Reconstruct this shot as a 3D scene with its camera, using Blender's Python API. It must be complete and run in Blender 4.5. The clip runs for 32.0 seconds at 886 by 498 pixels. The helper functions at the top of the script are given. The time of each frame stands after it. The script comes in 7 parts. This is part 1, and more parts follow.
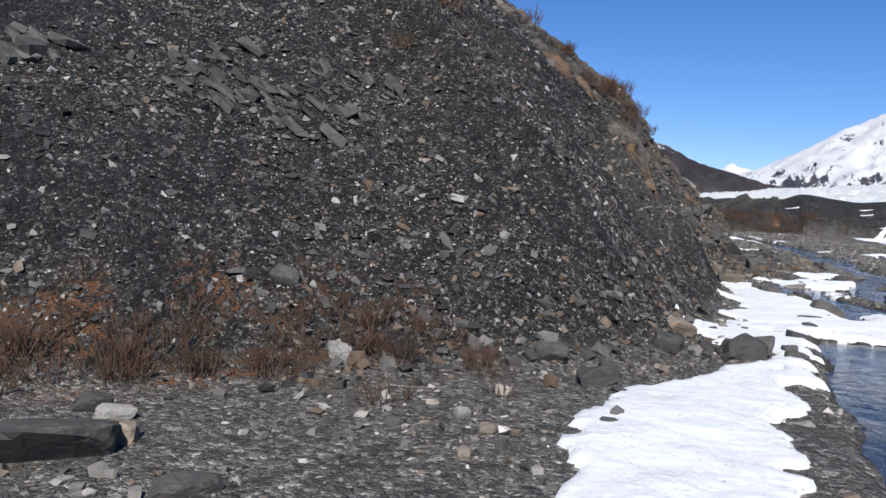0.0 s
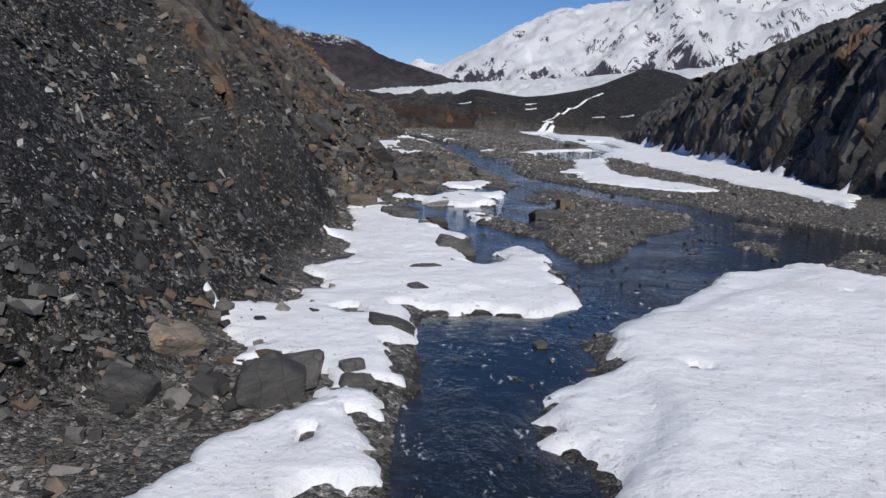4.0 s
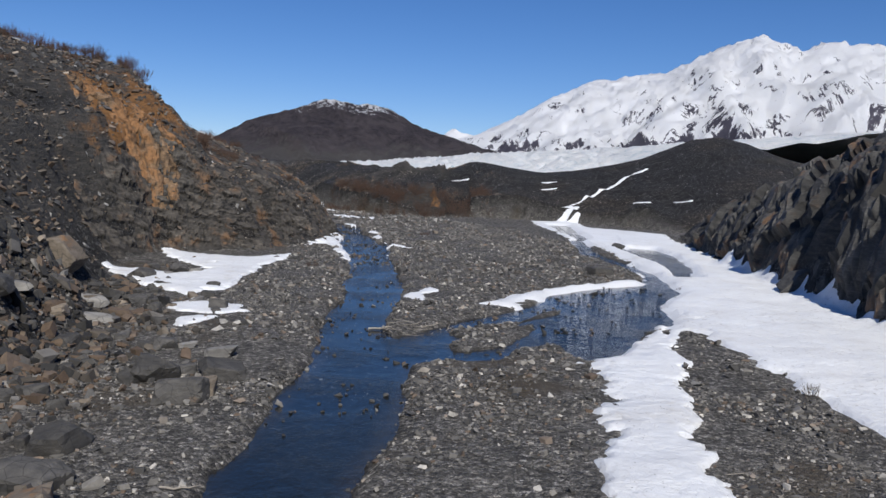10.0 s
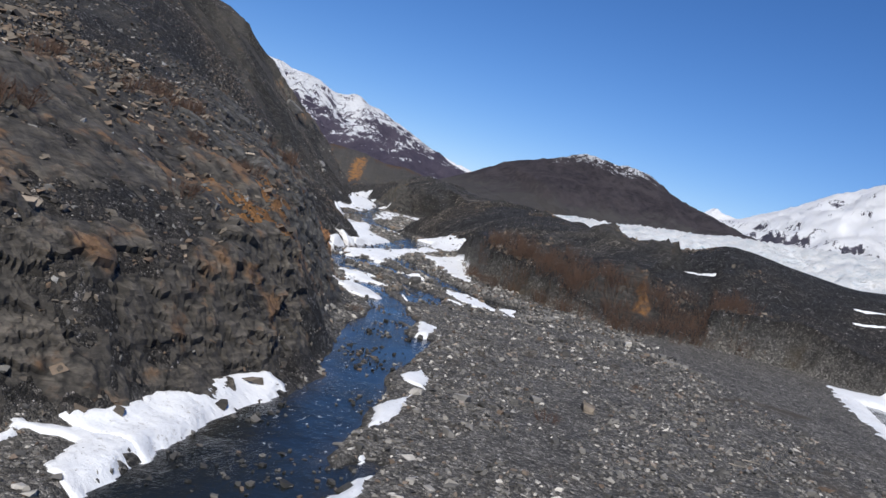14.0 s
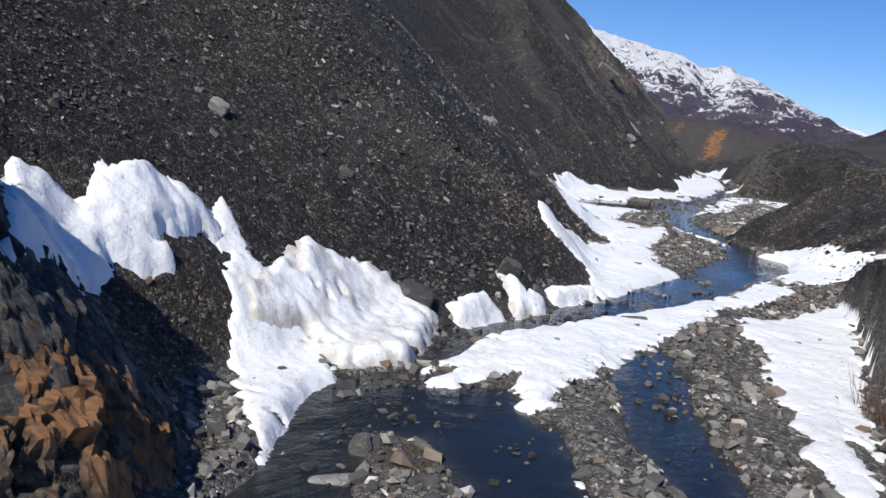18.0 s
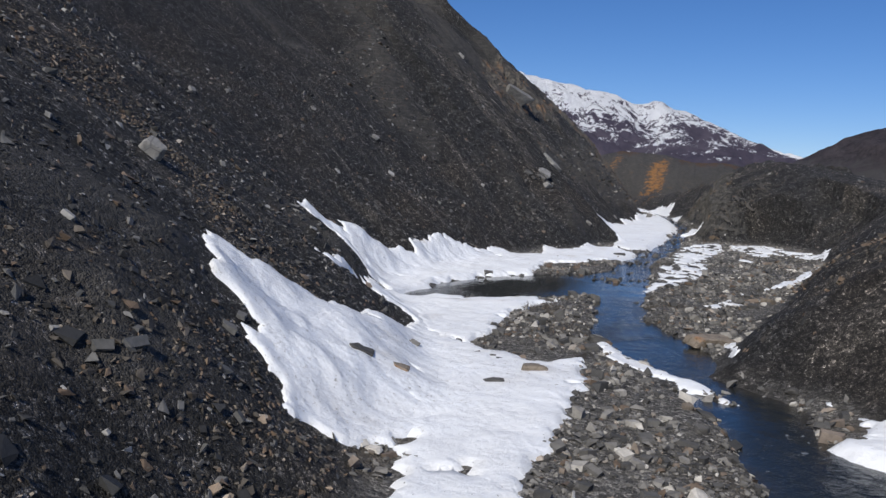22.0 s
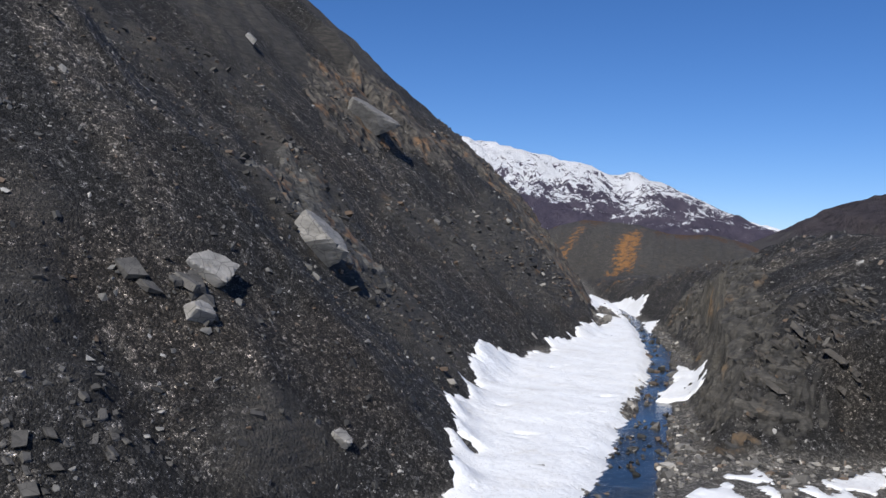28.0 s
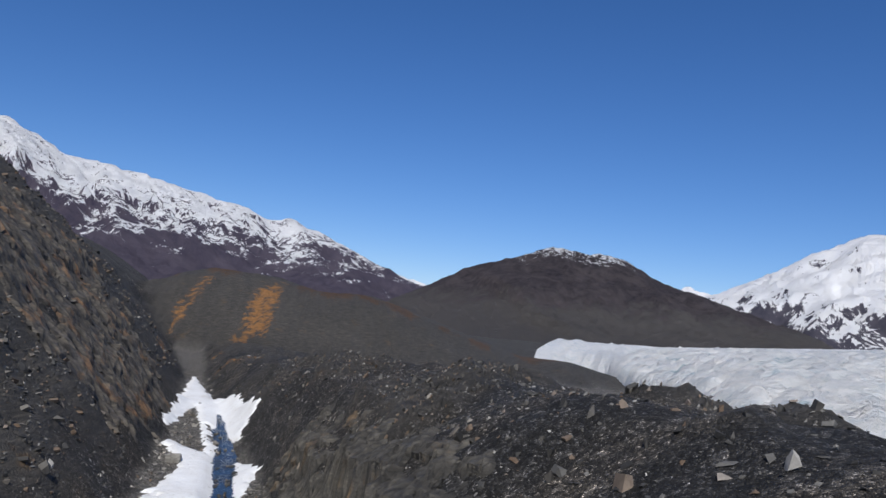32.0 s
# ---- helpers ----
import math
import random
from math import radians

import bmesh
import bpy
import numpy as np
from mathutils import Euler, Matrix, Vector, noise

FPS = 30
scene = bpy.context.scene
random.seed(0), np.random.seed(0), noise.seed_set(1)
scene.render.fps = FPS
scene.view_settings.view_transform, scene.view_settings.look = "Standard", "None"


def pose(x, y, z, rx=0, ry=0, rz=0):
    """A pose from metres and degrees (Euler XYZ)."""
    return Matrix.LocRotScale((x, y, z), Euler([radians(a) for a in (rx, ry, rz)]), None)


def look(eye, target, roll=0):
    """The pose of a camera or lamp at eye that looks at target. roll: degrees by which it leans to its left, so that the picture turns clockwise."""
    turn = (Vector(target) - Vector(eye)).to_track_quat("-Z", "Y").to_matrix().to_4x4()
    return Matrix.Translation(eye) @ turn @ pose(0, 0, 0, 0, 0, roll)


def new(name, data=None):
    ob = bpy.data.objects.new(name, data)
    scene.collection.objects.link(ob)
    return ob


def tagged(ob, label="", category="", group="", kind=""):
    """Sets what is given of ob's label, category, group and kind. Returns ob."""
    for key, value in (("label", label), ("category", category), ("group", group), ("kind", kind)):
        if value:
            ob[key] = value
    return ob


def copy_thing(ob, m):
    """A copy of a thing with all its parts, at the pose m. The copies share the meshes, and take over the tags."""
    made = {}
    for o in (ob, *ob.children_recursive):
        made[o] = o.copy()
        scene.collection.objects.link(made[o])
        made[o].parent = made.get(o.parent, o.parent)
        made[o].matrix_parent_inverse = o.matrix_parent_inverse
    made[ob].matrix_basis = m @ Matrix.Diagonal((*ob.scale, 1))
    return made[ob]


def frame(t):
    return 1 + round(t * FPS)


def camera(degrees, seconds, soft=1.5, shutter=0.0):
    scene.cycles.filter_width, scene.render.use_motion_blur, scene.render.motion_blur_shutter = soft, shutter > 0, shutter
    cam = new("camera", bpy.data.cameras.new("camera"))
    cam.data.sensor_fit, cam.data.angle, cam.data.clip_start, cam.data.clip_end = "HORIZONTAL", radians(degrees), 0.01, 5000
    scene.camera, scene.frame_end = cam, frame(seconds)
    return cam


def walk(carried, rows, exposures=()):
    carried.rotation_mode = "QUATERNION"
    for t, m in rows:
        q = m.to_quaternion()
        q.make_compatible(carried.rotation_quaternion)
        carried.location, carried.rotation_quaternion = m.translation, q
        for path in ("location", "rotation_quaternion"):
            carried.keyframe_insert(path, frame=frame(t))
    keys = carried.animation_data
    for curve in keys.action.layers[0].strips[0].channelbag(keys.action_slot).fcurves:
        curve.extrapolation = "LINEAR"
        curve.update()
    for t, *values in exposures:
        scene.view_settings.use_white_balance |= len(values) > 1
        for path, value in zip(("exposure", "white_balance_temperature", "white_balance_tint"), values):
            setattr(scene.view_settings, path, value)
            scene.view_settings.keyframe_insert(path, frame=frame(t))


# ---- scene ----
cam = camera(57.6, 32.0)
# seconds, eye, target, roll
PATH = [
    (0, (0.00, -0.00, 5.91), (-6.631, 18.837, 4.843), 3.02),
    (0.5, (0.28, 1.49, 6.01), (-3.651, 21.059, 4.738), 2.39),
    (1, (0.68, 3.14, 6.13), (-0.876, 23.022, 4.586), 1.98),
    (1.5, (1.11, 5.01, 6.20), (1.507, 24.912, 4.309), 2.63),
    (2, (1.60, 7.11, 6.22), (2.556, 26.938, 3.795), 2.50),
    (2.5, (2.20, 9.44, 6.30), (3.273, 29.246, 3.747), 1.85),
    (4.5, (5.43, 21.41, 7.40), (5.781, 41.121, 4.007), 2.31),
    (5, (6.44, 25.56, 7.80), (6.361, 45.357, 4.998), 2.90),
    (5.5, (7.52, 30.21, 8.19), (7.119, 50.032, 5.527), 3.62),
    (6, (8.73, 35.35, 8.54), (8.195, 55.095, 5.389), 4.74),
    (6.5, (10.00, 40.79, 8.85), (9.881, 60.484, 5.350), 5.09),
    (7, (11.36, 46.61, 9.19), (11.571, 66.269, 5.534), 4.75),
    (7.5, (12.66, 53.15, 9.49), (12.275, 72.820, 5.877), 5.36),
    (8, (13.84, 60.15, 9.65), (12.458, 79.800, 6.223), 5.66),
    (8.5, (15.23, 67.63, 9.87), (13.428, 87.293, 6.705), 4.73),
    (9, (16.57, 75.24, 10.14), (15.633, 95.142, 8.350), 3.30),
    (9.5, (17.85, 83.47, 10.36), (17.802, 103.452, 9.489), 2.78),
    (10, (19.03, 92.18, 10.50), (18.772, 112.110, 8.875), 2.45),
    (10.5, (20.22, 101.33, 10.59), (19.084, 121.180, 8.464), 1.65),
    (11, (21.25, 110.70, 10.76), (19.522, 130.555, 9.139), 2.64),
    (11.5, (22.26, 120.46, 10.83), (20.041, 140.277, 9.353), 3.95),
    (12, (23.03, 130.74, 11.00), (21.113, 150.611, 9.853), 5.02),
    (12.5, (23.66, 141.50, 11.34), (21.667, 161.382, 10.425), 7.36),
    (13, (23.54, 152.93, 11.84), (20.290, 172.639, 10.768), 10.47),
    (13.5, (22.56, 164.60, 12.35), (17.932, 184.028, 11.179), 12.42),
    (14, (20.69, 176.51, 12.88), (14.558, 195.515, 11.753), 13.51),
    (14.5, (18.76, 187.69, 13.57), (11.268, 206.188, 12.230), 13.02),
    (16.5, (5.55, 235.59, 13.44), (-6.862, 250.836, 9.759), 9.18),
    (17, (2.66, 242.69, 13.70), (-11.010, 256.829, 10.062), 8.49),
    (17.5, (-0.25, 249.63, 13.65), (-13.963, 263.782, 10.214), 7.33),
    (18, (-3.27, 256.49, 13.96), (-16.920, 270.780, 10.871), 7.49),
    (18.5, (-6.28, 263.40, 14.06), (-19.758, 277.956, 11.499), 7.51),
    (19, (-9.87, 270.68, 14.10), (-23.163, 285.355, 11.306), 6.69),
    (19.5, (-13.75, 277.98, 14.04), (-27.621, 292.114, 11.249), 6.04),
    (20, (-17.99, 285.54, 13.93), (-32.654, 298.854, 11.191), 5.38),
    (20.5, (-21.71, 292.89, 13.84), (-35.970, 306.704, 11.415), 3.32),
    (21, (-25.68, 300.37, 13.84), (-38.806, 315.361, 12.119), 2.87),
    (21.5, (-29.60, 308.01, 13.79), (-42.197, 323.476, 12.326), 2.90),
    (22, (-33.36, 315.04, 13.89), (-46.361, 330.146, 12.208), 2.88),
    (22.5, (-37.32, 322.69, 14.11), (-50.839, 337.357, 12.676), 4.24),
    (23, (-41.15, 330.33, 14.19), (-54.503, 345.170, 13.019), 3.14),
    (23.5, (-45.13, 338.34, 14.25), (-58.110, 353.513, 13.227), 2.47),
    (24, (-49.14, 346.55, 14.29), (-61.795, 361.971, 12.905), 2.17),
    (24.5, (-53.07, 354.57, 14.43), (-65.673, 370.024, 12.891), 2.05),
    (26.5, (-65.45, 384.89, 15.62), (-78.163, 400.306, 14.852), 2.39),
    (27, (-69.30, 393.63, 16.20), (-81.872, 409.169, 15.465), 2.47),
    (27.5, (-73.04, 402.20, 16.94), (-85.460, 417.871, 16.680), 2.62),
    (28, (-76.79, 410.70, 17.79), (-89.520, 426.127, 17.875), 3.04),
    (28.5, (-80.29, 419.25, 18.64), (-92.739, 434.899, 19.030), 2.10),
    (29, (-83.84, 428.04, 19.51), (-95.673, 444.164, 19.833), 1.87),
    (29.5, (-87.35, 436.71, 20.56), (-98.463, 453.334, 20.864), 2.55),
    (30, (-90.74, 445.49, 21.44), (-101.688, 462.219, 21.973), 3.45),
    (30.5, (-94.01, 454.11, 22.31), (-104.942, 470.838, 23.025), 2.97),
    (31, (-97.18, 462.74, 23.10), (-106.821, 480.219, 24.361), 3.08),
    (31.5, (-100.34, 471.30, 23.85), (-107.883, 489.726, 25.713), 5.02),
    (32, (-103.32, 479.57, 24.42), (-108.739, 498.740, 26.244), 5.34),
]
walk(cam, [(t, look(eye, target, roll)) for t, eye, target, roll in PATH],
     exposures=[(0, 0.35), (1, -0.45), (2, -0.15), (6, -0.25), (9, -0.05), (11, -0.03), (13, 0.12), (17, 0.15), (18, 0.28), (19, 0.0), (20, -0.05), (23, -0.05), (27, 0.1), (29, 0.25), (31, 0.22), (32, 0.04)])

# ---- daylight ----
SUN_YAW, SUN_ELEV = -166.0, 44.0  # degrees left of +y, degrees above the horizon
sun_way = Vector((-math.sin(radians(SUN_YAW)) * math.cos(radians(SUN_ELEV)),
                  math.cos(radians(SUN_YAW)) * math.cos(radians(SUN_ELEV)), math.sin(radians(SUN_ELEV))))
world = bpy.data.worlds.new("sky")
scene.world = world
world.use_nodes = True
sky = world.node_tree.nodes.new("ShaderNodeTexSky")
sky.sky_type, sky.sun_disc = "NISHITA", False
sky.sun_elevation, sky.sun_rotation = radians(SUN_ELEV), radians(-SUN_YAW)
sky.altitude, sky.air_density, sky.dust_density, sky.ozone_density = 1500.0, 1.0, 0.0, 5.0
background = world.node_tree.nodes["Background"]
background.inputs[1].default_value = 0.082
tint = world.node_tree.nodes.new("ShaderNodeMix")
tint.data_type, tint.blend_type = "RGBA", "MULTIPLY"
tint.inputs[0].default_value, tint.inputs[7].default_value = 1.0, (1.0, 1.0, 1.16, 1)
world.node_tree.links.new(sky.outputs[0], tint.inputs[6])
deepen = world.node_tree.nodes.new("ShaderNodeHueSaturation")
deepen.inputs["Saturation"].default_value = 1.15
world.node_tree.links.new(tint.outputs[2], deepen.inputs["Color"])
world.node_tree.links.new(deepen.outputs[0], background.inputs[0])
sun_data = bpy.data.lights.new("sun", "SUN")
sun_data.energy, sun_data.angle, sun_data.color = 4.1, radians(0.53), (1.0, 0.955, 0.88)
sun = new("sun", sun_data)
sun.matrix_world = look(sun_way * 500, (0, 0, 0))

# ---- noise and plan helpers ----
_perm = np.random.RandomState(7).permutation(256)
_perm = np.concatenate([_perm, _perm, _perm])
_grad = np.stack([np.cos(np.arange(256) * 2.399963), np.sin(np.arange(256) * 2.399963)], -1)


def perlin(x, y):
    """Smooth noise of about -0.7 to 0.7, one feature a unit."""
    x, y = np.asarray(x, float), np.asarray(y, float)
    xi, yi = np.floor(x).astype(int), np.floor(y).astype(int)
    xf, yf = x - xi, y - yi
    u, v = xf * xf * xf * (xf * (xf * 6 - 15) + 10), yf * yf * yf * (yf * (yf * 6 - 15) + 10)

    def corner(dx, dy):
        g = _grad[_perm[_perm[(xi + dx) & 255] + ((yi + dy) & 255)] & 255]
        return g[..., 0] * (xf - dx) + g[..., 1] * (yf - dy)

    a = corner(0, 0) * (1 - u) + corner(1, 0) * u
    b = corner(0, 1) * (1 - u) + corner(1, 1) * u
    return a * (1 - v) + b * v


def fbm(x, y, size, octaves=4, gain=0.5):
    total, amp, f = 0.0, 1.0, 1.0 / size
    for k in range(octaves):
        total = total + amp * perlin(x * f + 17.3 * k, y * f - 9.1 * k)
        amp, f = amp * gain, f * 2.03
    return total


def ridged(x, y, size, octaves=4, gain=0.5):
    total, amp, f = 0.0, 1.0, 1.0 / size
    for k in range(octaves):
        total = total + amp * (0.55 - np.abs(perlin(x * f + 31.7 * k, y * f + 5.9 * k)) * 1.6)
        amp, f = amp * gain, f * 2.07
    return total


def smooth(a, b, v):
    t = np.clip((v - a) / (b - a), 0.0, 1.0)
    return t * t * (3 - 2 * t)


def along(line, x, y):
    """Distance to a polyline, station along it (in points), and side (1: left of its way)."""
    best, station, side = np.full(np.shape(x), 1e9), np.zeros(np.shape(x)), np.ones(np.shape(x))
    for k in range(len(line) - 1):
        (ax, ay), (bx, by) = line[k][:2], line[k + 1][:2]
        dx, dy = bx - ax, by - ay
        t = np.clip(((x - ax) * dx + (y - ay) * dy) / (dx * dx + dy * dy), 0, 1)
        d = np.hypot(x - ax - t * dx, y - ay - t * dy)
        near = d < best
        best = np.where(near, d, best)
        station = np.where(near, k + t, station)
        side = np.where(near, np.where(dx * (y - ay) - dy * (x - ax) >= 0, 1.0, -1.0), side)
    return best, station, side


def within(poly, x, y):
    """Signed distance to a closed outline: positive inside."""
    d, _, _ = along(list(poly) + [poly[0]], x, y)
    inside = np.zeros(np.shape(x), bool)
    n = len(poly)
    for k in range(n):
        (ax, ay), (bx, by) = poly[k], poly[(k + 1) % n]
        if ay == by:
            continue
        cross = (ay > y) != (by > y)
        inside ^= cross & (x < (bx - ax) * (y - ay) / (by - ay) + ax)
    return np.where(inside, d, -d)


def softmax(a, b, r):
    h = np.clip(0.5 + 0.5 * (a - b) / r, 0, 1)
    return b + (a - b) * h + r * h * (1 - h)


def softmin(a, b, r):
    return -softmax(-a, -b, r)

# ---- materials ----
def material(name):
    m = bpy.data.materials.new(name)
    m.use_nodes = True
    t = m.node_tree
    return m, t, t.nodes["Principled BSDF"]


def node(t, kind, **inputs):
    n = t.nodes.new(kind)
    for key, value in inputs.items():
        if hasattr(value, "is_linked"):
            t.links.new(value, n.inputs[key.replace("_", " ")])
        else:
            n.inputs[key.replace("_", " ")].default_value = value
    return n


def noise_of(t, where, scale, detail=5.0, rough=0.6, warp=0.0):
    n = node(t, "ShaderNodeTexNoise", Vector=where, Scale=scale, Detail=detail, Roughness=rough, Distortion=warp)
    return n.outputs["Fac"]


def ramp(t, fac, stops):
    n = t.nodes.new("ShaderNodeValToRGB")
    t.links.new(fac, n.inputs[0])
    e = n.color_ramp.elements
    while len(e) < len(stops):
        e.new(0.5)
    for k, (at, c) in enumerate(stops):
        e[k].position = at
        e[k].color = (*c, 1) if len(c) == 3 else c
    return n.outputs[0]


def grey(v):
    return (v, v, v)


def step(t, fac, lo, hi, a=0.0, b=1.0):
    n = t.nodes.new("ShaderNodeMapRange")
    n.interpolation_type = "SMOOTHSTEP"
    t.links.new(fac, n.inputs[0])
    for k, v in enumerate((lo, hi, a, b)):
        n.inputs[k + 1].default_value = v
    return n.outputs[0]


def mix(t, fac, a, b, how="MIX"):
    n = t.nodes.new("ShaderNodeMix")
    n.data_type, n.blend_type, n.clamp_factor = "RGBA", how, True
    for k, v in ((0, fac), (6, a), (7, b)):
        if hasattr(v, "is_linked"):
            t.links.new(v, n.inputs[k])
        else:
            n.inputs[k].default_value = v if k == 0 else (*v, 1)
    return n.outputs[2]


def calc(t, how, a, b):
    n = t.nodes.new("ShaderNodeMath")
    n.operation = how
    for k, v in enumerate((a, b)):
        if hasattr(v, "is_linked"):
            t.links.new(v, n.inputs[k])
        else:
            n.inputs[k].default_value = v
    return n.outputs[0]


def bump(t, bsdf, height, strength, distance):
    n = t.nodes.new("ShaderNodeBump")
    n.inputs["Strength"].default_value, n.inputs["Distance"].default_value = strength, distance
    t.links.new(height, n.inputs["Height"])
    t.links.new(n.outputs[0], bsdf.inputs["Normal"])


def mask(t, name):
    n = t.nodes.new("ShaderNodeAttribute")
    n.attribute_name = name
    return n.outputs["Fac"]


def place(t):
    return t.nodes.new("ShaderNodeNewGeometry").outputs["Position"]


def stretched(t, where, x, y, z, turn=0.0, tilt=0.0):
    n = t.nodes.new("ShaderNodeMapping")
    t.links.new(where, n.inputs[0])
    n.inputs["Scale"].default_value = (x, y, z)
    n.inputs["Rotation"].default_value = (radians(tilt), 0, radians(turn))
    return n.outputs[0]


def ground_material():
    m, t, b = material("ground")
    p = place(t)
    big, mid, fine = noise_of(t, p, 0.05, 4), noise_of(t, p, 0.6, 6), noise_of(t, p, 7.0, 5, 0.7)
    cells = node(t, "ShaderNodeTexVoronoi", Vector=p, Scale=5.5)
    small = node(t, "ShaderNodeTexVoronoi", Vector=p, Scale=16.0)
    one = t.nodes.new("ShaderNodeSeparateColor")
    t.links.new(cells.outputs["Color"], one.inputs[0])
    two = t.nodes.new("ShaderNodeSeparateColor")
    t.links.new(small.outputs["Color"], two.inputs[0])
    tiny = node(t, "ShaderNodeTexVoronoi", Vector=p, Scale=34.0)
    three = t.nodes.new("ShaderNodeSeparateColor")
    t.links.new(tiny.outputs["Color"], three.inputs[0])
    stone = ramp(t, one.outputs[0], [(0.0, grey(0.35)), (0.5, grey(0.85)), (0.85, grey(1.5)), (1.0, grey(2.6))])
    stone = mix(t, 0.8, stone, ramp(t, two.outputs[1], [(0.0, grey(0.4)), (0.6, grey(0.95)), (1.0, grey(2.1))]), "MULTIPLY")
    # random chip tones; the brightest stops put facet glints into the colour
    chips = ramp(t, two.outputs[0], [(0.0, grey(0.35)), (0.7, grey(0.95)), (0.9, grey(1.6)), (1.0, grey(4.2))])
    chips = mix(t, 0.9, chips, ramp(t, three.outputs[0], [(0.0, grey(0.4)), (0.7, grey(0.95)), (0.92, grey(1.6)), (1.0, grey(3.6))]), "MULTIPLY")
    # loose dark shale
    scree = ramp(t, mid, [(0.3, (0.022, 0.0217, 0.0212)), (0.55, (0.040, 0.0388, 0.038)), (0.75, (0.064, 0.060, 0.0565))])
    scree = mix(t, step(t, big, 0.48, 0.68), scree, (0.058, 0.050, 0.042))
    scree = mix(t, calc(t, "MULTIPLY", mask(t, "streak"), step(t, noise_of(t, p, 0.9, 6, 0.7), 0.35, 0.65, 0.2, 0.9)), scree, (0.125, 0.111, 0.094))
    scree = mix(t, 0.9, scree, chips, "MULTIPLY")
    # coarser random tones, top stop again painting glints on larger chips
    scree = mix(t, 0.8, scree, ramp(t, one.outputs[1], [(0.0, grey(0.35)), (0.6, grey(0.9)), (0.88, grey(1.7)), (1.0, grey(4.2))]), "MULTIPLY")
    blocks = node(t, "ShaderNodeTexVoronoi", Vector=p, Scale=2.1)
    four = t.nodes.new("ShaderNodeSeparateColor")
    t.links.new(blocks.outputs["Color"], four.inputs[0])
    scree = mix(t, 0.9, scree, ramp(t, four.outputs[0], [(0.0, grey(0.55)), (0.75, grey(1.0)), (0.9, grey(1.25)), (1.0, grey(2.6))]), "MULTIPLY")
    # bedded rock
    beds = noise_of(t, stretched(t, p, 0.5, 0.5, 3.0, 20, 24), 1.1, 6, 0.65, 0.5)
    rock = ramp(t, beds, [(0.3, (0.035, 0.034, 0.034)), (0.5, (0.072, 0.068, 0.062)), (0.7, (0.13, 0.115, 0.098))])
    rock = mix(t, step(t, noise_of(t, p, 0.22, 5), 0.60, 0.80), rock, (0.15, 0.098, 0.055))
    # river gravel
    gravel = ramp(t, mid, [(0.3, (0.105, 0.099, 0.091)), (0.55, (0.165, 0.155, 0.140)), (0.75, (0.22, 0.205, 0.182))])
    gravel = mix(t, 0.9, gravel, stone, "MULTIPLY")
    gravel = mix(t, step(t, noise_of(t, p, 0.11, 4), 0.55, 0.72), gravel, (0.10, 0.082, 0.060))
    rust = ramp(t, noise_of(t, stretched(t, p, 1, 1, 0.35), 0.9, 6, 0.7), [(0.3, (0.11, 0.065, 0.035)), (0.5, (0.30, 0.145, 0.05)), (0.7, (0.40, 0.21, 0.085))])
    brush = ramp(t, mid, [(0.3, (0.045, 0.032, 0.024)), (0.7, (0.13, 0.075, 0.042))])
    wet = (0.022, 0.021, 0.019)
    c = mix(t, mask(t, "gravel"), scree, gravel)
    c = mix(t, mask(t, "rock"), c, rock)
    edge = calc(t, "ADD", mask(t, "brush"), calc(t, "MULTIPLY", calc(t, "SUBTRACT", mid, 0.5), 1.2))
    c = mix(t, step(t, edge, 0.4, 0.75), c, brush)
    litter = mix(t, noise_of(t, p, 6.0, 4), (0.10, 0.045, 0.020), (0.32, 0.14, 0.055))
    c = mix(t, calc(t, "MULTIPLY", mask(t, "leaves"), step(t, noise_of(t, p, 2.5, 6, 0.75), 0.47, 0.56)), c, litter)
    edge = calc(t, "ADD", mask(t, "rust"), calc(t, "MULTIPLY", calc(t, "SUBTRACT", noise_of(t, p, 0.35, 6), 0.5), 1.3))
    c = mix(t, step(t, edge, 0.42, 0.72), c, rust)
    c = mix(t, step(t, mask(t, "wet"), 0.25, 0.9), c, mix(t, 0.75, c, wet))
    t.links.new(c, b.inputs["Base Color"])
    b.inputs["Roughness"].default_value = 0.86
    b.inputs["Specular IOR Level"].default_value = 0.35
    domes = calc(t, "ADD", calc(t, "MULTIPLY", cells.outputs["Distance"], -0.9), calc(t, "MULTIPLY", small.outputs["Distance"], -0.55))
    domes = calc(t, "ADD", domes, calc(t, "ADD", calc(t, "MULTIPLY", one.outputs[2], 0.5), calc(t, "MULTIPLY", two.outputs[2], 0.35)))
    h = calc(t, "ADD", domes, calc(t, "ADD", calc(t, "MULTIPLY", fine, 0.6), calc(t, "MULTIPLY", mid, 1.2)))
    bump(t, b, h, 1.0, 0.17)
    return m


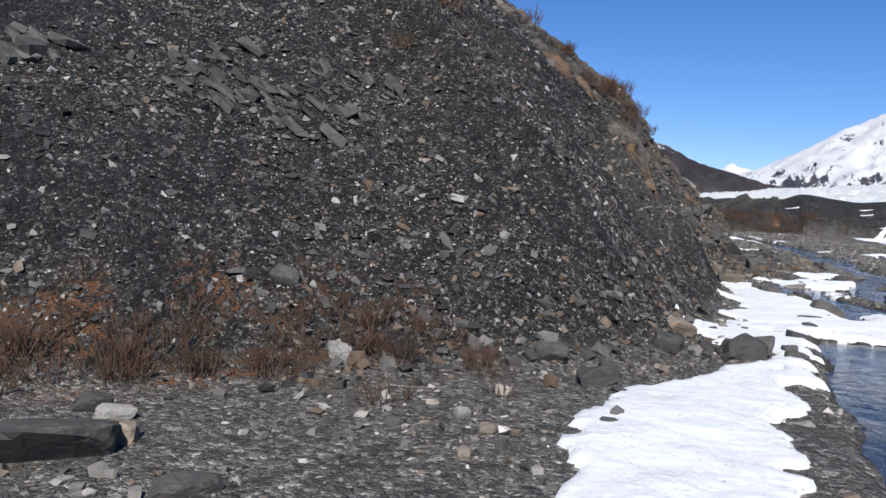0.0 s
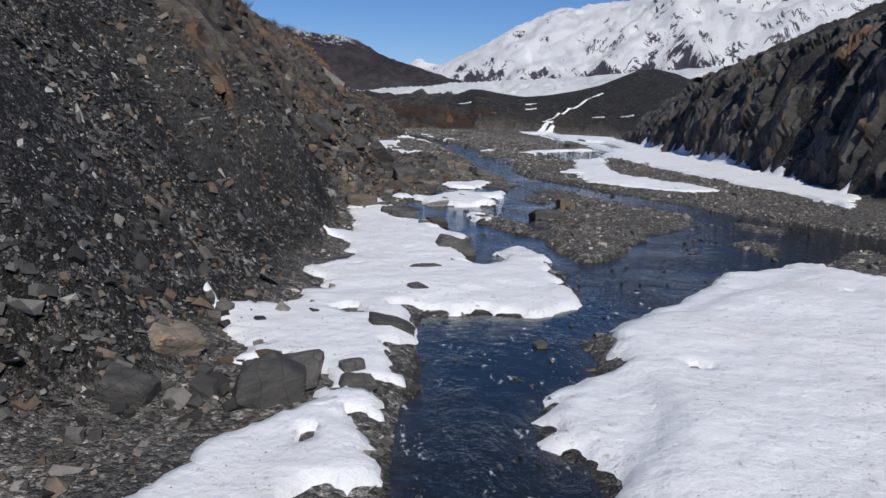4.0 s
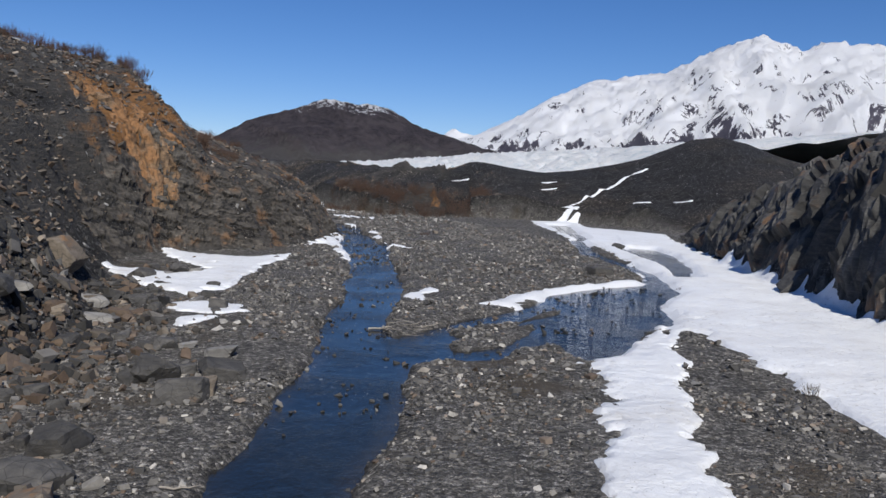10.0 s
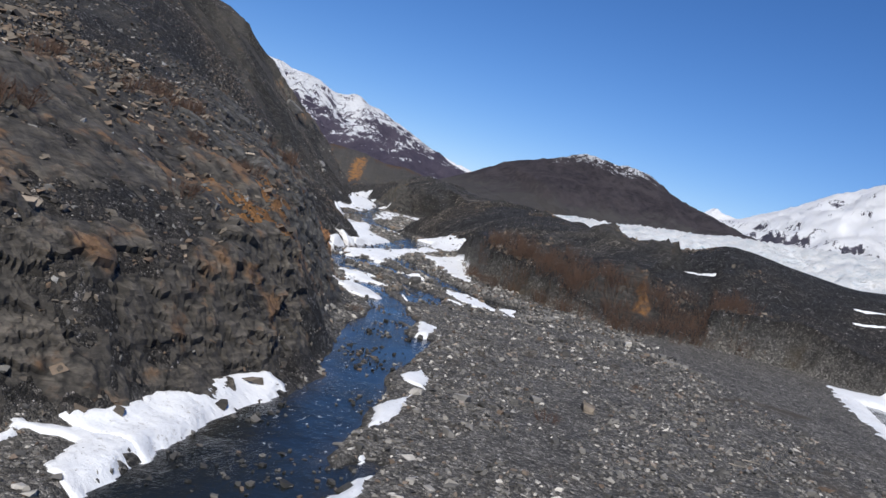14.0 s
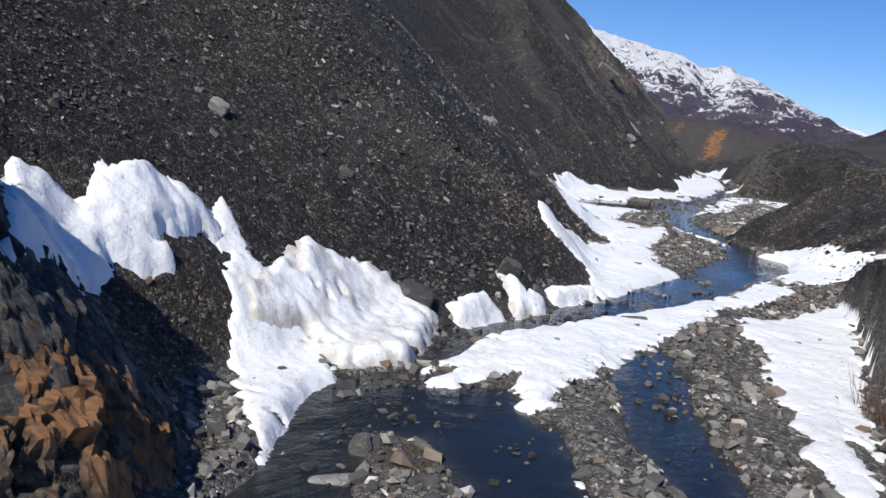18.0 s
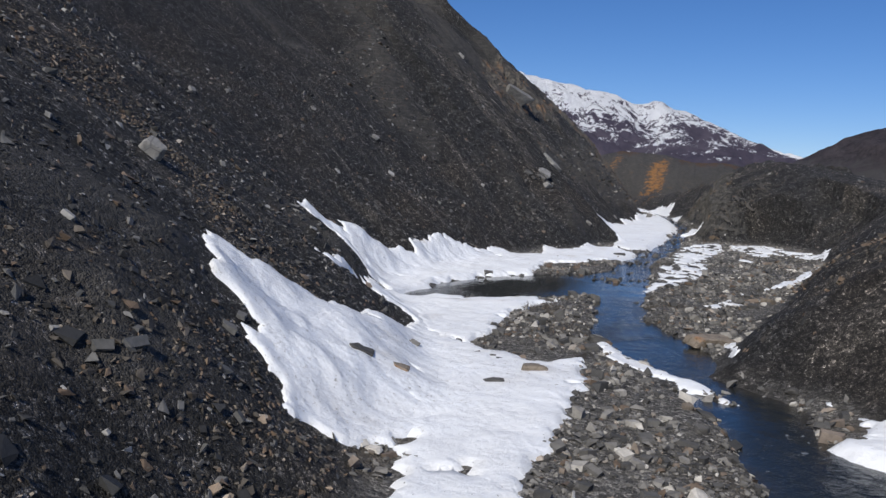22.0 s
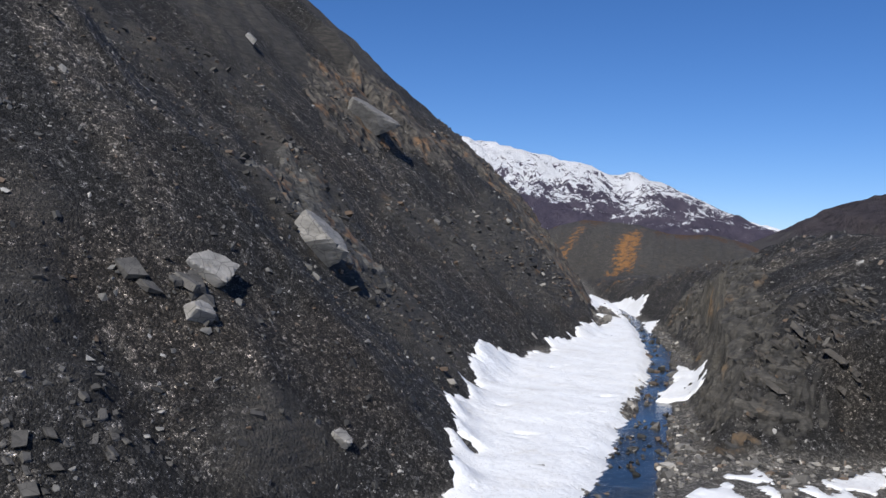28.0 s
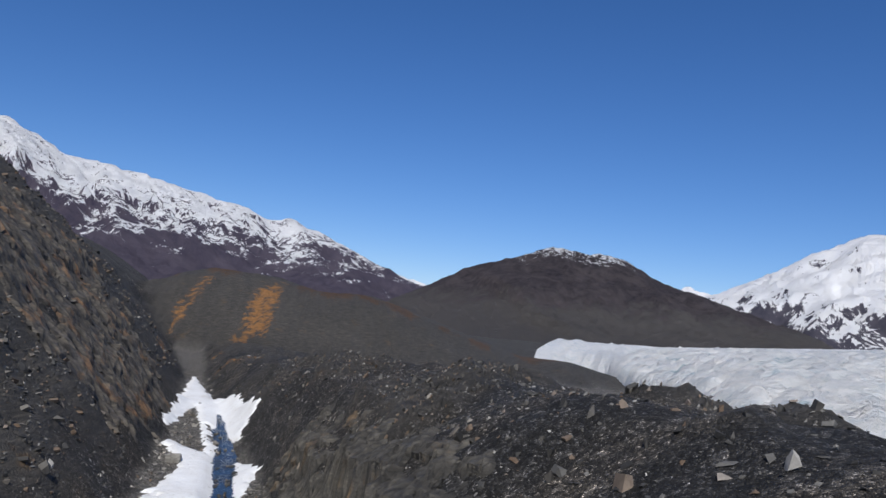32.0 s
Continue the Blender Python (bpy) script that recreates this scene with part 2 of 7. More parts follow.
def snow_material():
    m, t, b = material("old snow")
    p = place(t)
    a = noise_of(t, p, 0.25, 6, 0.65)
    c = ramp(t, a, [(0.35, (0.86, 0.88, 0.90)), (0.6, (0.80, 0.81, 0.82)), (0.8, (0.62, 0.60, 0.56))])
    grit = noise_of(t, p, 3.2, 6, 0.75)
    c = mix(t, calc(t, "MULTIPLY", step(t, grit, 0.55, 0.70, 0.0, 0.8), step(t, noise_of(t, p, 0.12, 3), 0.38, 0.62)), c, (0.30, 0.27, 0.23))
    specks = node(t, "ShaderNodeTexVoronoi", Vector=p, Scale=3.4)
    c = mix(t, calc(t, "MULTIPLY", step(t, specks.outputs["Distance"], 0.05, 0.13, 1.0, 0.0), step(t, noise_of(t, p, 0.5, 4), 0.45, 0.6)), c, (0.07, 0.065, 0.06))
    dirt = calc(t, "ADD", mask(t, "dirt"), calc(t, "MULTIPLY", calc(t, "SUBTRACT", noise_of(t, p, 0.7, 6), 0.5), 1.1))
    c = mix(t, step(t, dirt, 0.55, 1.0, 0.0, 0.8), c, (0.36, 0.32, 0.27))
    t.links.new(c, b.inputs["Base Color"])
    b.inputs["Roughness"].default_value = 0.62
    b.inputs["Subsurface Weight"].default_value = 0.0
    cups = node(t, "ShaderNodeTexVoronoi", Vector=p, Scale=2.6)
    cups.feature = "SMOOTH_F1"
    h = calc(t, "ADD", noise_of(t, p, 0.9, 6, 0.6), calc(t, "ADD", calc(t, "MULTIPLY", cups.outputs["Distance"], 0.35), calc(t, "MULTIPLY", noise_of(t, p, 7.0, 5, 0.7), 0.35)))
    bump(t, b, h, 0.75, 0.16)
    return m


def water_material():
    m, t, b = material("river water")
    p = place(t)
    depth = mask(t, "deep")
    bed = ramp(t, noise_of(t, p, 3.0, 6, 0.75), [(0.3, (0.012, 0.012, 0.011)), (0.55, (0.034, 0.032, 0.028)), (0.75, (0.085, 0.080, 0.068))])
    c = mix(t, step(t, depth, 0.1, 0.75), bed, mix(t, noise_of(t, p, 0.35, 5), (0.006, 0.009, 0.011), (0.018, 0.021, 0.020)))
    b.inputs["IOR"].default_value = 1.33
    flow = stretched(t, p, 1.5, 0.7, 1, 12)
    rip = noise_of(t, flow, 1.1, 6, 0.62, 0.5)
    chop = noise_of(t, p, 6.5, 4, 0.65)
    calm = calc(t, "SUBTRACT", 1.0, calc(t, "MULTIPLY", mask(t, "calm"), 0.94))
    gusts = step(t, noise_of(t, p, 0.16, 4), 0.38, 0.62, 0.35, 1.0)
    h = calc(t, "MULTIPLY", calc(t, "MULTIPLY", calc(t, "ADD", rip, calc(t, "MULTIPLY", chop, 0.30)), calm), gusts)
    bump(t, b, h, 0.6, 0.14)
    # broken white water
    foam = calc(t, "MULTIPLY", step(t, noise_of(t, flow, 1.9, 7, 0.72, 0.3), 0.60, 0.70), mask(t, "riffle"))
    t.links.new(mix(t, foam, c, (0.72, 0.76, 0.79)), b.inputs["Base Color"])
    t.links.new(step(t, foam, 0.0, 1.0, 0.05, 0.7), b.inputs["Roughness"])
    return m


def mountain_material(name, low, high, line, spread, rock_lo, rock_hi, snow_scale=0.006, streak=0.35, most=0.8, weights=(2.6, 3.2, 2.4), talus=None):
    """Rock below, snow above a ragged line, snow thinner on steep faces."""
    m, t, b = material(name)
    p = place(t)
    z = node(t, "ShaderNodeSeparateXYZ", Vector=p).outputs[2]
    up = node(t, "ShaderNodeSeparateXYZ", Vector=t.nodes.new("ShaderNodeNewGeometry").outputs["Normal"]).outputs[2]
    n1 = noise_of(t, p, snow_scale, 9, 0.70, 0.5)
    n2 = noise_of(t, stretched(t, p, 1, 1, streak, 30, 25), snow_scale * 3.6, 9, 0.78, 0.8)
    n3 = noise_of(t, stretched(t, p, 1, 0.6, streak, -35, 30), snow_scale * 11, 8, 0.75, 0.6)
    h = calc(t, "MINIMUM", calc(t, "DIVIDE", calc(t, "SUBTRACT", z, line), spread), most)
    h = calc(t, "ADD", h, calc(t, "MULTIPLY", calc(t, "SUBTRACT", n1, 0.5), weights[0]))
    h = calc(t, "ADD", h, calc(t, "MULTIPLY", calc(t, "SUBTRACT", n2, 0.5), weights[1]))
    h = calc(t, "ADD", h, calc(t, "MULTIPLY", calc(t, "SUBTRACT", n3, 0.5), weights[2]))
    # thin rock ribs branching down the faces
    lines = noise_of(t, stretched(t, p, 1, 1, streak * 0.7, 20, 35), snow_scale * 1.8, 9, 0.66, 1.2)
    thin = step(t, calc(t, "ABSOLUTE", calc(t, "SUBTRACT", lines, 0.5), 0.0), 0.0, 0.045, 1.0, 0.0)
    h = calc(t, "SUBTRACT", h, calc(t, "MULTIPLY", thin, 1.1))
    h = calc(t, "ADD", h, calc(t, "MULTIPLY", calc(t, "SUBTRACT", up, 0.72), 4.0))
    rock = ramp(t, n2, [(0.3, rock_lo), (0.7, rock_hi)])
    rock = mix(t, step(t, n1, 0.46, 0.60, 0.0, 0.8), rock, rock_hi)
    if talus:
        fans = calc(t, "ADD", z, calc(t, "MULTIPLY", calc(t, "SUBTRACT", n1, 0.5), 260.0))
        rock = mix(t, step(t, fans, talus[0], talus[0] - 60.0), rock, talus[1])
    c = mix(t, step(t, h, -0.12, 0.12), rock, (0.90, 0.91, 0.93))
    t.links.new(c, b.inputs["Base Color"])
    b.inputs["Roughness"].default_value = 0.9
    b.inputs["Specular IOR Level"].default_value = 0.1
    bump(t, b, calc(t, "ADD", n2, calc(t, "MULTIPLY", n3, 0.4)), 1.0, 30.0)
    return m


def stone_material(name, dark, mid_, light, rust=0.2):
    """Loose stones: each one its own shade."""
    m, t, b = material(name)
    p = place(t)
    g = t.nodes.new("ShaderNodeNewGeometry")
    own = t.nodes.new("ShaderNodeObjectInfo").outputs["Random"]
    r = calc(t, "FRACT", calc(t, "ADD", g.outputs["Random Per Island"], own), 0.0)
    c = ramp(t, r, [(0.0, dark), (0.45, mid_), (0.88, light), (1.0, tuple(2.3 * v for v in light))])
    tint = t.nodes.new("ShaderNodeTexWhiteNoise")
    tint.noise_dimensions = "1D"
    t.links.new(r, tint.inputs["W"])
    c = mix(t, step(t, tint.outputs["Value"], 1.0 - rust, 1.0 - rust * 0.7), c, mix(t, 0.5, c, (0.20, 0.13, 0.08)))
    c = mix(t, 0.7, c, ramp(t, noise_of(t, p, 3.0, 6, 0.7), [(0.3, grey(0.6)), (0.7, grey(1.35))]), "MULTIPLY")
    t.links.new(c, b.inputs["Base Color"])
    b.inputs["Roughness"].default_value = 0.8
    bump(t, b, noise_of(t, p, 9.0, 5, 0.7), 0.5, 0.05)
    return m


def rock_material(name, dark, light, rust=(0.17, 0.10, 0.05), rusty=0.62, scale=1.0):
    """One boulder or slab: bedded, cracked and stained."""
    m, t, b = material(name)
    p = place(t)
    info = t.nodes.new("ShaderNodeObjectInfo").outputs["Random"]
    n = noise_of(t, stretched(t, p, 1, 1, 2.2, 15, 20), 1.2 * scale, 8, 0.65, 0.5)
    c = ramp(t, n, [(0.3, dark), (0.7, light)])
    c = mix(t, step(t, noise_of(t, p, 0.7 * scale, 5), rusty, rusty + 0.12), c, rust)
    c = mix(t, 1.0, c, ramp(t, info, [(0.0, grey(0.75)), (1.0, grey(1.3))]), "MULTIPLY")
    crack = node(t, "ShaderNodeTexVoronoi", Vector=p, Scale=1.6 * scale)
    crack.feature = "DISTANCE_TO_EDGE"
    c = mix(t, step(t, crack.outputs["Distance"], 0.0, 0.035, 0.6, 0.0), c, tuple(0.4 * v for v in dark))
    t.links.new(c, b.inputs["Base Color"])
    b.inputs["Roughness"].default_value = 0.8
    bump(t, b, calc(t, "ADD", n, calc(t, "MULTIPLY", noise_of(t, p, 8.0 * scale, 5), 0.5)), 0.7, 0.10 / scale)
    return m


def plain_material(name, colour, rough=0.8, spread=0.35, scale=6.0):
    m, t, b = material(name)
    n = noise_of(t, place(t), scale, 5)
    c = ramp(t, n, [(0.25, tuple(v * (1 - spread) for v in colour)), (0.75, tuple(v * (1 + spread) for v in colour))])
    t.links.new(c, b.inputs["Base Color"])
    b.inputs["Roughness"].default_value = rough
    return m


GROUND, SNOW, WATER = ground_material(), snow_material(), water_material()
PEBBLES = stone_material("river stones", (0.045, 0.044, 0.042), (0.115, 0.110, 0.102), (0.26, 0.245, 0.22), 0.12)
BOULDERS_WET = stone_material("wet stones", (0.020, 0.020, 0.019), (0.052, 0.050, 0.047), (0.13, 0.122, 0.11), 0.12)
SHALE = stone_material("shale chips", (0.018, 0.0178, 0.0175), (0.052, 0.051, 0.049), (0.165, 0.160, 0.150), 0.14)
CRAGROCK = stone_material("crag blocks", (0.016, 0.0158, 0.0155), (0.046, 0.044, 0.041), (0.115, 0.108, 0.098), 0.3)
BROWNS = stone_material("brown rubble", (0.032, 0.029, 0.025), (0.078, 0.066, 0.053), (0.165, 0.138, 0.108), 0.35)
BOULDER = rock_material("dark boulder", (0.038, 0.037, 0.036), (0.115, 0.108, 0.098), rusty=0.66)
TAN = rock_material("tan boulder", (0.11, 0.09, 0.068), (0.27, 0.225, 0.175), (0.28, 0.16, 0.08), 0.55)
PALE = rock_material("pale slab", (0.15, 0.145, 0.135), (0.34, 0.325, 0.30), (0.21, 0.17, 0.12), 0.66, 0.6)
RUSTY = rock_material("rusty outcrop", (0.10, 0.07, 0.045), (0.30, 0.19, 0.105), (0.36, 0.18, 0.065), 0.47, 0.5)
CLIFF = rock_material("cliff rock", (0.035, 0.033, 0.031), (0.11, 0.098, 0.083), (0.16, 0.095, 0.05), 0.58, 0.35)
TWIG = plain_material("dry twigs", (0.105, 0.062, 0.042), 0.9)
DRIFT = plain_material("bleached driftwood", (0.30, 0.27, 0.23), 0.85)

# ---- the lie of the land ----
def water_level(y):
    return 0.01 * (np.asarray(y, float) - 60.0)


# foot of the valley side on the left: x, y, lower angle, height of the break, upper angle, crest height
LEFT = [
    (-46, -40, 38, 30, 36, 50), (-30, 2, 38, 30, 36, 50), (-20, 17, 39, 30, 36, 50), (-12, 26, 41, 24, 38, 48), (-6, 31, 43, 22, 38, 46), (-1, 37, 46, 22, 38, 44), (-1, 50, 48, 20, 40, 40), (0, 60, 54, 14, 42, 36), (-1, 70, 64, 12, 42, 32), (-2, 84, 52, 12, 42, 32), (1, 96, 48, 10, 40, 28), (1, 110, 50, 10, 38, 27), (0, 122, 52, 11, 34, 23), (-3, 142, 42, 8, 32, 20)] + [
    (-10, 158, 44, 10, 33, 20.5), (-15, 171, 60, 13, 33, 22), (-12.5, 181.5, 71, 13, 35, 23), (-4, 189, 62, 6, 32, 22), (0, 200, 60, 5.5, 27, 17), (2, 213, 60, 5.5, 24, 14), (-2, 226, 60, 6, 24, 14.5), (-9, 244, 48, 9, 26, 17), (-17, 257, 54, 9, 30, 21), (-22, 266, 60, 8, 34, 24), (-30, 272, 42, 40, 40, 48), (-34, 284, 41, 40, 40, 70), (-35, 300, 41, 40, 40, 70), (-39, 312, 40, 40, 40, 70)] + [
    (-48, 326, 41, 40, 40, 70), (-58, 342, 36, 30, 40, 70), (-71, 357, 35, 30, 40, 70), (-84.5, 367, 41, 40, 40, 73), (-92.5, 375, 41, 50, 40, 76), (-97.0, 390, 41, 60, 40, 78), (-102.5, 410, 39.5, 60, 39, 78), (-101.5, 428, 41, 60, 39.5, 76.7), (-105, 448, 46, 60, 39.5, 70), (-122.8, 474, 39.5, 60, 40.3, 64.2), (-137.5, 506, 44.5, 50, 40.2, 60.7), (-142, 532, 41.5, 40, 47, 64.3), (-155.9, 556, 51, 24, 40.6, 78), (-184, 606, 53, 24, 44, 44), (-216, 656, 50, 24, 36, 40)] + [
    (-262, 720, 48, 24, 34, 40), (-420, 1000, 40, 24, 34, 40)]
# foot of the other side
RIGHT = [
    (40, -60, 52, 16, 30, 26), (43, 30, 56, 17, 30, 27), (46, 83, 60, 17, 30, 28), (48, 117, 62, 15, 32, 27), (50, 145, 62, 13, 34, 24), (51, 166, 62, 11, 34, 20), (53, 190, 60, 9, 34, 15), (56, 214, 58, 6, 30, 11), (59, 236, 50, 4, 24, 7), (74, 250, 16, 3, 10, 7), (62, 272, 20, 4, 14, 9), (34, 288, 30, 5, 16, 10), (14, 279, 46, 6, 18, 10), (3, 285, 44, 6, 20, 11)] + [
    (-10, 294, 34, 6, 22, 11), (-19, 316, 30, 6, 22, 11), (-28, 338, 30, 6, 25, 12), (-44, 359, 36, 8, 26, 13), (-52, 362, 38, 8, 26, 13), (-55, 378, 38, 9, 28, 14), (-61, 404, 36, 10, 28, 14), (-66, 432, 38, 11, 28, 14), (-74, 462, 42, 11, 28, 14), (-88, 476, 46, 11, 26, 14), (-98, 468, 50, 11, 24, 14), (-107, 484, 52, 11, 22, 14.5), (-113, 502, 55, 11, 20, 15), (-125, 528, 58, 10, 18, 15)] + [
    (-143, 558, 55, 11, 18, 16), (-172, 602, 46, 9, 18, 11), (-206, 650, 40, 5, 22, 6), (-252, 720, 36, 3, 20, 4), (-408, 1000, 30, 3, 20, 4)]
# rounded hills on the moraine: x, y, extra height, radius
HILLS = [(175, 350, 8, 60)]
# crest of the moraine across the valley: x, y, height
MORAINE = [(0, 316, 14.5), (5, 313, 14.5), (14, 312, 12.8), (18, 313, 14.5), (23, 314, 16.6), (27, 313, 16.4), (33, 312, 15.6), (42, 312, 14.6), (52, 312, 15.5), (62, 312, 17.5), (68, 311, 19.2), (75, 311, 22.0), (82, 311, 24.8), (88, 311, 25.8), (94, 311, 25.0), (100, 312, 22.5), (112, 316, 20.0), (150, 325, 19.0)]

# rounded moraine shoulder beside the gorge: x, y, height
SHOULDER = [(-84, 486, 18.5), (-92, 496, 21.3), (-98, 504, 22.0), (-104, 512, 21.8), (-108, 520, 21.5), (-112, 532, 20.6), (-118, 548, 19.8), (-126, 566, 19.0)]


def side_height(table, x, y, sign):
    """Height over the foot, and distance from it, for one side of the valley."""
    d, s, _ = along(table, x, y)
    far = -6000 if sign > 0 else 6000
    rim = [row[:2] for row in table] + [(far, 1000), (far, table[0][1])]
    d = np.where(within(rim, x, y) > 0, d, -d)
    k = np.arange(len(table))
    low, brk, high, crest = (np.interp(s, k, [row[n] for row in table]) for n in (2, 3, 4, 5))
    t1, t2 = np.tan(np.radians(low)), np.tan(np.radians(high))
    d1 = brk / t1
    pos = np.maximum(d, 0)
    h = np.where(pos < d1, pos * t1, brk + (pos - d1) * t2)
    h = softmin(h, crest + 0.012 * pos, 5.0)
    return np.where(d > 0, h, d * 0.6), d, s


# channels of the river: x, y, half width, depth
MAIN = [(9, -60, 3.0, .9), (6, 0, 2.8, .9), (6.3, 24, 2.6, .9), (6.4, 33, 2.5, .9), (7.5, 44, 3.2, .9), (14, 52, 4, .9), (21, 58, 4, .9), (27, 66, 4, .8), (30, 72, 3, .7)]
THREAD = [(34, 62, 3.5, .6), (28, 74, 2.2, .6), (23, 88, 1.7, .6), (19, 98, 1.5, .6), (15.5, 108, 1.6, .7), (14, 118, 2.2, .7), (14.5, 132, 3.0, .7), (13, 144, 2.2, .6), (11.5, 160, 1.6, .5), (10.5, 174, 1.7, .5), (8, 194, 2.2, .5), (5, 212, 2.2, .5), (-1, 230, 2.0, .5), (-5, 246, 2.0, .5), (-12, 257, 2.2, .6), (-19, 267, 2.6, .6), (-27, 280, 2.6, .7)]
INLET = [(10, 50, 2.4, .7), (8.5, 60, 1.8, .6), (6, 68, 2.2, .6), (5, 77, 2.2, .6), (8, 85, 3.2, .6), (10.5, 94, 2.4, .6), (13, 102, 1.5, .6)]
SPILL = [(9.5, 68, 2.0, .5), (13, 74, 1.0, .4), (14, 84, 2.2, .4), (14.5, 94, 1.5, .4), (15, 104, 1.2, .4)]
BACK = [(14, 136, 2.5, .5), (20, 140, 2.0, .5), (26, 148, 2.8, .5), (33, 158, 3.2, .5), (39, 168, 1.8, .5), (41, 182, 1.2, .4), (38, 205, 1.3, .4), (40, 230, 1.2, .4)]
POND = [(26, 140, 1.8, .4), (29, 144, 2.2, .4), (31, 150, 2.0, .4)]
UPPER = [(2, 265, 0.7, .4), (-6, 275, 1.4, .5), (-17, 286, 1.8, .7), (-28, 300, 2.2, .8), (-34, 315, 2.2, .8), (-38, 330, 2.2, .8), (-41, 346, 2.6, .8), (-49, 358, 2.6, .9), (-58, 364, 2.6, 1.0), (-66, 376, 2.4, .9), (-74, 392, 2.6, .9), (-82, 408, 3.0, .8), (-87, 420, 2.2, .7), (-93, 438, 2.2, .7), (-100, 458, 2.2, .7), (-109, 482, 1.8, .7), (-118, 503, 1.9, .7), (-127, 522, 2.0, .7), (-140, 545, 1.9, .7), (-155, 572, 1.8, .7), (-178, 610, 1.8, .7), (-215, 665, 1.6, .7)]
POOL = [(-84, 370, 2.0, .9), (-83, 378, 4.0, 1.0), (-84, 390, 4.2, .9), (-82, 398, 3.4, .9)]
CHANNELS = [MAIN, THREAD, INLET, SPILL, BACK, POND, UPPER, POOL]


# old snow lying on the ground: thickness, dirt, outline in plan
SNOW_PATCHES, SNOW_BEDS, BARS, WET = [], [], [], []


def old_snow(thick, dirt, outline, bed=False):
    SNOW_PATCHES.append((thick, dirt, outline))
    if bed:
        SNOW_BEDS.append(outline)


old_snow(0.35, 0.2, [(-4, 20.8), (-3.9, 23), (-2.9, 28.4), (-0.4, 32.7), (1.3, 35.9), (2.9, 36.8), (3.8, 32.7), (2.5, 31.5), (2.7, 28.1), (2.1, 25.7), (2.5, 24.5), (1.8, 22.9), (2.2, 21.9), (1.6, 20.7), (2.5, 20.1), (2, 17.7), (-2.3, 15), (-3.4, 19.3)], True)
old_snow(0.35, 0.3, [(1.3, 35.5), (1.9, 36.4), (2.1, 37.7), (0.9, 38.9), (-0.4, 39.1), (-0.2, 39.8), (-1.4, 42.2), (-1.7, 43.7), (-0.2, 46.2), (0.8, 48.7), (-0.3, 53.1), (1.6, 55.1), (0, 60.6), (1, 64.9), (-0.4, 74.5), (-0.5, 83.1), (-1.4, 85.5), (2.2, 76.9), (3.7, 75.5), (3, 70.6), (6.4, 69.1), (5.4, 66.9), (7.6, 63.8), (7.2, 58.6), (6.7, 54.8), (8.5, 55.8), (9, 57.7), (8.4, 58.8), (10.3, 61.1), (11.1, 57.7), (10.8, 53.2), (11.3, 50.2), (10.9, 48), (9.2, 46.1), (7.2, 46.6), (4.5, 46.3), (4.4, 44.2), (3.9, 40.6), (3.9, 38.8), (3.5, 37.8), (3.8, 36.6), (3.8, 35.9)], True)
old_snow(0.4, 0.25, [(8, 37.8), (10.2, 40.4), (11.3, 45), (14.6, 48.3), (18.8, 54.2), (24.2, 58.4), (25.8, 54.3), (28.8, 51.7), (38.1, 50.1), (17.1, 23.1), (11.5, 23.5), (9.4, 24), (9.4, 25.7), (8.6, 27.1), (8.6, 30.9), (8.3, 33.7), (7.7, 35)], True)
old_snow(0.45, 0.1, [(4.5, 81.1), (4.3, 83.3), (5.6, 84.4), (6.9, 86.3), (8.4, 88.6), (9.5, 88.2), (10.6, 87.7), (12.1, 89.6), (11.4, 85.3), (10.1, 84.1), (10.9, 81.4), (10.6, 79.5), (9.9, 79), (8.8, 79.2), (8.3, 78.4), (7.1, 78.3), (6.5, 79.4), (5.9, 79.1)], True)
old_snow(0.4, 0.1, [(6.1, 93.1), (8, 96.3), (11.4, 100.1), (11.5, 96.1), (10, 92.2), (8.6, 91.6), (7.5, 92.6)], True)
old_snow(0.3, 0.1, [(2.4, 81.9), (2.5, 82.9), (2.9, 83.6), (3.9, 83.8), (4.2, 83), (3.6, 81.8), (3.7, 80.8)], True)
old_snow(0.2, 0.5, [(8, 72.2), (8.2, 75.9), (9.5, 74.7), (9.8, 72.6), (10.4, 72.3), (9.4, 70.9), (8.7, 69.8)], True)
old_snow(0.28, 0.2, [(36.5, 279.2), (48.3, 284.4), (46.9, 266.9), (60.4, 249.8), (54.8, 211.9), (52.4, 192.2), (51.6, 179.2), (51.9, 166.9), (51.9, 156.8), (40.9, 132.9), (37.7, 136.7), (37.8, 141.3), (36.6, 144.8), (35.1, 146.3), (32.7, 140.8), (30.5, 132.6), (29.2, 127.3), (28.9, 125), (25, 124.4), (25.7, 127), (26.8, 130.8), (26.4, 135.8), (29.2, 136.6), (32.5, 144.1), (35.3, 150.6), (36, 163), (40.4, 169.5), (35.9, 168.2), (28.7, 162.8), (23.9, 154.2), (20.9, 154.8), (24.2, 159.8), (28.6, 165.7), (34.9, 172.2), (42.3, 176.3), (45.1, 184.1), (41, 190.9), (41.1, 215.2), (38.4, 230), (37.5, 254.7)])
old_snow(0.35, 0.3, [(27.6, 136), (34.3, 149.6), (31.6, 133.9), (29.2, 125.5), (28.1, 117.1), (27.7, 110), (29.2, 106.8), (30.6, 102.2), (30.2, 100.2), (24, 99.6), (22.2, 101), (22, 103.5), (21.8, 106), (22.9, 107.2), (23.1, 110.2), (20.7, 110.6), (22.7, 114.3), (24, 115.3), (25.6, 123.9)], True)
